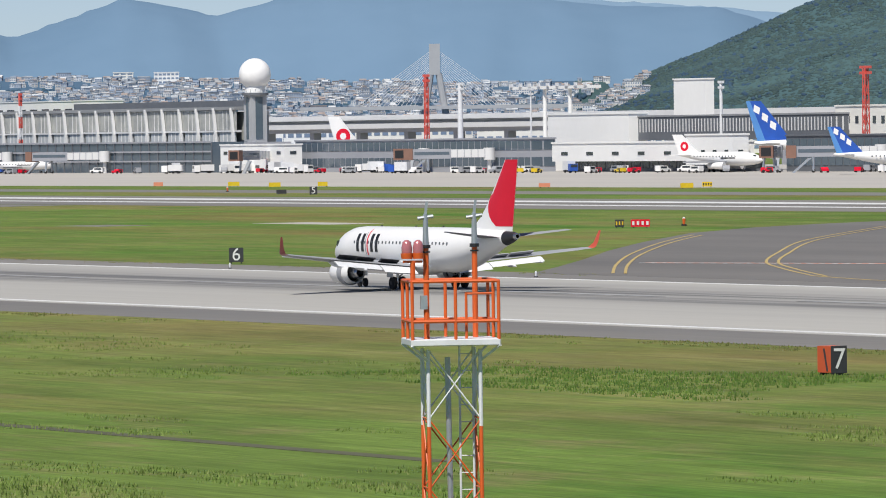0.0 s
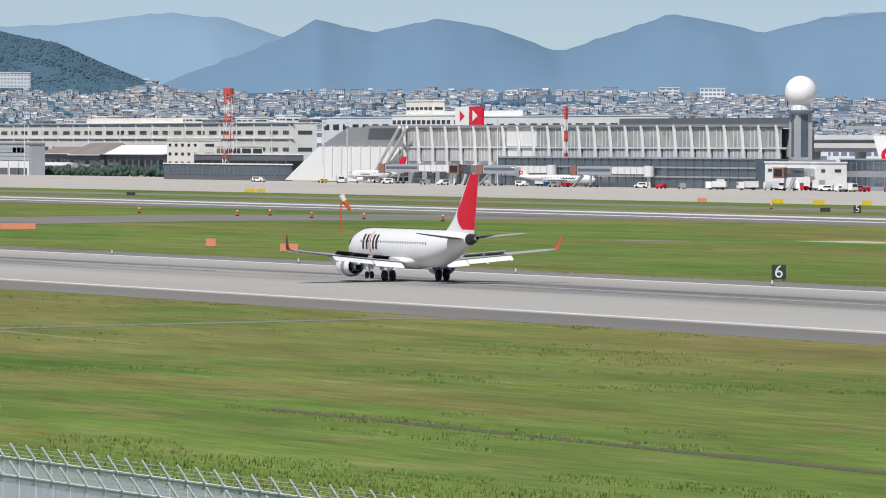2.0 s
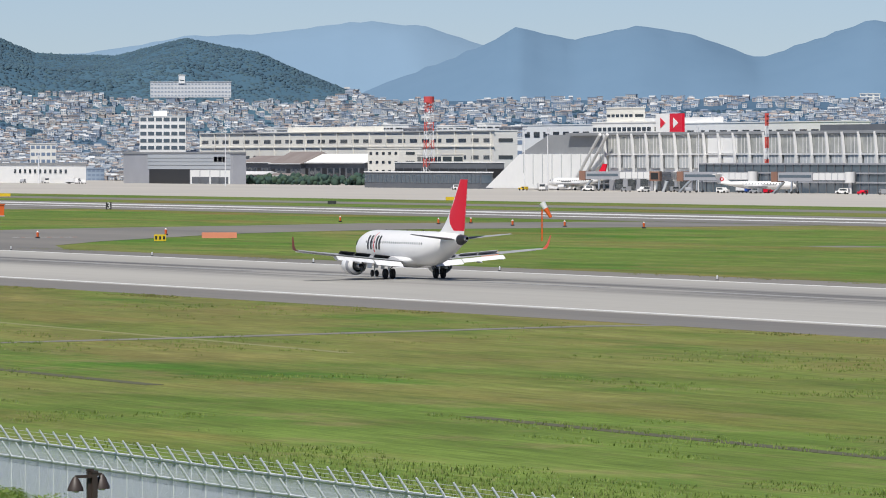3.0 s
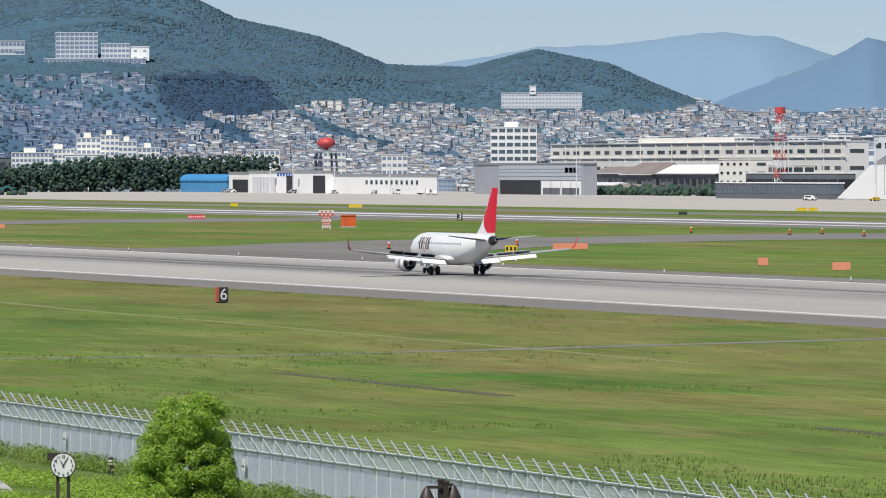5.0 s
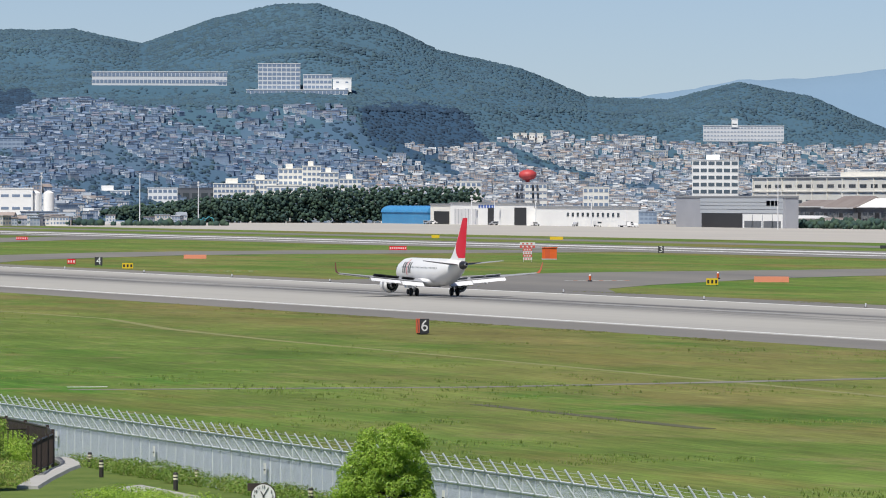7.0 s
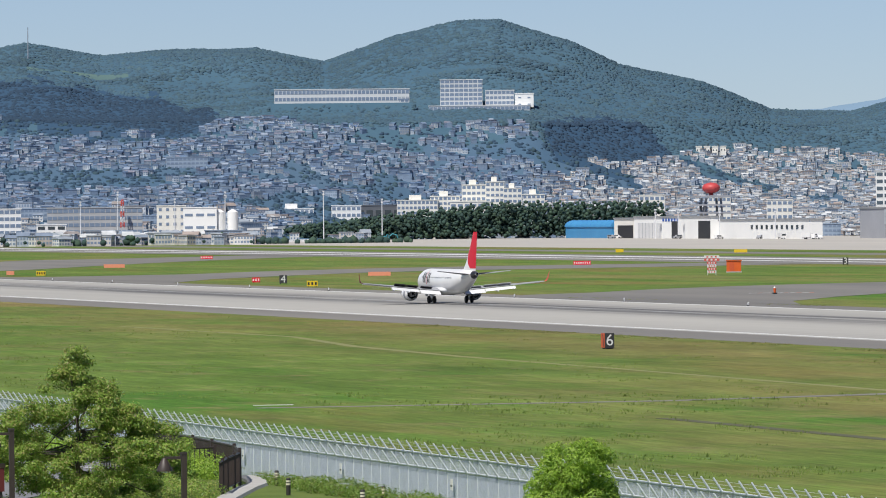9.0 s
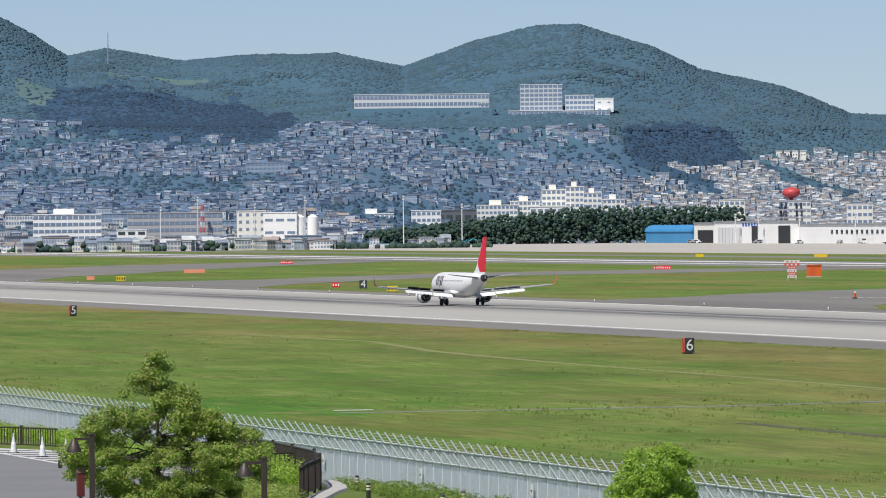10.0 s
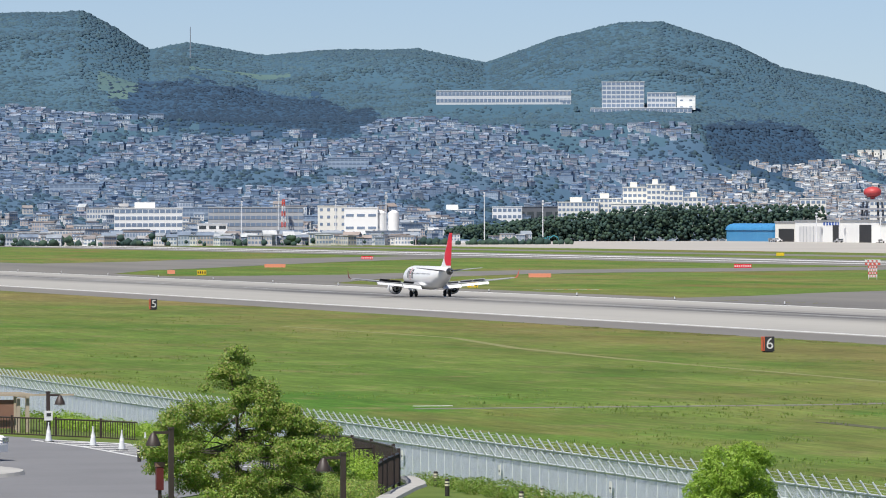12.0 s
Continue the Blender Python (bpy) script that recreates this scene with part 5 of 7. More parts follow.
for x, y, a, L in ((-1885, 889, -50, 26), (-1790, 893, -40, 28), (-1748, 893, -120, 22), (-1575, 890, -35, 26), (-1520, 890, -120, 22), (-2010, 888, -155, 30), (-2090, 888, -150, 28), (-2205, 900, -150, 30), (-2160, 890, -40, 24)):
    jet_bridge(pose(x, y, 0, 0, 0, a), L, "pale boarding bridge reaching over the apron")


# ---- ground vehicles on the apron ----
def service_vehicle(kind, colour, label):
    root = thing("service_vehicle", pose(0, 0, 0), label, "vehicle", "vehicles on the apron")
    L, H = {"van": (4.4, 1.85), "truck": (6.4, 2.7), "tug": (3.2, 1.4), "lift": (6.2, 3.3)}[kind]
    if kind in ("truck", "lift"):
        part("cab", box(B(), L / 2 - 1.9, L / 2, -1.1, 1.1, 0.5, 2.5), colour, root, "cab")
        part("chassis", box(B(), -L / 2, L / 2 - 1.9, -0.9, 0.9, 0.45, 0.75), DARK_METAL, root, "dark chassis")
        part("windscreen", box(B(), L / 2 - 0.5, L / 2 + 0.03, -0.95, 0.95, 1.5, 2.3), GLASS_DARK, root)
        part("cargo_box", box(B(), -L / 2, L / 2 - 2.1, -1.15, 1.15, 0.8, H), WHITE_STEEL if kind == "lift" else CLAD, root, "pale cargo box")
    else:
        bm = prism(B(), [(-L / 2, 0.4), (L / 2, 0.4), (L / 2, 1.0), (L / 2 - 0.9, H * 0.6), (L / 2 - 1.5, H), (-L / 2, H)], 'y', -0.9, 0.9)
        part("body", bm, colour, root, "body")
        part("side_glass", box(B(), -L / 2 + 0.4, L / 2 - 1.6, -0.93, 0.93, H * 0.62, H * 0.9), GLASS_DARK, root)
    for x in (-L * 0.3, L * 0.3):
        for y in (-0.85, 0.85):
            part("wheel", wheel(x, y, 0.42, 0.42, 0.3), TYRE, root)
    return root


rng = random.Random(5)
kinds = [service_vehicle("van", WHITE_PAINT, "white service van parked on the apron"), service_vehicle("truck", WHITE_PAINT, "white box truck parked on the apron"), service_vehicle("tug", RED_PAINT, "red towing tractor on the apron"),
         service_vehicle("lift", BLUE_PAINT, "catering lift truck with pale box"), service_vehicle("van", GREY_PAINT, "grey van beside the terminal"), service_vehicle("tug", YELLOW, "yellow baggage tractor on the apron")]
for k, o in enumerate(kinds):
    o.matrix_basis = pose(-1905 + k * 11, 884, 0.06, 0, 0, 60 + 20 * k)
for i in range(92):
    x = rng.choice([rng.uniform(-2360, -1480), rng.uniform(-1960, -1480)])
    y = rng.uniform(868, 888)
    copy_thing(rng.choice([kinds[0], kinds[0], kinds[0], kinds[1], kinds[4], kinds[2], kinds[3], kinds[4], kinds[4], kinds[5]]), pose(x, y, 0.06, 0, 0, rng.uniform(0, 360)))
for i in range(8):
    copy_thing(kinds[rng.choice((0, 1, 4))], pose(rng.uniform(-3330, -2860), rng.uniform(915, 925), 0.06, 0, 0, rng.uniform(0, 360)))


# ---- the town behind the airfield ----
def facing(x, y, turn=0.0):
    """Heading whose front looks back towards the viewing hill."""
    return math.degrees(math.atan2(-x, y)) + turn


def far_block(name, x, y, w, d, z0, z1, wall, label, floors, bays, turn=0.0, glass=None, win_h=0.45, win_w=0.7, plant=False):
    return building(name, pose(x, y, 0, 0, 0, facing(x, y, turn)), w, d, z1, wall, label, floors, bays, glass, z0=z0, win_h=win_h, win_w=win_w, plant=plant)


SHADED_WALLS = palette("house_walls", [(0.36, 0.44, 0.54), (0.22, 0.30, 0.41), (0.32, 0.36, 0.41), (0.58, 0.64, 0.70), (0.17, 0.24, 0.35), (0.26, 0.35, 0.47), (0.42, 0.46, 0.50), (0.16, 0.24, 0.36)], 0.85)
SUNLIT_WALLS = palette("pale_house_walls", [(0.66, 0.69, 0.72), (0.46, 0.51, 0.58), (0.60, 0.58, 0.54), (0.80, 0.81, 0.81), (0.38, 0.43, 0.50), (0.72, 0.70, 0.66), (0.52, 0.46, 0.43), (0.78, 0.77, 0.74)], 0.85)
SUNLIT_ROOFS = palette("pale_house_roofs", [(0.24, 0.29, 0.36), (0.32, 0.36, 0.41), (0.42, 0.42, 0.42), (0.20, 0.25, 0.33), (0.50, 0.53, 0.55), (0.30, 0.27, 0.26), (0.60, 0.62, 0.63), (0.36, 0.30, 0.27)], 0.8)
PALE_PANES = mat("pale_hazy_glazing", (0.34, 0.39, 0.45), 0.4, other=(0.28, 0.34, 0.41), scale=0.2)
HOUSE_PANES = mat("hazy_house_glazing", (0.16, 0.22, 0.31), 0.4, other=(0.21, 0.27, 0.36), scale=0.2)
SHADED_ROOFS = palette("house_roofs", [(0.11, 0.17, 0.27), (0.13, 0.20, 0.30), (0.17, 0.22, 0.29), (0.10, 0.16, 0.26), (0.19, 0.26, 0.37), (0.12, 0.19, 0.31), (0.21, 0.22, 0.28), (0.30, 0.36, 0.45)], 0.8)
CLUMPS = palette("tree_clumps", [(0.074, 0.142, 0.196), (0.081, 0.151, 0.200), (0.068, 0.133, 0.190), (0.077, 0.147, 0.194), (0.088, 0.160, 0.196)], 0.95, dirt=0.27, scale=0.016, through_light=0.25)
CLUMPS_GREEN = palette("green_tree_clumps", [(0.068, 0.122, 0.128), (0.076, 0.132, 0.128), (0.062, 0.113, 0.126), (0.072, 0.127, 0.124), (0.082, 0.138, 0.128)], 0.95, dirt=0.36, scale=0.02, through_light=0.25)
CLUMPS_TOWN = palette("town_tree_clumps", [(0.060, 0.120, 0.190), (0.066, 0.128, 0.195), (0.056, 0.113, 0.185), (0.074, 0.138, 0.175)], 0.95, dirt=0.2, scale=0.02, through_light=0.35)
CLUMPS_CLOUD_SHADE = palette("evergreen_clumps", [(0.042, 0.084, 0.142), (0.046, 0.090, 0.147), (0.040, 0.081, 0.138)], 0.95, dirt=0.15, scale=0.02, through_light=0.35)
CLUMPS_NEAR = palette("dark_tree_clumps", [(0.086, 0.156, 0.128), (0.100, 0.174, 0.128), (0.078, 0.144, 0.128), (0.114, 0.190, 0.128)], 0.95, dirt=0.3, scale=0.06, through_light=0.45)


def houses(name, count, th0, th1, r0, r1, size, label, seed, flat=0.25, skip=None, walls=None, roofs=None):
    g = np.random.default_rng(seed)
    verts, faces, idx = [], [], []
    made = 0
    while made < count:
        th, r = g.uniform(th0, th1), r0 + (r1 - r0) * g.uniform() ** 0.9
        x, y = -math.sin(radians(th)) * r, math.cos(radians(th)) * r
        if skip and skip(th, r, x, y):
            made += 0.2
            continue
        made += 1
        big = g.uniform() < 0.06
        w, d, h = size * g.uniform(0.75, 1.5) * (2.2 if big else 1), size * g.uniform(0.7, 1.2), size * g.uniform(0.55, 0.9) * (1.5 if big else 1)
        a = radians(th + g.choice([0, 0, 0, 90, 12, -18, 35]) + g.normal(0, 5))
        c, s = math.cos(a), math.sin(a)
        z = hill_height(x, y) - 1.0
        k = len(verts)
        top = z + 1.0 + h
        cor = [(-w / 2, -d / 2), (w / 2, -d / 2), (w / 2, d / 2), (-w / 2, d / 2)]
        for zz in (z, top):
            verts += [(x + u * c - v * s, y + u * s + v * c, zz) for u, v in cor]
        faces += [(k, k + 1, k + 5, k + 4), (k + 1, k + 2, k + 6, k + 5), (k + 2, k + 3, k + 7, k + 6), (k + 3, k, k + 4, k + 7)]
        idx += [0] * 4
        # windows on the walls that look towards the airfield
        for nx, ny, half, off in ((0, -1, w / 2, d / 2), (1, 0, d / 2, w / 2), (-1, 0, d / 2, w / 2), (0, 1, w / 2, d / 2)):
            if (nx * c - ny * s) * x + (nx * s + ny * c) * y > -0.25 * r:
                continue
            cols = max(1, int(half * 2 / 1.3))
            for storey in range(2 if h > 1.7 else 1):
                zb = z + 1.0 + h * (0.2 + 0.45 * storey)
                for q in range(cols):
                    mid, hw = -half + 2 * half * (q + 0.5) / cols, half / cols * g.uniform(0.4, 0.75)
                    k = len(verts)
                    for e, zz in ((mid - hw, zb), (mid + hw, zb), (mid + hw, zb + h * 0.24), (mid - hw, zb + h * 0.24)):
                        u, v = nx * (off + 0.05) - ny * e, ny * (off + 0.05) + nx * e
                        verts.append((x + u * c - v * s, y + u * s + v * c, zz))
                    faces.append((k, k + 1, k + 2, k + 3))
                    idx.append(2)
        k = len(verts)
        o = 0.4 * size / 8
        cor = [(-w / 2 - o, -d / 2 - o), (w / 2 + o, -d / 2 - o), (w / 2 + o, d / 2 + o), (-w / 2 - o, d / 2 + o)]
        verts += [(x + u * c - v * s, y + u * s + v * c, top + 0.02) for u, v in cor]
        if big or g.uniform() < flat:
            verts += [(x + u * c - v * s, y + u * s + v * c, top + 0.5) for u, v in cor]
            faces += [(k, k + 1, k + 5, k + 4), (k + 1, k + 2, k + 6, k + 5), (k + 2, k + 3, k + 7, k + 6), (k + 3, k, k + 4, k + 7), (k + 4, k + 5, k + 6, k + 7)]
            idx += [1] * 5
        else:
            rh = h * g.uniform(0.3, 0.5)
            verts += [(x + u * c, y + u * s, top + rh) for u in (-w / 2 - o, w / 2 + o)]
            faces += [(k, k + 1, k + 5, k + 4), (k + 2, k + 3, k + 4, k + 5), (k + 1, k + 2, k + 5), (k + 3, k, k + 4)]
            idx += [1] * 4
    return tagged(pydata(name, verts, faces, [walls or SHADED_WALLS, roofs or SHADED_ROOFS, HOUSE_PANES], idx), label, "houses", kind="stuff")


def clumps(name, pts, material, label, seed, category="trees"):
    """Lumpy tree crowns, each a small uneven ball of facets; pts: x, y, z, radius, height."""
    g = np.random.default_rng(seed)
    bm = B()
    bmesh.ops.create_icosphere(bm, subdivisions=1, radius=1)
    base = np.array([v.co[:] for v in bm.verts])
    bm.verts.index_update()
    fac = np.array([[v.index for v in f.verts] for f in bm.faces])
    bm.free()
    V, F = [], []
    n = len(base)
    for i, (x, y, z, r, h) in enumerate(pts):
        b = base * g.uniform(0.8, 1.2, (n, 1)) * np.array([r, r, h])
        a = g.uniform(0, 6.28)
        rot = np.array([[math.cos(a), -math.sin(a), 0], [math.sin(a), math.cos(a), 0], [0, 0, 1]])
        V.append(b @ rot.T + np.array([x, y, z]))
        F.append(fac + i * n)
    return tagged(pydata(name, np.concatenate(V).tolist(), np.concatenate(F).tolist(), [material], smooth=True), label, category, kind="stuff")


def grove(x, y):
    """Above zero where trees stand between the houses."""
    return noise.noise((x * 0.011, y * 0.011, 21)) + 0.6 * noise.noise((x * 0.04, y * 0.04, 5)) - 0.13


def keep_clear(th, r, x, y):
    """Airfield land, the wooded groves and the slopes above the last street carry no houses."""
    if y < 1010 and x > -3480:
        return True
    if x > -3700 and y < 1330 and y > 1010 and r < 3560:
        return True
    return grove(x, y) > (0.3 if th < 75.2 else 0) or r > bearing_row(TOWN_TOP, th)


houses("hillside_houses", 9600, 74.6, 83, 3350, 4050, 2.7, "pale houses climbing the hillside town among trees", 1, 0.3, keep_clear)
houses("hillside_houses", 9500, 69.8, 74.9, 3450, 4230, 2.7, "pale houses filling the lower slope of the hill", 8, 0.35, keep_clear, SUNLIT_WALLS, SUNLIT_ROOFS)
houses("distant_houses", 8200, 58.5, 70.4, 3150, 4440, 3.0, "dense distant town of small pale houses", 2, 0.3, lambda th, r, x, y: (y < 1180 and x > -3300) or (th < 61.6 and r > 3500) or grove(x, y) > 0.1, SUNLIT_WALLS, SUNLIT_ROOFS)
houses("lowland_buildings", 900, 70.5, 83, 3260, 3640, 4.6, "mixed low buildings along the airfield boundary", 3, 0.7, lambda th, r, x, y: 73.6 < th < 77.6 and r < 3500 or (y > 840 and x > -3450 and y < 1320), SUNLIT_WALLS, SUNLIT_ROOFS)
houses("lowland_buildings", 380, 77.3, 83, 3085, 3225, 5.6, "mixed low buildings and sheds before the apartment blocks", 6, 0.6, None, SUNLIT_WALLS, SUNLIT_ROOFS)
houses("lowland_buildings", 420, 62, 70.5, 2850, 3300, 5.0, "mixed low buildings behind the terminal", 4, 0.7, lambda th, r, x, y: y < 1120, SUNLIT_WALLS, SUNLIT_ROOFS)

g4 = np.random.default_rng(11)
pts, dark = [], []
while len(pts) + len(dark) < 46000:
    th, r = g4.uniform(69.8, 83), g4.uniform(3900, 4360)
    if r < bearing_row(TOWN_TOP, th) or lawn(th, r) and g4.uniform() < 0.7:
        continue
    x, y = -math.sin(radians(th)) * r, math.cos(radians(th)) * r
    s = g4.uniform(1.0, 2.0) * (1.3 if g4.uniform() < 0.12 else 1)
    if 76.2 < th < 77.4 and 3960 < r < 4070 or 75.2 < th < 76.2 and 3960 < r < 4070:
        if g4.uniform() < 0.35:
            continue
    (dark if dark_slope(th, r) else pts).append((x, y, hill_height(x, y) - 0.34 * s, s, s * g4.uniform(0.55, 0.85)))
a = radians(facing(-3936, 938))
for _ in range(700):
    u, v = g4.uniform(-44, 44), g4.uniform(-17, -2)
    s = g4.uniform(0.9, 1.8)
    pts.append((-3936 + u * math.cos(a) - v * math.sin(a), 938 + u * math.sin(a) + v * math.cos(a), 58 + (v + 16) / 14 * 20.5 - 0.5 * s, s, s * 0.8))
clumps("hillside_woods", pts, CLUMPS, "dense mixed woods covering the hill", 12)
clumps("dark_woods", dark, CLUMPS_CLOUD_SHADE, "woods above the houses with cloud shadow in their colour", 15)
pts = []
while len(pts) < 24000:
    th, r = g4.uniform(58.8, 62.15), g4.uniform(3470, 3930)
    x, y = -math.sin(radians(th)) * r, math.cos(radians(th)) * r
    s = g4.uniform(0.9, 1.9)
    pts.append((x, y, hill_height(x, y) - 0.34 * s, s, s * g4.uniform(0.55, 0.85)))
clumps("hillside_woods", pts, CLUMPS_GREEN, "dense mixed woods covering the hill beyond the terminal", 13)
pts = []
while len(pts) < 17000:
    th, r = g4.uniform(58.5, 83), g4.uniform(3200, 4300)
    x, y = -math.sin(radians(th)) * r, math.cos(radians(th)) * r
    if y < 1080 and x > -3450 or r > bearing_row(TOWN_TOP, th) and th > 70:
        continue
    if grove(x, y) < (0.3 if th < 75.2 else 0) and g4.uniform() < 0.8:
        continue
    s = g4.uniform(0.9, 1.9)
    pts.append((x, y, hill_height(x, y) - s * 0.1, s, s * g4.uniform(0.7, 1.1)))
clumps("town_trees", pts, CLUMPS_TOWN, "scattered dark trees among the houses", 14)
# boundary tree belt
pts = []
while len(pts) < 6500:
    u = g4.uniform()
    x, y = -3472 + 50 * u, 794 + 190 * u + g4.uniform(-4, 4)
    x += g4.uniform(-16, 16)
    top = (6.5 + 11.5 * min(1, u * 1.8)) * g4.uniform(0.75, 1.1)
    s = g4.uniform(0.6, 1.35)
    pts.append((x, y, g4.uniform(0.05, 1.0) * (top - s) + 0.8, s, s * 0.9))
clumps("tree_belt", pts, CLUMPS_NEAR, "dark green belt of trees along the boundary", 16)
pts = []
for i in range(300):
    x, y = -3060 + g4.uniform(-10, 10), g4.uniform(420, 760)
    s = g4.uniform(0.8, 2.2)
    pts.append((x, y, s * 0.6, s, s))
for i in range(620):
    x, y = g4.uniform(-2990, -2690), 1000 + g4.uniform(-32, -14)
    s = g4.uniform(0.7, 1.6)
    pts.append((x, y, s * g4.uniform(0.5, 2.6), s, s * 1.1))
for i in range(260):
    th, r, s = radians(g4.uniform(77.2, 82)), g4.uniform(3072, 3200), g4.uniform(0.8, 2.0)
    pts.append((-math.sin(th) * r, math.cos(th) * r, s * g4.uniform(0.5, 2.4), s, s))
clumps("boundary_shrubs", pts, CLUMPS_NEAR, "low shrubs along the boundary fence", 17)

# landmarks on the hillside
HILL_GREY = mat("hazed_grey_render", (0.30, 0.37, 0.46), 0.8, other=(0.25, 0.32, 0.41), scale=0.1, fine=0.8)
HAZY_CREAM = mat("hazed_pale_concrete", (0.64, 0.65, 0.65), 0.8, other=(0.54, 0.56, 0.58), scale=0.08, fine=0.6)
tagged(place(part("embankment", prism(B(), [(-16, 58), (14, 58), (14, 79.5), (-2, 79.5)], 'x', -42, 42), FOREST), pose(-3936, 938, 0, 0, 0, facing(-3936, 938))), "wooded embankment below the institute", "hill", kind="structure")
far_block("school", -3936, 938, 80, 14, 79.5, 87.5, HAZY_CREAM, "long pale institute on the hillside", 2, 34, win_h=0.5, win_w=0.8, glass=HOUSE_PANES)
far_block("school_wing", -3929, 968, 18, 12, 66, 82, HAZY_CREAM, "stepped pale wing below the institute", 5, 7, win_h=0.55, win_w=0.75, glass=HOUSE_PANES)
far_block("institute_tower", -3920, 1007, 25, 14, 77, 92.5, HAZY_CREAM, "framed pale block on the hillside", 6, 9, win_h=0.66, win_w=0.82, glass=HOUSE_PANES)
far_block("institute_wing", -3914, 1029, 17, 14, 77, 86, HAZY_CREAM, "low pale wing beside the framed block", 3, 7, win_h=0.55, win_w=0.8, glass=HOUSE_PANES)
far_block("institute_hall", -3910, 1043, 11, 14, 76, 84, WHITE_WALL, "plain white hall at the end of the wing", 2, 2, win_h=0.2, win_w=0.3, glass=HOUSE_PANES)
far_block("institute_terrace", -3912, 1016, 60, 10, 70, 77.0, HAZY_CREAM, "pale terrace wall below the institute", 2, 24, win_h=0.5, win_w=0.85, glass=HOUSE_PANES)
far_block("hill_hotel", -3700, 1224, 46, 12, 46, 54.6, HAZY_CREAM, "long white hotel on the wooded slope", 4, 24, win_h=0.34, win_w=0.55, glass=PALE_PANES)
far_block("hill_hotel_core", -3701, 1219, 3.6, 8, 54, 58.5, WHITE_WALL, "white lift core above the hotel", 1, 1, win_h=0.1)
for i in range(4):
    far_block("gabled_house", -3871 + i * 1.3, 1139 + i * 4.6, 3.4, 4, 44, 51.5, CREAM, "tall cream house on the slope", 2, 2, win_h=0.22, win_w=0.3)
far_block("apartment_block", -3246, 597, 33, 14, 4, 17.2, WHITE_WALL, "white apartment block with balconies", 4, 12, win_h=0.5, win_w=0.85, glass=HOUSE_PANES, plant=True)
far_block("apartment_block", -3236, 648, 46, 14, 4, 17.4, CONCRETE_WALL, "cream apartment block with balconies", 4, 18, win_h=0.5, win_w=0.85, glass=HOUSE_PANES)
far_block("apartment_block", -3228, 684, 14, 12, 4, 18.0, CREAM, "cream apartment block end", 4, 4, win_h=0.4, win_w=0.4, glass=HOUSE_PANES)
STEPPED = ((-3570, 892, 22, 20.5), (-3568, 907, 16, 22.5), (-3564, 922, 13, 28.5), (-3561, 933, 10, 30), (-3558, 942, 10, 26.5), (-3555, 953, 12, 23))
for x, y, w, top in STEPPED:
    far_block("apartment_block", x, y, w, 10, 4, top, CREAM, "cream stepped apartment block with balconies", int(top / 3.2), int(w / 2.2), win_h=0.5, win_w=0.7, glass=HOUSE_PANES, plant=True)
far_block("clinic", -3556, 918, 22, 8, 4, 19.5, CREAM, "low cream building with a flat roof", 4, 6, win_h=0.35, glass=HOUSE_PANES)
for x, y, w, top in ((-3590, 828, 22, 16.5), (-3584, 856, 16, 18), (-3600, 800, 18, 15.5), (-3540, 1015, 14, 22), (-3530, 1050, 12, 21), (-3524, 1082, 14, 19)):
    far_block("apartment_block", x, y, w, 8, 4, top, WHITE_WALL if w > 14 else CREAM, "pale apartment block among the low houses", int(top / 4), int(w / 2.4), win_h=0.45, glass=HOUSE_PANES, plant=w > 16)
far_block("warehouse", -3600, 896, 60, 20, 6, 18, DARK_WALL, "long dark warehouse behind the trees", 1, 12)
far_block("boundary_house", -3150, 610, 14, 10, 3, 9.5, WHITE_WALL, "white gabled house by the boundary", 2, 3)
far_block("gas_tank_house", -3190, 690, 16, 12, 5, 17, WHITE_WALL, "white plant building with tanks", 2, 3, win_h=0.2, glass=HOUSE_PANES)
for k, (x, y) in enumerate(((-3192, 700), (-3190, 706))):
    tk = thing("storage_tank", pose(x, y, 0), "white round storage tank", "tank")
    part("shell", rod(B(), (0, 0, 4), (0, 0, 15), 2.6, n=16), WHITE_WALL, tk, smooth=True)
    part("lid", rod(B(), (0, 0, 15), (0, 0, 16.2), 2.6, 0.6, 16), WHITE_WALL, tk, smooth=True)
for x, y, zt in ((-3115, 733, 24), (-3125, 688, 24), (-3136, 639, 24.5), (-3130, 665, 21), (-3140, 622, 20), (-3110, 760, 20)):
    mast(x, y, zt, "white slim lighting pole on the boundary", False, 0.3, 0.55)
mast(-3228, 660, 21, "red and white chimney mast", 1, 0.8, 0.8, 8)
far_block("white_hall", -3975, 1800, 16, 10, 44, 51.5, WHITE_WALL, "white hall among the distant houses", 3, 6, glass=HOUSE_PANES)
for th, r, w, h in ((64.5, 3350, 40, 16), (65.1, 3300, 50, 14), (63.6, 3280, 60, 12), (62.6, 3250, 50, 14), (66.2, 3500, 34, 16), (68.9, 3450, 40, 18), (69.6, 3400, 36, 16), (67.3, 4380, 12, 4), (66.0, 4420, 13, 4), (65.6, 4400, 10, 4), (61.9, 3150, 60, 12), (61.0, 3100, 60, 12)):
    x, y = -math.sin(radians(th)) * r, math.cos(radians(th)) * r
    z = hill_height(x, y)
    far_block("apartment_block", x, y, w, 14, z - 3, z + h, WHITE_WALL if int(th * 10) % 2 else CREAM, "pale apartment block in the distant town", 4, int(w / 4), win_h=0.4, glass=HOUSE_PANES)
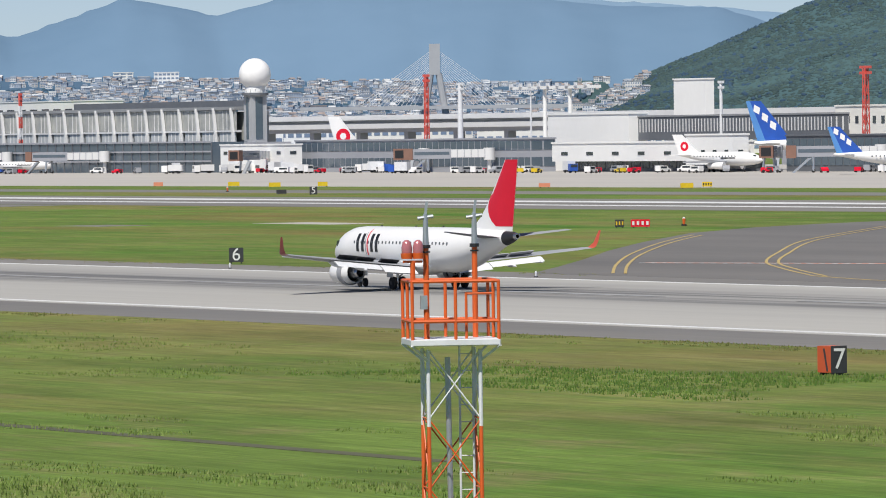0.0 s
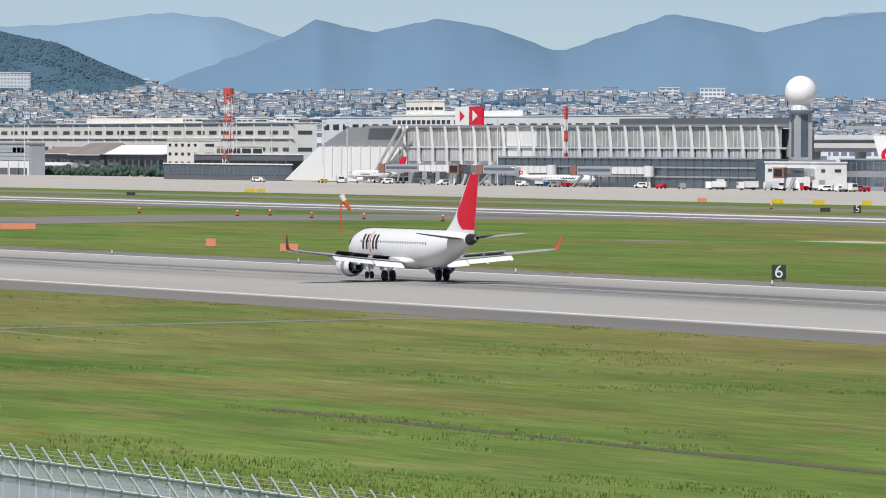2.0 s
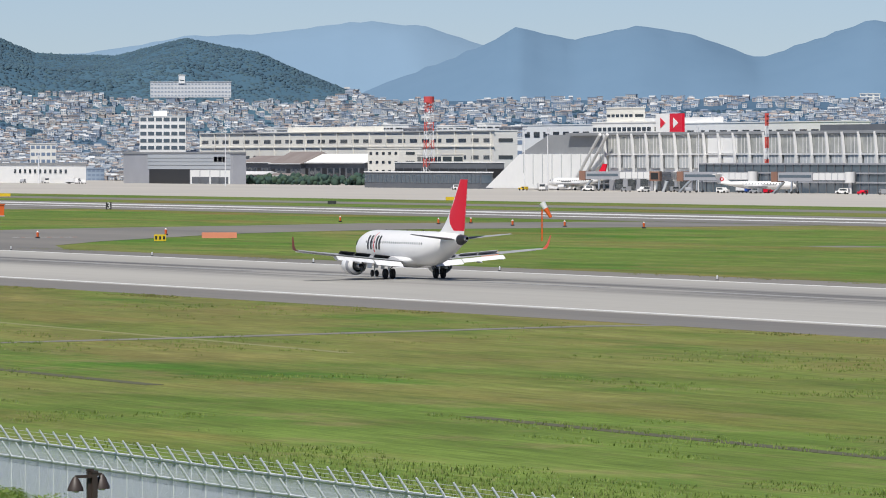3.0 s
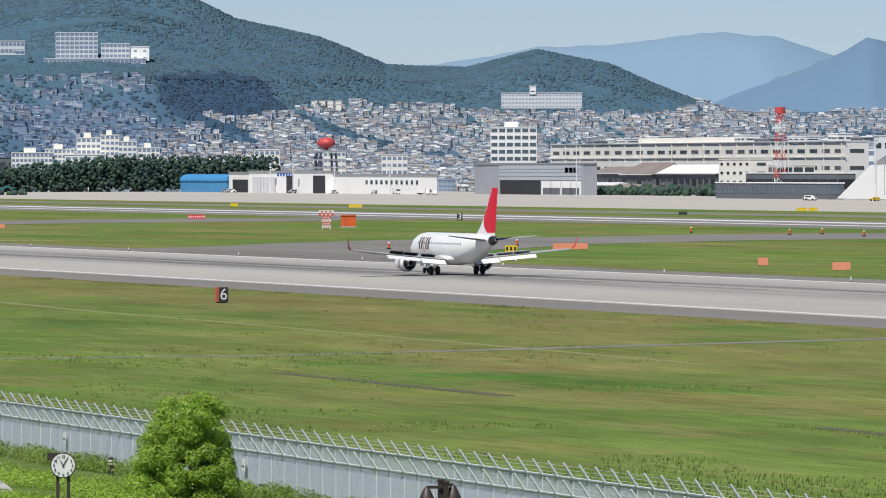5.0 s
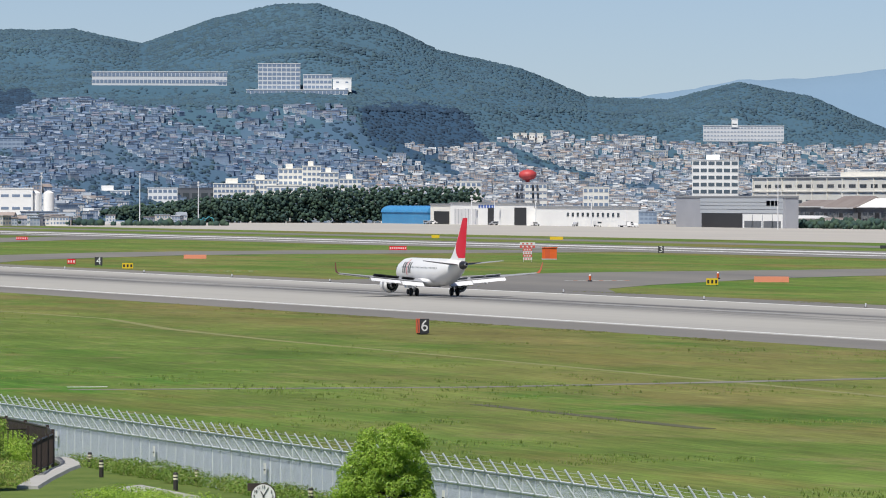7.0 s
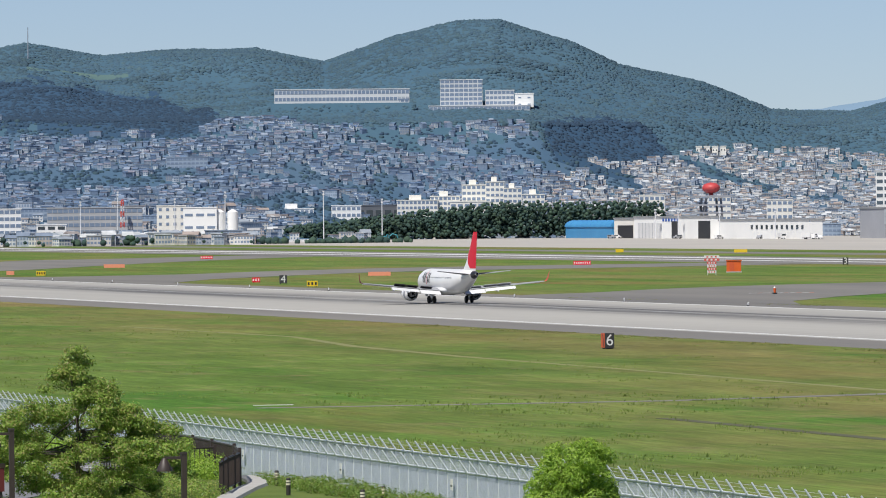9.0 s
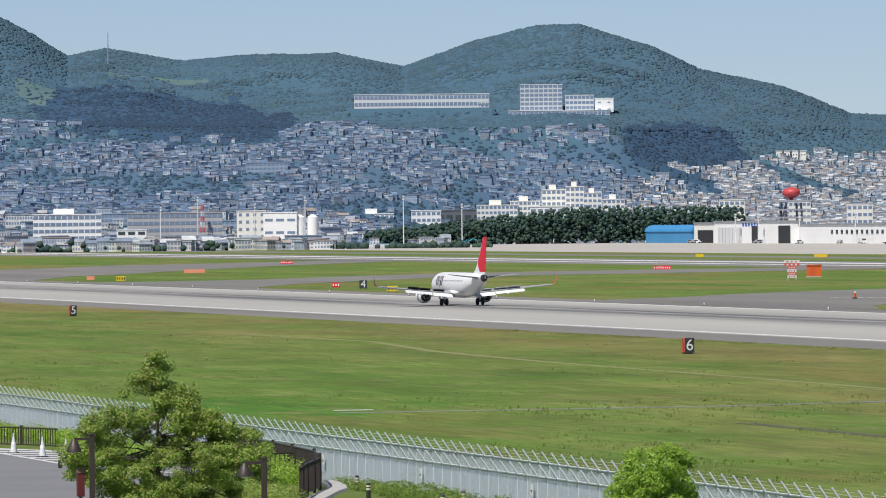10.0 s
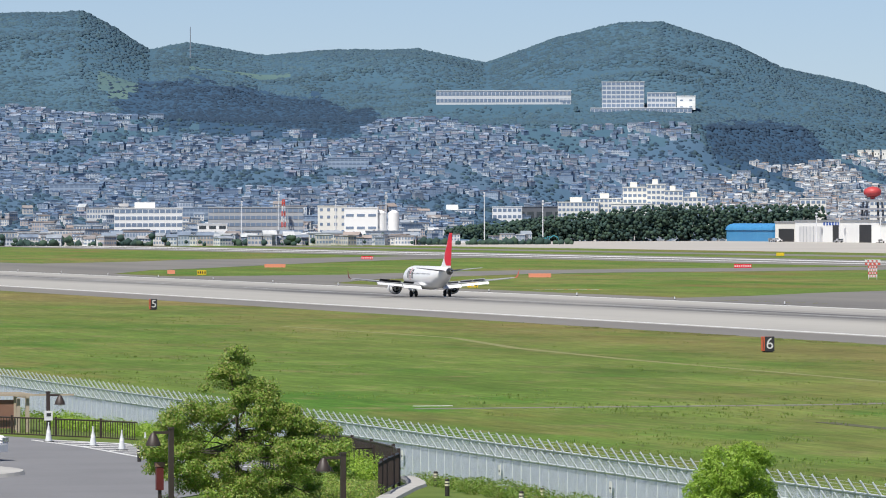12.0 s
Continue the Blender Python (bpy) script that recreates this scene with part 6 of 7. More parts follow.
for th, r in ((70.9, 3500), (71.3, 3650), (72.0, 3700), (72.6, 3520), (71.7, 3480), (73.4, 3480), (78.3, 3560), (79.2, 3600), (80.2, 3700), (77.9, 3800), (75.6, 3700)):
    x, y = -math.sin(radians(th)) * r, math.cos(radians(th)) * r
    z = hill_height(x, y)
    far_block("apartment_block", x, y, 18 + int(th * 7) % 12, 8, z - 3, z + 6, HILL_GREY, "grey apartment block on the hillside", 4, 10, win_h=0.45, glass=HOUSE_PANES)

# cable-stayed bridge
br = thing("cable_stayed_bridge", pose(-3393, 1700, 0, 0, 0, 63.4), "distant pale cable-stayed bridge with one pylon", "bridge")
for s in (-1, 1):
    part("pylon_leg", rod(B(), (s * 7, 0, 15), (s * 2.2, 0, 44), 2.0, 1.8, 8), CONCRETE_WALL, br, "pale concrete pylon leg")
part("pylon_head", box(B(), -3.0, 3.0, -1.6, 1.6, 43, 60.4), CONCRETE_WALL, br, "pale concrete pylon head")
part("deck", box(B(), -75, 75, -6, 6, 24, 26), CONCRETE_WALL, br, "pale deck")
for s in (-1, 1):
    for i in range(14):
        part("stay_cable", rod(B(), (s * 1.5, 0, 57 - i * 0.9), (s * (44 - i * 2.5), 0, 26), 0.13, n=4), WHITE_STEEL, br)

tw = thing("hill_antenna", pose(-4150, 790, 0), "slim lattice antenna on the ridge", "antenna")
part("shaft", rod(B(), (0, 0, 110), (0, 0, 131), 0.5, 0.25, 6), GALV, tw)


# digger working below the tree belt
TURQUOISE = mat("turquoise_machine_paint", (0.04, 0.30, 0.36), 0.5, other=(0.05, 0.24, 0.30), scale=0.5)
dg = thing("excavator", pose(-3340, 818, 0, 0, 0, 76), "turquoise excavator with its arm lowered", "excavator")
for y in (-1.1, 1.1):
    part("track", prism(B(), [(-2.2, 0.1), (2.2, 0.1), (2.5, 0.5), (2.2, 0.95), (-2.2, 0.95), (-2.5, 0.5)], 'y', y - 0.3, y + 0.3), BLACK, dg, "black track")
part("body", prism(B(), [(-2.4, 1.1), (1.4, 1.1), (1.4, 2.2), (-1.6, 2.4), (-2.4, 2.0)], 'y', -1.3, 1.3), TURQUOISE, dg, "turquoise body")
cab = part("cab", prism(B(), [(0.2, 1.2), (1.9, 1.2), (1.7, 2.9), (0.3, 3.0)], 'y', -1.3, -0.2), TURQUOISE, dg, "cab")
part("cab_window", prism(B(), [(0.5, 1.9), (1.6, 1.9), (1.5, 2.7), (0.55, 2.75)], 'y', -1.34, -0.16), GLASS_DARK, cab)
part("boom", rod(rod(B(), (1.2, 0.2, 1.6), (3.6, 0.2, 3.4), 0.28), (3.6, 0.2, 3.4), (5.6, 0.2, 2.6), 0.24), TURQUOISE, dg, "turquoise boom")
part("dipper", rod(B(), (5.6, 0.2, 2.7), (6.2, 0.2, 0.9), 0.2), TURQUOISE, dg, "turquoise dipper")
part("bucket", prism(B(), [(5.6, 0.2), (6.6, 0.2), (6.6, 1.0), (6.0, 1.1)], 'y', -0.3, 0.7), DARK_METAL, dg, "dark bucket")


# ---- signs and small things on the airfield ----
def lettering(name, text, size, material, parent, m, label=""):
    """Characters of the built-in font as a thin raised mesh, centred, in the local xz plane."""
    cu = bpy.data.curves.new(name, 'FONT')
    cu.body, cu.size, cu.extrude, cu.align_x, cu.align_y = text, size, 0.012, 'CENTER', 'CENTER'
    tmp = new("tmp", cu)
    me = bpy.data.meshes.new_from_object(tmp.evaluated_get(bpy.context.evaluated_depsgraph_get()))
    bpy.data.objects.remove(tmp)
    me.materials.clear()
    me.materials.append(material)
    o = new(name, me)
    o.parent = parent
    o.matrix_basis = m
    return tagged(o, label=label)


SIGN_BLACK = mat("black_sign_face", (0.03, 0.03, 0.033), 0.5, other=(0.045, 0.045, 0.05), scale=3)
SIGN_WHITE = mat("white_sign_paint", (0.78, 0.78, 0.76), 0.5, scale=3)
SIGN_RED = mat("orange_red_sign_side", (0.62, 0.10, 0.03), 0.5, other=(0.54, 0.09, 0.03), scale=2)


def distance_board(x, y, digit):
    root = thing("distance_board", pose(x, y, 0), "runway distance board, black face with white numeral", "sign", "runway distance boards")
    bm = box(B(), -1.35, 0, 0, 0.85, 0.12, 1.42)
    part("cabinet", bm, SIGN_RED, root, "orange-red cabinet")
    part("face", box(B(), 0.0, 0.03, -0.02, 0.87, 0.1, 1.44), SIGN_BLACK, root, "black face")
    lettering("numeral", digit, 1.45, SIGN_WHITE, root, pose(0.05, 0.43, 0.76, 90, 0, 90), "white numeral")
    for px in (-1.2, -0.15):
        part("foot", box(B(), px - 0.08, px + 0.08, 0.1, 0.75, 0, 0.13), DARK_METAL, root)
    part("side_slash", prism(B(), [(-0.45, 0.2), (-0.3, 0.2), (-0.62, 1.3), (-0.77, 1.3)], 'y', -0.02, 0.01), SIGN_BLACK, root, "dark slanting mark")
    return root


for x, d in ((-289.5, "7"), (-596.6, "6"), (-903.6, "5")):
    distance_board(x, 166.5, d)


def flat_board(x, y, w, h, digit, face, ink, label, rz=72, z=0.15):
    root = thing("airfield_sign", pose(x, y, 0, 0, 0, rz), label, "sign")
    part("panel", box(B(), -w / 2, w / 2, -0.12, 0.12, z, z + h), face, root, "sign panel")
    if digit:
        lettering("numeral", digit, h * 1.25, ink, root, pose(0, -0.14, z + h / 2, 90, 0, 0), "numeral")
    elif ink:
        n = max(3, int(w / 0.5))
        for i in range(n):
            part("bar", box(B(), -w / 2 + w * (i + 0.25) / n, -w / 2 + w * (i + 0.75) / n, -0.15, -0.12, z + h * 0.25, z + h * 0.75), ink, root, "plain lettering bar")
    for s in (-0.35, 0.35):
        part("foot", rod(B(), (w * s, 0, 0), (w * s, 0, z + 0.02), 0.06, n=6), DARK_METAL, root)
    return root


flat_board(-581, 270, 1.35, 1.35, "6", SIGN_BLACK, SIGN_WHITE, "black board with white numeral six beside the runway", 66)
flat_board(-1197, 573, 1.5, 1.5, "5", SIGN_BLACK, SIGN_WHITE, "black board with white numeral five by the second runway", 66)
flat_board(-1214, 278, 1.4, 1.5, "4", SIGN_BLACK, SIGN_WHITE, "black board with white numeral four", 77)
flat_board(-1496, 475, 1.3, 1.6, "3", SIGN_BLACK, SIGN_WHITE, "black board with white numeral three", 73)
flat_board(-1220, 577, 2.0, 0.8, "", SIGN_BLACK, None, "small black board turned away", 66)
flat_board(-1639, 580, 2.2, 0.8, "", SIGN_BLACK, None, "small black board turned away", 68)
for x, y, w in ((-930, 303, 1.7), (-1448, 278, 2.0), (-1159, 270.6, 1.9), (-2078, 585, 2.5), (-1382, 652, 2.6), (-1376, 661, 2.2), (-1192, 653, 2.6), (-1209, 667, 2.0), (-1756, 656, 2.8), (-1758, 660, 2.4), (-1421, 660, 2.6), (-1995, 600, 4.0)):
    flat_board(x, y, w, 0.95, "", YELLOW, BLACK if w < 2.1 else None, "yellow taxiway sign with black lettering bars", 70)
for x, y, w, h in ((-960, 322, 5.2, 0.85), (-790, 290, 1.2, 0.95), (-1654, 336, 5.2, 0.85), (-1349, 329, 4.6, 0.8), (-751, 285.5, 2.1, 0.9), (-1473, 276, 1.7, 0.85), (-1452, 655, 2.2, 0.9), (-1261, 657, 2.4, 0.8)):
    flat_board(x, y, w, h, "", SIGN_ORANGE, None, "faded orange marker panel standing in the grass", 72)
for x, y, w in ((-733, 395, 2.3), (-1582, 436, 4.2), (-1970, 428, 3.6), (-1241, 279, 1.5)):
    s = flat_board(x, y, w, 0.9, "", RED_PAINT, SIGN_WHITE, "red runway holding sign with white lettering bars", 66)
flat_board(-735, 393.2, 1.1, 0.9, "", SIGN_BLACK, YELLOW, "black taxiway location sign with yellow bars", 66)
# stacked chequered board
wb = thing("marker_board", pose(-1290, 382, 0, 0, 0, 73), "stacked red and white marker board", "sign")
for k, (z, m) in enumerate(((0.4, WHITE_STEEL), (1.0, RED_ORANGE), (1.6, WHITE_STEEL), (2.2, RED_ORANGE), (2.8, RED_ORANGE), (3.4, WHITE_STEEL))):
    w = 1.5 if k in (4, 5) else 0.9
    part("board", box(B(), -w, w, -0.1, 0.1, z, z + 0.5), m, wb, "painted board")
    for i in range(3):
        part("mark", box(B(), -w * 0.7 + i * w * 0.55, -w * 0.45 + i * w * 0.55, -0.13, -0.1, z + 0.1, z + 0.4), WHITE_STEEL if m is RED_ORANGE else RED_ORANGE, wb)
for s in (-0.8, 0.8):
    part("post", rod(B(), (s, 0.1, 0), (s, 0.1, 3.9), 0.07, n=6), WHITE_STEEL, wb)
ob_ = thing("equipment_shelter", pose(-1345, 403, 0, 0, 0, 73), "orange equipment shelter in the grass", "shelter")
part("body", box(B(), -1.5, 1.5, 0, 2.2, 0.2, 2.4), ORANGE, ob_, "orange cabinet")
part("roof", box(B(), -1.65, 1.65, -0.15, 2.35, 2.4, 2.55), ORANGE, ob_)
part("door", box(B(), -0.9, 0.1, -0.05, 0.0, 0.3, 2.1), SIGN_RED, ob_, "orange door")
part("plinth", box(B(), -1.6, 1.6, -0.1, 2.3, 0, 0.2), CONCRETE_WALL, ob_)


def windsock():
    root = thing("windsock", pose(-918, 357, 0), "orange and white windsock on an orange mast", "windsock")
    for i in range(5):
        part("mast_section", rod(rod(rod(B(), (0.25, 0, i * 0.9), (0.2, 0, i * 0.9 + 0.9), 0.05, n=5), (-0.25, 0, i * 0.9), (-0.2, 0, i * 0.9 + 0.9), 0.05, n=5), (-0.25, 0, i * 0.9), (0.2, 0, i * 0.9 + 0.9), 0.035, n=5), ORANGE, root, "orange mast section")
    part("swivel", rod(B(), (0, 0, 4.4), (0, 0, 5.6), 0.06, n=6), ORANGE, root)
    p, d = Vector((0, 0, 5.5)), Vector((0.35, 0.42, -0.84))
    for i in range(5):
        a, b = p + d * i * 0.5, p + d * (i + 1) * 0.5
        part("sock_band", rod(B(), a, b, 0.5 - 0.055 * i, 0.5 - 0.055 * (i + 1), 12), WHITE_STEEL if i < 2 else ORANGE, root, "cloth band", True)
    return root


windsock()


def edge_light(x, y, m, label, s=1.0):
    root = thing("edge_light", pose(x, y, 0), label, "light", "runway lights")
    part("base", rod(B(), (0, 0, 0), (0, 0, 0.1 * s), 0.16 * s, n=10), DARK_METAL, root)
    part("body", rod(B(), (0, 0, 0.08 * s), (0, 0, 0.42 * s), 0.07 * s, 0.1 * s, 10), m, root, "lamp body")
    part("cap", rod(B(), (0, 0, 0.42 * s), (0, 0, 0.52 * s), 0.1 * s, 0.03, 10), WHITE_STEEL, root, "lamp glass")
    return root


el = edge_light(-260, 259.6, WHITE_STEEL, "white runway edge light on a short stem")
for i in range(24):
    copy_thing(el, pose(-320 - i * 60, 259.6, 0))
ol = edge_light(-1152, 428, ORANGE, "orange obstruction marker beside the taxiway", 2.2)
for x, y in ((-1162, 438), (-1071, 435), (-1202, 427), (-1100, 432), (-1120, 430), (-742, 406), (-1295, 600), (-1010, 330), (-980, 300)):
    copy_thing(ol, pose(x, y, 0))
for x0, y0, w in ((-993, 300, 10), (-1128, 274, 12)):
    bm = B()
    for i in range(int(w / 2)):
        box(bm, x0 + 0.5 * i - 0.3, x0 + 0.5 * i + 0.3, y0 + 1.9 * i, y0 + 1.9 * i + 1.2, 0.03, 0.05)
    tagged(part("taxi_marking", bm, LINE_WHITE), "pale red and white stop bar across the taxiway", "taxiway marking", kind="structure")
    bm = B()
    for i in range(int(w / 2)):
        box(bm, x0 + 0.5 * i - 0.3, x0 + 0.5 * i + 0.3, y0 + 1.9 * i + 1.2, y0 + 1.9 * i + 1.9, 0.03, 0.05)
    tagged(part("taxi_marking", bm, SIGN_ORANGE), "pale red and white stop bar across the taxiway", "taxiway marking", kind="structure")


# red and white stop line across the first taxiway
for which, material in ((0, LINE_WHITE), (1, SIGN_ORANGE)):
    bm = B()
    for i in range(which, 40, 2):
        xa, ya = -542.3 + 25.80 * i / 40, 292.6 + 10.10 * i / 40
        xb, yb = xa + 25.80 / 40 * 0.95, ya + 10.10 / 40 * 0.95
        box(bm, min(xa, xb), max(xa, xb), min(ya, yb) - 0.5, max(ya, yb) + 0.5, 0.035, 0.055)
    tagged(part("taxi_marking", bm, material), "red and white dashed stop line across the taxiway", "taxiway marking", kind="structure")


def ribbon(name, pts, w, z, material, label):
    """A painted line along a smooth open curve."""
    bm = B()
    prev = None
    P = [Vector((*p, 0)) for p in pts]
    dense = []
    for i in range(len(P) - 1):
        a, b = P[max(0, i - 1)], P[min(len(P) - 1, i + 2)]
        for k in range(8):
            t = k / 8
            m0, m1 = (P[i + 1] - a) / 2, (b - P[i]) / 2
            dense.append(P[i] * (2 * t ** 3 - 3 * t * t + 1) + m0 * (t ** 3 - 2 * t * t + t) + P[i + 1] * (-2 * t ** 3 + 3 * t * t) + m1 * (t ** 3 - t * t))
    dense.append(P[-1])
    for i, p in enumerate(dense):
        d = (dense[min(i + 1, len(dense) - 1)] - dense[max(i - 1, 0)]).normalized()
        nrm = Vector((-d.y, d.x, 0)) * w / 2
        row = [bm.verts.new((*(p + nrm).xy, z)), bm.verts.new((*(p - nrm).xy, z)), bm.verts.new((*(p - nrm).xy, z - 0.02)), bm.verts.new((*(p + nrm).xy, z - 0.02))]
        if prev:
            for k in range(4):
                bm.faces.new((prev[k], prev[(k + 1) % 4], row[(k + 1) % 4], row[k]))
        prev = row
    return tagged(part(name, bm, material), label, "taxiway marking", kind="structure")


for off in (0, 2.2):
    ribbon("taxi_line", [(-506 + off, 270), (-539 + off, 288), (-581 + off, 312), (-634 + off, 344), (-676 + off, 371)], 0.27, 0.055, LINE_YELLOW, "yellow curved taxiway edge line")
    ribbon("taxi_line", [(-481 + off, 275), (-507 + off, 287), (-533 + off, 300), (-570 + off, 322), (-634 + off, 362), (-708 + off, 415)], 0.27, 0.058, LINE_YELLOW, "yellow curved taxiway edge line")
ribbon("taxi_line", [(-481, 275), (-462, 270), (-440, 268.5), (-400, 268), (-330, 267.8)], 0.27, 0.056, LINE_YELLOW, "yellow curved taxiway edge line")
slab("pale_strip", -836, -812, 391, 399, 0.03, APRON, "pale concrete strip in the grass", "pavement", 0.1)
slab("pale_patch", -850, -836, 368, 376, 0.03, ASPHALT, "grey patch in the grass", "pavement", 0.1)
slab("pale_strip", -543, -539.5, 262.6, 265, 0.05, LINE_WHITE, "small white slab beside the runway", "pavement", 0.06)
slab("pale_strip", -433.6, -433.1, 97.2, 99.8, 0.03, LINE_WHITE, "short white slab in the grass", "pavement", 0.06)
outline("worn_track", [(-760, 154.6), (-760, 155.4), (-680, 157.2), (-625, 150.6), (-573, 147.6), (-518, 146.4), (-458, 145.0), (-400, 143.2), (-400, 142.2), (-458, 144.1), (-518, 145.6), (-573, 146.6), (-625, 149.4), (-680, 156.2)], 0.012, DRY_TRACK, "faint dry wheel track through the grass", "track", 0.05)
for i in range(26):
    slab("barrier", -3073 - i * 9.5, -3069 - i * 9.5, 635 + i * 5.4, 637 + i * 5.4, 1.1, WHITE_STEEL, "white concrete barrier", "barrier", 1.1)

# tufts of taller grass
def tufts(name, areas, label, seed, hmin, hmax, material):
    g = np.random.default_rng(seed)
    V, F = [], []
    for count, x0, x1, y0, y1, sc in areas:
        for _ in range(count):
            cx, cy = g.uniform(x0, x1), g.uniform(y0, y1)
            if noise.noise((cx * 0.05, cy * 0.05, seed)) < -0.05:
                continue
            for b in range(7):
                a, h = g.uniform(0, 6.28), g.uniform(hmin, hmax) * sc
                bx, by = cx + g.normal(0, 0.22), cy + g.normal(0, 0.22)
                w = 0.05 + 0.05 * h
                dx, dy = math.cos(a) * w, math.sin(a) * w
                lx, ly = g.normal(0, 0.12 * h), g.normal(0, 0.12 * h)
                k = len(V)
                V += [(bx - dx, by - dy, 0), (bx + dx, by + dy, 0), (bx + lx, by + ly, h)]
                F.append((k, k + 1, k + 2))
    return tagged(pydata(name, V, F, [material]), label, "grass", kind="stuff")


TALL = palette("tall_grass_blades", [(0.24, 0.39, 0.08), (0.29, 0.42, 0.09), (0.21, 0.35, 0.07), (0.33, 0.41, 0.12)], 0.8, dirt=0.2, through_light=0.6)
DRYBLADE = palette("dry_grass_blades", [(0.34, 0.32, 0.12), (0.28, 0.31, 0.10), (0.37, 0.32, 0.13), (0.23, 0.30, 0.08)], 0.8, dirt=0.2, through_light=0.5)
tufts("tall_grass", [(1300, -312, -266, 147, 168, 0.26)], "lush tall grass patch", 3, 0.35, 0.8, TALL)
tufts("verge_grass", [(1500, -760, -260, 183, 187, 0.24), (500, -1000, -500, 264, 268, 0.3)], "ragged dry grass along the runway verge", 4, 0.2, 0.55, DRYBLADE)


BLADES = palette("field_blades", [(0.20, 0.29, 0.055), (0.23, 0.31, 0.07), (0.18, 0.26, 0.05), (0.25, 0.29, 0.09)], 0.8, dirt=0.2, through_light=0.2)


def sward(seed, count):
    """Short uneven blades standing all over the near field, in the colours of the ground below them."""
    g = np.random.default_rng(seed)
    th = np.radians(g.uniform(59.0, 81.5, count * 8))
    r = 1 / g.uniform(1 / 900, 1 / 170, count * 8)
    x, y = -np.sin(th) * r, np.cos(th) * r
    thick = np.array([noise.noise((a * 0.02, b * 0.05, 3)) + 0.7 * noise.noise((a * 0.08, b * 0.2, 9)) for a, b in zip(x, y)])
    ok = (y > 82) & (y < 186.5) & (thick > 0.22)
    x, y, thick = x[ok][:count], y[ok][:count], thick[ok][:count]
    n, per = len(x), 5
    x, y, thick = np.repeat(x, per), np.repeat(y, per), np.repeat(thick, per)
    m = n * per
    x, y = x + g.normal(0, 0.22, m), y + g.normal(0, 0.16, m)
    h = g.uniform(0.03, 0.11, m) * (1.0 + np.clip(thick, 0, 1) * 1.6)
    a, w = g.uniform(0.6, 2.5, m), 0.018 + 0.10 * h
    V = np.stack([np.stack([x - np.cos(a) * w, y - np.sin(a) * w, 0 * x], 1), np.stack([x + np.cos(a) * w, y + np.sin(a) * w, 0 * x], 1), np.stack([x + g.normal(0, 0.3, m) * h, y + g.normal(0, 0.3, m) * h, h], 1)], 1).reshape(-1, 3)
    return tagged(pydata("field_grass", V.tolist(), np.arange(3 * m).reshape(-1, 3).tolist(), [BLADES]), "short uneven grass blades standing over the field", "grass", kind="stuff")


sward(77, 7000)


# ---- perimeter fence and road ----
slab("perimeter_road", -900, 200, 72.5, 80.5, 0.02, PERIM, "pale blue-grey perimeter road inside the fence", "road", 0.1)


def wire_material():
    """Galvanised wire netting: wires seen as a veil with gaps."""
    m = bpy.data.materials.new("wire_netting")
    m.use_nodes = True
    n, l = m.node_tree.nodes, m.node_tree.links
    bsdf = n["Principled BSDF"]
    bsdf.inputs["Base Color"].default_value = (0.52, 0.57, 0.65, 1)
    bsdf.inputs["Roughness"].default_value = 0.5
    tr = n.new("ShaderNodeBsdfTransparent")
    mix = n.new("ShaderNodeMixShader")
    tc = n.new("ShaderNodeTexCoord")
    facs = []
    for turn in (45, -45):
        mp = n.new("ShaderNodeMapping")
        mp.inputs["Rotation"].default_value = (0, radians(turn), 0)
        l.new(tc.outputs["Object"], mp.inputs[0])
        w = n.new("ShaderNodeTexWave")
        w.bands_direction = 'X'
        w.inputs["Scale"].default_value = 5.5
        l.new(mp.outputs[0], w.inputs[0])
        r = n.new("ShaderNodeMapRange")
        r.inputs[1].default_value, r.inputs[2].default_value = 0.78, 0.9
        l.new(w.outputs["Fac"], r.inputs[0])
        facs.append(r.outputs[0])
    mx = n.new("ShaderNodeMath")
    mx.operation = 'MAXIMUM'
    l.new(facs[0], mx.inputs[0])
    l.new(facs[1], mx.inputs[1])
    l.new(mx.outputs[0], mix.inputs[0])
    l.new(tr.outputs[0], mix.inputs[1])
    l.new(bsdf.outputs[0], mix.inputs[2])
    l.new(mix.outputs[0], n["Material Output"].inputs[0])
    return m


NETTING = wire_material()
FENCE_STEEL = mat("pale_galvanised_steel", (0.70, 0.73, 0.74), 0.5, 0.1, other=(0.56, 0.60, 0.62), scale=3, fine=25)


def fence(y, x0, x1, label):
    root = thing("perimeter_fence", pose(0, y, 0), label, "fence", "perimeter fences")
    H = 2.1
    bm = rod(B(), (0, 0, 0), (0, 0, H), 0.020, n=7)
    rod(bm, (0, 0, H), (0, -0.34, H + 0.52), 0.048, 0.036, 7)
    post = part("post", bm, FENCE_STEEL, root, "pale steel post with a cranked arm", at=pose(x0, 0, 0))
    net = part("netting", box(B(), 0.002, 1.598, -0.006, 0.006, 0.06, H - 0.04), NETTING, root, "galvanised wire netting", at=pose(x0, 0, 0))
    rail = part("top_rail", rod(B(), (0, 0, H), (1.6, 0, H), 0.045, n=8), FENCE_STEEL, root, "pale top rail", at=pose(x0, 0, 0))
    n = int((x1 - x0) / 1.6)
    for i in range(1, n):
        g = pose(x0 + 1.6 * i, 0, 0)
        again(post, root, g)
        again(net, root, g)
        again(rail, root, g)
    for k, (dy, dz) in enumerate(((-0.10, 0.14), (-0.20, 0.28), (-0.30, 0.42))):
        part("barbed_wire", rod(B(), (x0, dy, H + dz), (x1, dy, H + dz), 0.007, n=4), FENCE_STEEL, root, "thin barbed wire")
    for z in (0.9, 1.55):
        part("tension_wire", rod(B(), (x0, 0.02, z), (x1, 0.02, z), 0.008, n=4), FENCE_STEEL, root)
    return root


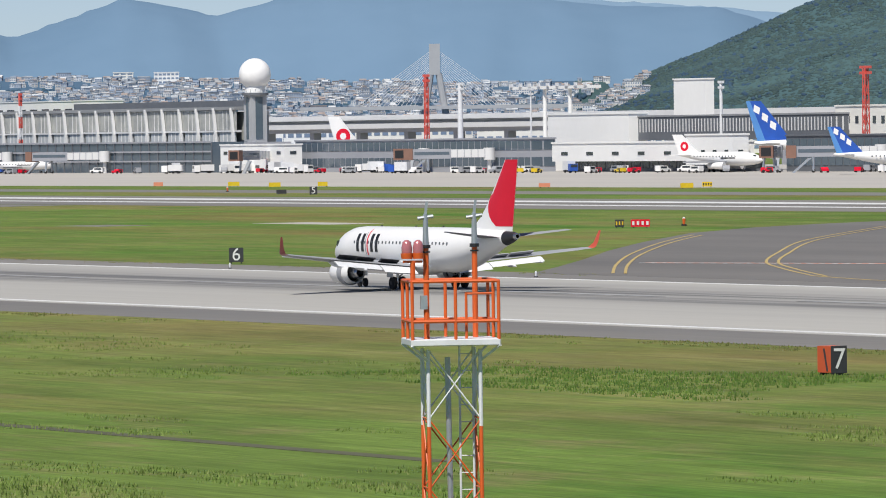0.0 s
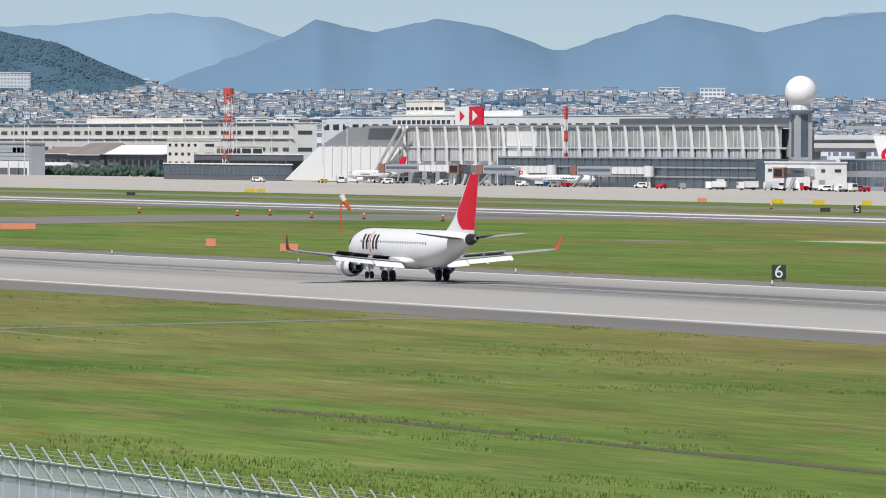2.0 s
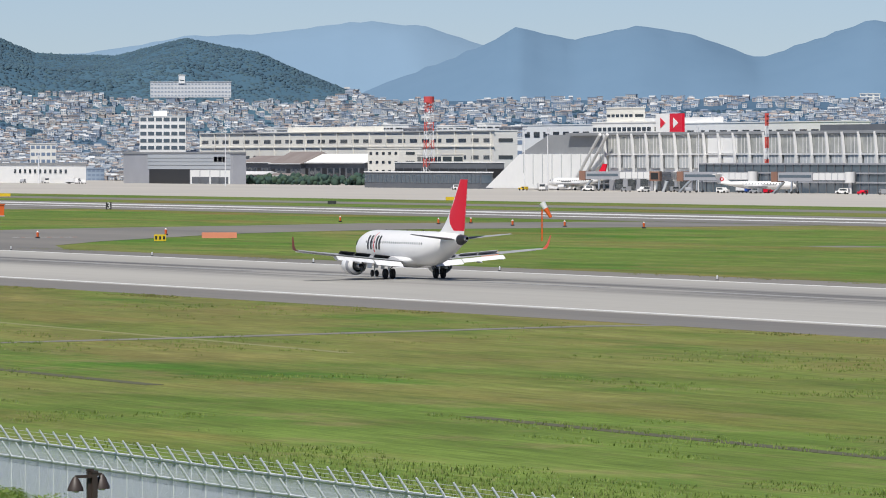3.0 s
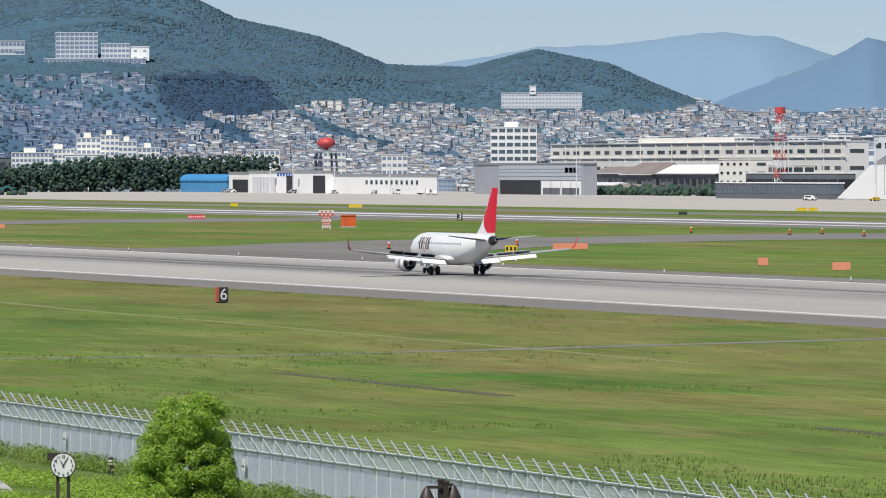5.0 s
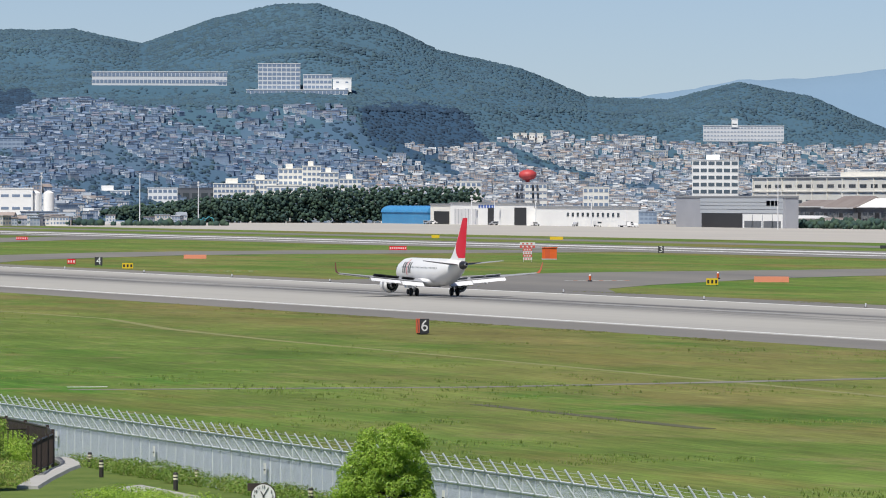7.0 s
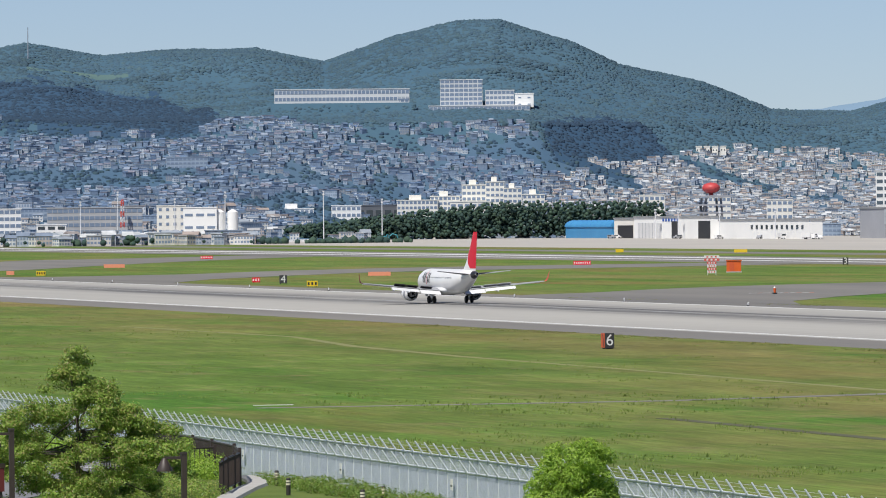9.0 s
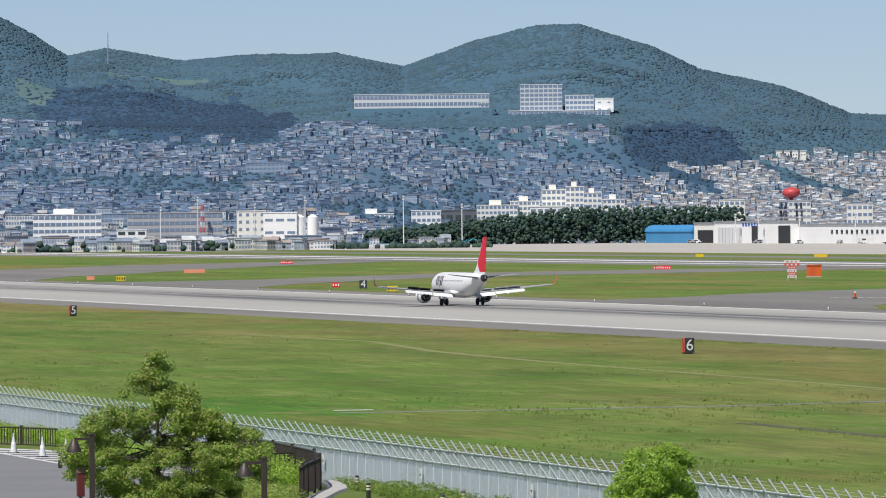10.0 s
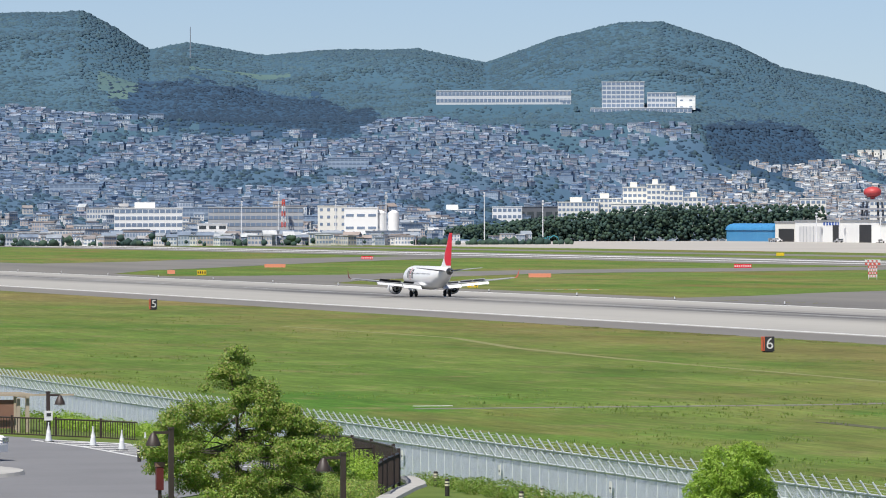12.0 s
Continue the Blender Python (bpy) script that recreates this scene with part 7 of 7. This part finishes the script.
fence(66.9, -460, -150, "pale wire-netting security fence with barbed-wire arms")
fence(70.8, -470, -150, "second pale wire-netting security fence behind the first")
for x in (-300, -262, -236, -281, -247):
    s = thing("fence_plate", pose(x, 66.8, 0), "small white notice plate on the fence", "sign")
    part("plate", box(B(), -0.18, 0.18, -0.05, -0.03, 1.35, 1.8), SIGN_WHITE, s)
    part("line", box(B(), -0.12, 0.12, -0.06, -0.05, 1.5, 1.56), SIGN_BLACK, s, "plain lettering bar")


# ---- park on its embankment ----
def park_height(y):
    return 3.0 if y < 52.0 else max(0.0, 3.0 * (1 - (y - 52.0) / 12.5))


PZ = 3.0
verts, faces = [], []
ys = [-60, 0, 30, 45, 52, 54, 57, 60, 64.5, 65.5]
for x in range(-520, 121, 8):
    for y in ys:
        verts.append((x, y, park_height(y) + (0.02 if y < 65 else -0.3)))
nY = len(ys)
for i in range(len(verts) // nY - 1):
    for j in range(nY - 1):
        a = i * nY + j
        faces.append((a, a + nY, a + nY + 1, a + 1))
tagged(pydata("park_ground", verts, faces, [GRASS_PARK], smooth=True), "grassy park embankment falling to the fence", "ground", kind="structure")
outline("car_park", [(-330, 10), (-205, 10), (-205, 34), (-226, 44.0), (-244, 50.4), (-258, 51.4), (-273, 50.6), (-280, 47.8), (-330, 36)], PZ + 0.05, CARPARK, "grey asphalt car park", "road", 0.4)
outline("footpath", [(-190, 44), (-196, 45.0), (-204, 48.4), (-212, 49.2), (-214, 50.4), (-205, 50.2), (-198, 48.4), (-188, 46.5)], PZ + 0.05, PATHSTONE, "pale concrete footpath", "path", 0.2)
for a, b in (((-280, 46.6), (-271, 47.2)), ((-271, 47.2), (-253, 47.3)), ((-253, 47.3), (-246, 49.9)), ((-280, 47.3), (-273, 49.8))):
    ribbon("bay_line", [a, b], 0.14, PZ + 0.075, LINE_WHITE, "white painted bay line")
for i in range(9):
    ribbon("bay_line", [(-277 + i * 2.7, 47.2 + 0.05 * i), (-274.5 + i * 2.6, 49.6 + 0.1 * i)], 0.13, PZ + 0.08, LINE_WHITE, "white hatched bay line")
# kerbed island
bm = B()
seg = 20
rings = []
for k in range(seg + 1):
    a = math.pi * (0.05 + 0.9 * k / seg)
    c, s = math.sin(a), -math.cos(a)
    row = []
    for r, z in ((2.1, 0.05), (2.1, 0.18), (2.75, 0.18), (2.8, 0.05)):
        row.append((-245.0 + s * r * 2.2, 36.6 + c * r * 1.35, PZ + z))
    rings.append(row)
tagged(part("kerb", loft(bm, rings), PATHSTONE), "pale concrete kerb round the parking island", "kerb", kind="structure")


def cone(x, y, lamp=False):
    root = thing("traffic_cone", pose(x, y, PZ + 0.05), "white traffic cone on a black rubber base", "traffic cone", "cones in the car park")
    bm = box(B(), -0.2, 0.2, -0.2, 0.2, 0, 0.045)
    part("base", bm, TYRE, root, "black rubber base")
    part("body", rod(B(), (0, 0, 0.04), (0, 0, 0.68), 0.15, 0.035, 16), CONE_WHITE, root, "white cone body", True)
    part("collar", rod(B(), (0, 0, 0.36), (0, 0, 0.48), 0.098, 0.08, 16), WHITE_PAINT, root, "reflective collar", True)
    if lamp:
        part("tip_lamp", rod(B(), (0, 0, 0.66), (0, 0, 0.82), 0.03, n=8), SIGN_WHITE, root)
    return root


for p in ((-277.8, 46.9), (-271.8, 47.7), (-266.9, 48.0), (-263.4, 48.3)):
    cone(*p, lamp=True)


def bollard(x, y):
    root = thing("bollard", pose(x, y, park_height(y)), "dark path bollard with pale lit bands", "bollard", "path bollards")
    part("post", rod(B(), (0, 0, 0), (0, 0, 0.56), 0.075, n=12), BOLLARD, root, "dark post", True)
    for z in (0.36, 0.46):
        part("band", rod(B(), (0, 0, z), (0, 0, z + 0.06), 0.08, n=12), BAND_CREAM, root, "pale band", True)
    part("cap", rod(B(), (0, 0, 0.56), (0, 0, 0.6), 0.085, 0.05, 12), BOLLARD, root)
    return root


for p in ((-220.5, 50.6), (-210.0, 50.6), (-214.6, 52.4), (-187.6, 53.6), (-208.7, 53.2), (-254.3, 46.4), (-231, 52.6), (-200, 52.4)):
    bollard(*p)


def railing(pts, label, h=1.15, solid=False, z=None):
    root = thing("railing", pose(0, 0, 0), label, "railing")
    for (xa, ya), (xb, yb) in zip(pts, pts[1:]):
        za = PZ if z is None else z
        L = math.hypot(xb - xa, yb - ya)
        part("rail", rod(B(), (xa, ya, za + h), (xb, yb, za + h), 0.035, n=6), RAIL_BROWN, root)
        part("rail", rod(B(), (xa, ya, za + 0.15), (xb, yb, za + 0.15), 0.025, n=6), RAIL_BROWN, root)
        part("post", box(B(), xa - 0.05, xa + 0.05, ya - 0.05, ya + 0.05, za - 0.1, za + h + 0.1), RAIL_BROWN, root)
        n = max(2, int(L / (0.13 if solid else 0.2)))
        for i in range(1, n):
            t = i / n
            part("bar", box(B(), xa + (xb - xa) * t - 0.016, xa + (xb - xa) * t + 0.016, ya + (yb - ya) * t - 0.016, ya + (yb - ya) * t + 0.016, za + 0.15, za + h), RAIL_BROWN, root)
    return root


railing([(-292, 45.8), (-289, 47.2), (-286, 48.6), (-283, 50.0), (-280, 51.0)], "dark brown steel railing beside the car park", 0.85, False, PZ - 0.1)
railing([(-258.4, 53.0), (-255.1, 53.2), (-250.5, 53.0), (-246.2, 52.9), (-241.5, 52.6), (-236, 52.2), (-231.5, 51.4), (-229.3, 50.9), (-227, 50.2), (-224.5, 49.4), (-222, 48.7), (-220.2, 48.2)], "dark curved railing round the lookout corner", 1.15, True)
railing([(-236.5, 51.6), (-235.8, 50.2), (-232.5, 48.9), (-229.5, 47.6), (-226.6, 46.3), (-224, 45.0)], "dark brown inner railing", 1.1)
bm = B()
rings = []
for x, y in ((-236, 52.6), (-231.3, 51.9), (-228.9, 51.4), (-226, 50.4), (-222.4, 49.3), (-218.5, 48.1), (-212, 46.2)):
    rings.append([(x, y - 0.3, PZ - 2.0), (x, y - 0.3, PZ + 0.12), (x + 0.1, y + 0.35, PZ + 0.12), (x + 0.5, y + 1.3, PZ - 2.0)])
tagged(part("retaining_wall", loft(bm, rings), PATHSTONE), "pale sloping concrete retaining wall", "wall", kind="structure")


def park_lamp(x, y, top, reach, label, shade=True):
    """Brown square post with a short arm and a bell shade."""
    z0 = park_height(y)
    root = thing("park_lamp", pose(x, y, 0), label, "street lamp", "park lamps")
    part("post", box(B(), -0.075, 0.075, -0.075, 0.075, z0 - 0.2, top), RAIL_BROWN, root, "dark brown post")
    part("arm", box(B(), -0.05, 0.05, min(0, reach), max(0, reach), top - 0.14, top - 0.06), RAIL_BROWN, root, "short arm")
    if shade:
        bm = loft(B(), [[(r * math.cos(2 * math.pi * i / 16), reach + r * math.sin(2 * math.pi * i / 16), z) for i in range(16)] for z, r in ((top - 0.1, 0.05), (top - 0.2, 0.12), (top - 0.42, 0.22), (top - 0.5, 0.23), (top - 0.46, 0.19))])
        part("shade", bm, RAIL_BROWN, root, "brown bell shade", True)
        part("lamp_glass", rod(B(), (0, reach, top - 0.54), (0, reach, top - 0.42), 0.09, 0.12, 12), SIGN_WHITE, root, "white lamp glass", True)
    part("post_cap", box(B(), -0.09, 0.09, -0.09, 0.09, top, top + 0.06), RAIL_BROWN, root)
    return root


park_lamp(-204.5, 38.3, 5.83, -0.55, "brown park lamp beside the large tree")
park_lamp(-200.5, 42.8, 5.15, -0.6, "brown park lamp by the lookout")
park_lamp(-181.2, 57.1, 3.45, -0.55, "brown park lamp below the embankment")
park_lamp(-183.1, 50.3, 4.55, -0.5, "brown park lamp by the round tree")
park_lamp(-181.3, 56.9 - 1.2 + 1.3, 3.50, 0.35, "brown park lamp by the slope")
park_lamp(-281.0, 47.42, 5.0, 0.5, "dark lamp post beside the car park")
nb = thing("notice_box", pose(-280.95, 47.4, 0), "white parking meter box on the lamp post", "sign")
part("box", box(B(), 0.08, 0.2, -0.17, 0.17, 3.85, 4.25), SIGN_WHITE, nb)
part("screen", box(B(), 0.2, 0.21, -0.09, 0.09, 4.02, 4.16), SIGN_BLACK, nb)
rb = thing("notice_post", pose(-204.7, 37.98, 0), "small dark red notice board on a post", "sign")
part("board", box(B(), -0.1, 0.1, -0.11, 0.11, 3.97, 4.69), SIGN_MAROON, rb, "dark red board")
part("cap", box(B(), -0.12, 0.12, -0.14, 0.14, 4.69, 4.82), ROSE_BOX, rb)
part("post", box(B(), -0.05, 0.05, -0.05, 0.05, 2.9, 3.97), RAIL_BROWN, rb)


def park_clock():
    root = thing("park_clock", pose(-174.4, 44.4, 0, 0, 0, 75.7), "round white park clock on a dark brown frame", "clock")
    for s in (-0.14, 0.14):
        part("post", box(B(), s - 0.045, s + 0.045, 0.0, 0.12, PZ - 0.1, 4.15), RAIL_BROWN, root, "dark post")
    part("cap", box(B(), -0.42, -0.1, 0.0, 0.12, 4.55, 4.75), RAIL_BROWN, root, "dark bracket")
    cz, cy = 4.42, -0.05
    part("rim", rod(B(), (0, cy + 0.12, cz), (0, cy - 0.02, cz), 0.335, n=32), RAIL_BROWN, root, "dark rim", True)
    dial = part("dial", rod(B(), (0, cy, cz), (0, cy - 0.035, cz), 0.31, n=32), SIGN_WHITE, root, "white dial")
    for h in range(1, 13):
        a = radians(90 - 30 * h)
        lettering("numeral", str(h), 0.10, SIGN_BLACK, dial, pose(0.245 * math.cos(a), cy - 0.045, cz + 0.245 * math.sin(a), 90, 0, 0))
    for ang, L, w in ((90 - 330 - 2, 0.15, 0.018), (90 - 30, 0.23, 0.013)):
        a = radians(ang)
        d, nn = (math.cos(a), math.sin(a)), (-math.sin(a) * w, math.cos(a) * w)
        pts = [(nn[0] - d[0] * 0.04, cz + nn[1] - d[1] * 0.04), (-nn[0] - d[0] * 0.04, cz - nn[1] - d[1] * 0.04), (d[0] * L - nn[0] * 0.6, cz + d[1] * L - nn[1] * 0.6), (d[0] * L + nn[0] * 0.6, cz + d[1] * L + nn[1] * 0.6)]
        part("clock_pointer", prism(B(), pts, 'y', cy - 0.055, cy - 0.045), SIGN_BLACK, dial, "black pointer")
    return root


park_clock()


def car(m):
    root = thing("car", m, "white hatchback parked in the car park", "car")
    side = [(-2.0, 0.35), (2.0, 0.35), (2.05, 0.75), (1.85, 0.95), (1.1, 1.02), (0.45, 1.48), (-1.2, 1.5), (-1.95, 1.05)]
    bm = prism(B(), side, 'y', -0.82, 0.82)
    bmesh.ops.bevel(bm, geom=bm.edges[:], offset=0.07, segments=2, affect='EDGES')
    part("body", bm, WHITE_PAINT, root, "white body", True)
    part("side_glass", prism(B(), [(-1.5, 1.03), (0.85, 1.03), (0.38, 1.40), (-1.15, 1.42)], 'y', -0.83, 0.83), GLASS_DARK, root, "dark side windows")
    part("windscreen", prism(B(), [(1.02, 1.07), (0.52, 1.42), (0.5, 1.38), (0.98, 1.04)], 'y', -0.7, 0.7), GLASS_DARK, root)
    for s in (-1, 1):
        part("headlight", box(B(), 1.86, 2.06, s * 0.6 - 0.16, s * 0.6 + 0.16, 0.72, 0.88), BARE_METAL, root, "clear headlight")
        for x in (-1.25, 1.25):
            w = part("wheel", wheel(x, s * 0.74, 0.31, 0.31, 0.2), TYRE, root, "tyre", True)
            part("rim", rod(B(), (x, s * 0.84, 0.31), (x, s * 0.85, 0.31), 0.2, n=14), BARE_METAL, w)
    part("bumper", box(B(), 1.95, 2.1, -0.7, 0.7, 0.35, 0.6), WHITE_STEEL, root)
    return root


car(pose(-258.0, 40.0, PZ + 0.05, 0, 0, 35))


def pergola():
    root = thing("pergola", pose(-293.2, 47.7, PZ), "pale timber pergola with a slatted roof", "pergola")
    for x, y in ((-1.6, -3), (1.6, -3), (-1.6, 0.6), (1.6, 0.6), (1.6, 0.2)):
        part("post", box(B(), x - 0.08, x + 0.08, y - 0.08, y + 0.08, 0, 1.5), TIMBER, root, "pale timber post")
    part("beam", box(B(), -1.9, 1.9, 0.5, 0.65, 1.5, 1.6), TIMBER, root)
    part("beam", box(B(), -1.9, 1.9, -3.1, -2.95, 1.5, 1.6), TIMBER, root)
    for i in range(9):
        part("slat", box(B(), -1.9 + i * 0.46, -1.8 + i * 0.46, -3.4, 2.6 if i == 8 else 0.9, 1.6, 1.68), TIMBER, root, "roof slat")
    part("back_panel", box(B(), -1.6, -1.55, -3, 0.6, 0.1, 1.35), ROSE_BOX, root, "brown back panel")
    return root


pergola()


# ---- trees and hedges of the park ----
def leaves(lobes, count, size, seed, shell=0.55, scatter=0.55):
    """Small bent leaves spread through a few lobes: x, y, z, radius, height. Returns points and faces."""
    g = np.random.default_rng(seed)
    wts = np.array([l[3] ** 2 * l[4] for l in lobes])
    which = g.choice(len(lobes), count, p=wts / wts.sum())
    L = np.array(lobes)[which]
    d = g.normal(size=(count, 3))
    d /= np.linalg.norm(d, axis=1)[:, None]
    rad = (shell + (1 - shell) * g.uniform(size=count)) ** 0.7
    lump = 1 + 0.22 * np.sin(d[:, 0] * 5 + L[:, 0] * 3) * np.sin(d[:, 1] * 6 + L[:, 1] * 5) * np.sin(d[:, 2] * 5 + 1)
    c = L[:, :3] + d * (rad * lump)[:, None] * np.stack([L[:, 3], L[:, 3], L[:, 4]], 1)
    nrm = d + np.array([0, 0, 0.35]) + g.normal(size=(count, 3)) * scatter
    a = np.cross(nrm, g.normal(size=(count, 3)))
    a /= np.linalg.norm(a, axis=1)[:, None]
    b = np.cross(nrm, a)
    b /= np.linalg.norm(b, axis=1)[:, None]
    s = size * g.uniform(0.6, 1.3, (count, 1))
    V = np.stack([c - a * s, c + b * s * 0.45, c + a * s, c - b * s * 0.45], 1).reshape(-1, 3)
    F = np.arange(count * 4).reshape(-1, 4)
    return V, F


def leaf_mesh(name, V, F, material, parent=None, label=""):
    me = bpy.data.meshes.new(name)
    me.from_pydata(V.tolist(), [], F.tolist())
    me.materials.append(material)
    o = new(name, me)
    o.parent = parent
    return tagged(o, label=label)


def tree(x, y, z, label, lobes, count, size, material, trunk, seed, shell=0.5, scatter=0.6):
    root = thing("tree", pose(x, y, z), label, "tree")
    bm = B()
    H = trunk
    rod(bm, (0, 0, -0.3), (0.03, 0.02, H * 0.5), 0.09, 0.06, 10)
    rod(bm, (0.03, 0.02, H * 0.5), (0, 0, H), 0.06, 0.02, 10)
    part("trunk", bm, BARK, root, "grey-brown trunk", True)
    g = random.Random(seed)
    for i, l in enumerate(lobes[::max(3, len(lobes) // 34)]):
        a = Vector((0.02, 0.0, H * g.uniform(0.3, 0.75)))
        e = Vector(l[:3])
        mid = a.lerp(e, 0.5) + Vector((g.uniform(-0.1, 0.1), g.uniform(-0.1, 0.1), 0.08))
        lb = rod(rod(B(), a, mid, 0.03, 0.02, 6), mid, e, 0.02, 0.007, 6)
        for k in range(2):
            t = e + Vector((g.uniform(-1, 1) * l[3], g.uniform(-1, 1) * l[3], g.uniform(-0.4, 0.9) * l[4])) * 0.75
            rod(lb, mid.lerp(e, g.uniform(0.2, 0.9)), t, 0.014, 0.005, 5)
        part("limb", lb, BARK, root)
    V, F = leaves(lobes, count, size, seed, shell, scatter)
    crown = leaf_mesh("crown", V, F, material, root, "crown of many small leaves")
    tagged(crown, kind="stuff")
    return root


# boughs as ellipsoids: centre, radius, height; leaf tufts sit on their outsides
ROUND_CORE = [(0, 0.26, 2.2, 0.98, 0.66), (0.1, -0.45, 1.95, 0.55, 0.50), (-0.1, 0.95, 2.1, 0.45, 0.55), (0, -0.30, 1.05, 0.85, 0.55), (0, -0.85, 0.85, 0.62, 0.52), (0, 0.75, 1.05, 0.70, 0.45), (0, 0.25, 0.35, 1.30, 0.60), (0, 0.28, 1.5, 1.02, 0.6), (0, -0.35, 1.5, 0.72, 0.5), (0, 0.85, 1.55, 0.55, 0.5), (0, 0.3, 0.9, 1.2, 0.5), (0.1, 1.15, 0.30, 0.85, 0.50), (0, -0.75, 0.15, 0.95, 0.50), (0, 0.3, -0.3, 1.5, 0.5)]
rnd = random.Random(5)
ROUND_LOBES = []
for cx, cy, cz, cr, ch in ROUND_CORE:
    for _ in range(8 + int(17 * cr * cr)):
        a, e = rnd.uniform(0, 6.28), math.asin(rnd.uniform(-0.5, 1.0))
        size = rnd.uniform(0.20, 0.34)
        ROUND_LOBES.append((cx + (cr - 0.1) * math.cos(a) * math.cos(e), cy + (cr - 0.1) * math.sin(a) * math.cos(e), cz + (ch - 0.05) * math.sin(e), size, size * 0.8))
tree(-183.3, 50.0, 3.05, "bushy bright green evergreen tree with a lobed crown", ROUND_LOBES, 105000, 0.036, LEAF_BRIGHT, 2.0, 21, 0.6, 0.4)
BIG_CORE = [(0, 0, 4.35, 0.35, 0.7), (0.1, -0.35, 3.7, 0.8, 0.7), (-0.2, 0.45, 3.5, 0.9, 0.6), (0.2, -1.6, 2.9, 0.7, 0.45), (0, 1.5, 2.75, 0.9, 0.45), (0.1, 0, 2.6, 1.3, 0.7), (0.3, -2.3, 2.0, 0.8, 0.4), (-0.2, 2.6, 2.1, 1.0, 0.5), (0.2, 0.8, 1.7, 1.5, 0.6), (0.1, -1.4, 1.3, 1.3, 0.5), (-0.1, 2.7, 1.3, 1.0, 0.4), (0.3, 1.0, 0.7, 1.6, 0.5), (0, -0.7, 0.4, 1.6, 0.5), (0, 0.2, 3.2, 1.0, 0.7), (0, -1.1, 2.3, 1.1, 0.7), (0, 1.6, 2.3, 1.1, 0.6), (0, 0.3, 1.2, 1.9, 0.7), (0, -2.0, 1.6, 0.9, 0.5), (0, 2.0, 1.7, 1.1, 0.5)]
BIG = []
for cx, cy, cz, cr, ch in BIG_CORE:
    for _ in range(8 + int(cr * 13)):
        a, e = rnd.uniform(0, 6.28), rnd.uniform(-0.6, 1.5)
        BIG.append((cx + cr * math.cos(a) * math.cos(e), cy + cr * math.sin(a) * math.cos(e), cz + ch * math.sin(e), rnd.uniform(0.22, 0.46), rnd.uniform(0.15, 0.30)))
tree(-210.9, 41.6, 3.05, "spreading tree with loose olive-green leaves", BIG, 105000, 0.048, LEAF_OLIVE, 4.0, 22, 0.15, 0.7)


def hedge(name, line, width, height, count, size, material, label, seed):
    g = random.Random(seed)
    lobes = []
    for (xa, ya), (xb, yb) in zip(line, line[1:]):
        L = math.hypot(xb - xa, yb - ya)
        n = max(2, int(L / 0.7))
        for i in range(n):
            t = (i + g.random()) / n
            x, y = xa + (xb - xa) * t + g.uniform(-0.3, 0.3) * width, ya + (yb - ya) * t + g.uniform(-0.4, 0.4) * width
            h = height * g.uniform(0.7, 1.15)
            lobes.append((x, y, park_height(y) + h * 0.45, width * 0.55, h * 0.55))
    V, F = leaves(lobes, count, size, seed)
    return tagged(leaf_mesh(name, V, F, material), label, "hedge", kind="stuff")


hedge("hedge", [(-222, 52.2), (-205, 52.9), (-190, 53.6), (-172, 54.2)], 1.3, 0.62, 46000, 0.042, LEAF_DULL, "ragged dull green hedge along the embankment edge", 31)
hedge("hedge", [(-236, 53.6), (-222, 52.2)], 1.2, 0.55, 9000, 0.042, LEAF_DULL, "ragged dull green hedge below the lookout", 32)
hedge("hedge", [(-300, 50.5), (-290, 52.0), (-272, 53.2), (-258, 54.4)], 1.6, 0.75, 26000, 0.048, LEAF_BRIGHT, "bright green weeds behind the car park railing", 33)
hedge("shrub_bed", [(-256, 51.8), (-249, 51.9), (-240, 51.2), (-234, 50.6)], 1.7, 0.9, 26000, 0.042, LEAF_BRIGHT, "green shrubs inside the curved railing", 34)
hedge("shrub_bed", [(-228, 47.2), (-222, 45.2), (-214, 42.6), (-209, 41.0)], 1.5, 0.95, 26000, 0.042, LEAF_OLIVE, "dense shrubs below the large tree", 35)
hedge("shrub_bed", [(-205, 47.0), (-196, 48.2), (-189, 48.9), (-178, 47.0)], 1.5, 0.45, 24000, 0.038, LEAF_BRIGHT, "low bright green groundcover beside the path", 36)
hedge("shrub_bed", [(-184, 44.0), (-176, 45.6), (-170, 47.4)], 1.3, 0.5, 20000, 0.036, LEAF_BRIGHT, "low bright green groundcover round the clock", 37)
hedge("shrub_bed", [(-227, 48.4), (-220, 46.9), (-213, 45.2)], 1.6, 0.7, 16000, 0.042, LEAF_OLIVE, "rough green shrubs inside the lookout corner", 39)
hedge("hedge", [(-420, 60.5), (-360, 59.0), (-300, 55.5)], 2.0, 0.8, 12000, 0.087, LEAF_DULL, "rough scrub on the far embankment", 38)


# ---- what moves ----
def motions():
    rolls = [(0.0, -452.8), (1.0, -509.4), (2.0, -564.0), (3.5, -642.1), (5.5, -738.6), (6.5, -784.1), (7.0, -806.4), (9.0, -890.4), (9.5, -910.1), (10.5, -948.0), (11.0, -966.2), (12.0, -1000.4)]
    walk(plane, [(t, pose(x, 227.8, 0.41, 0, 0, 180)) for t, x in rolls])


motions()
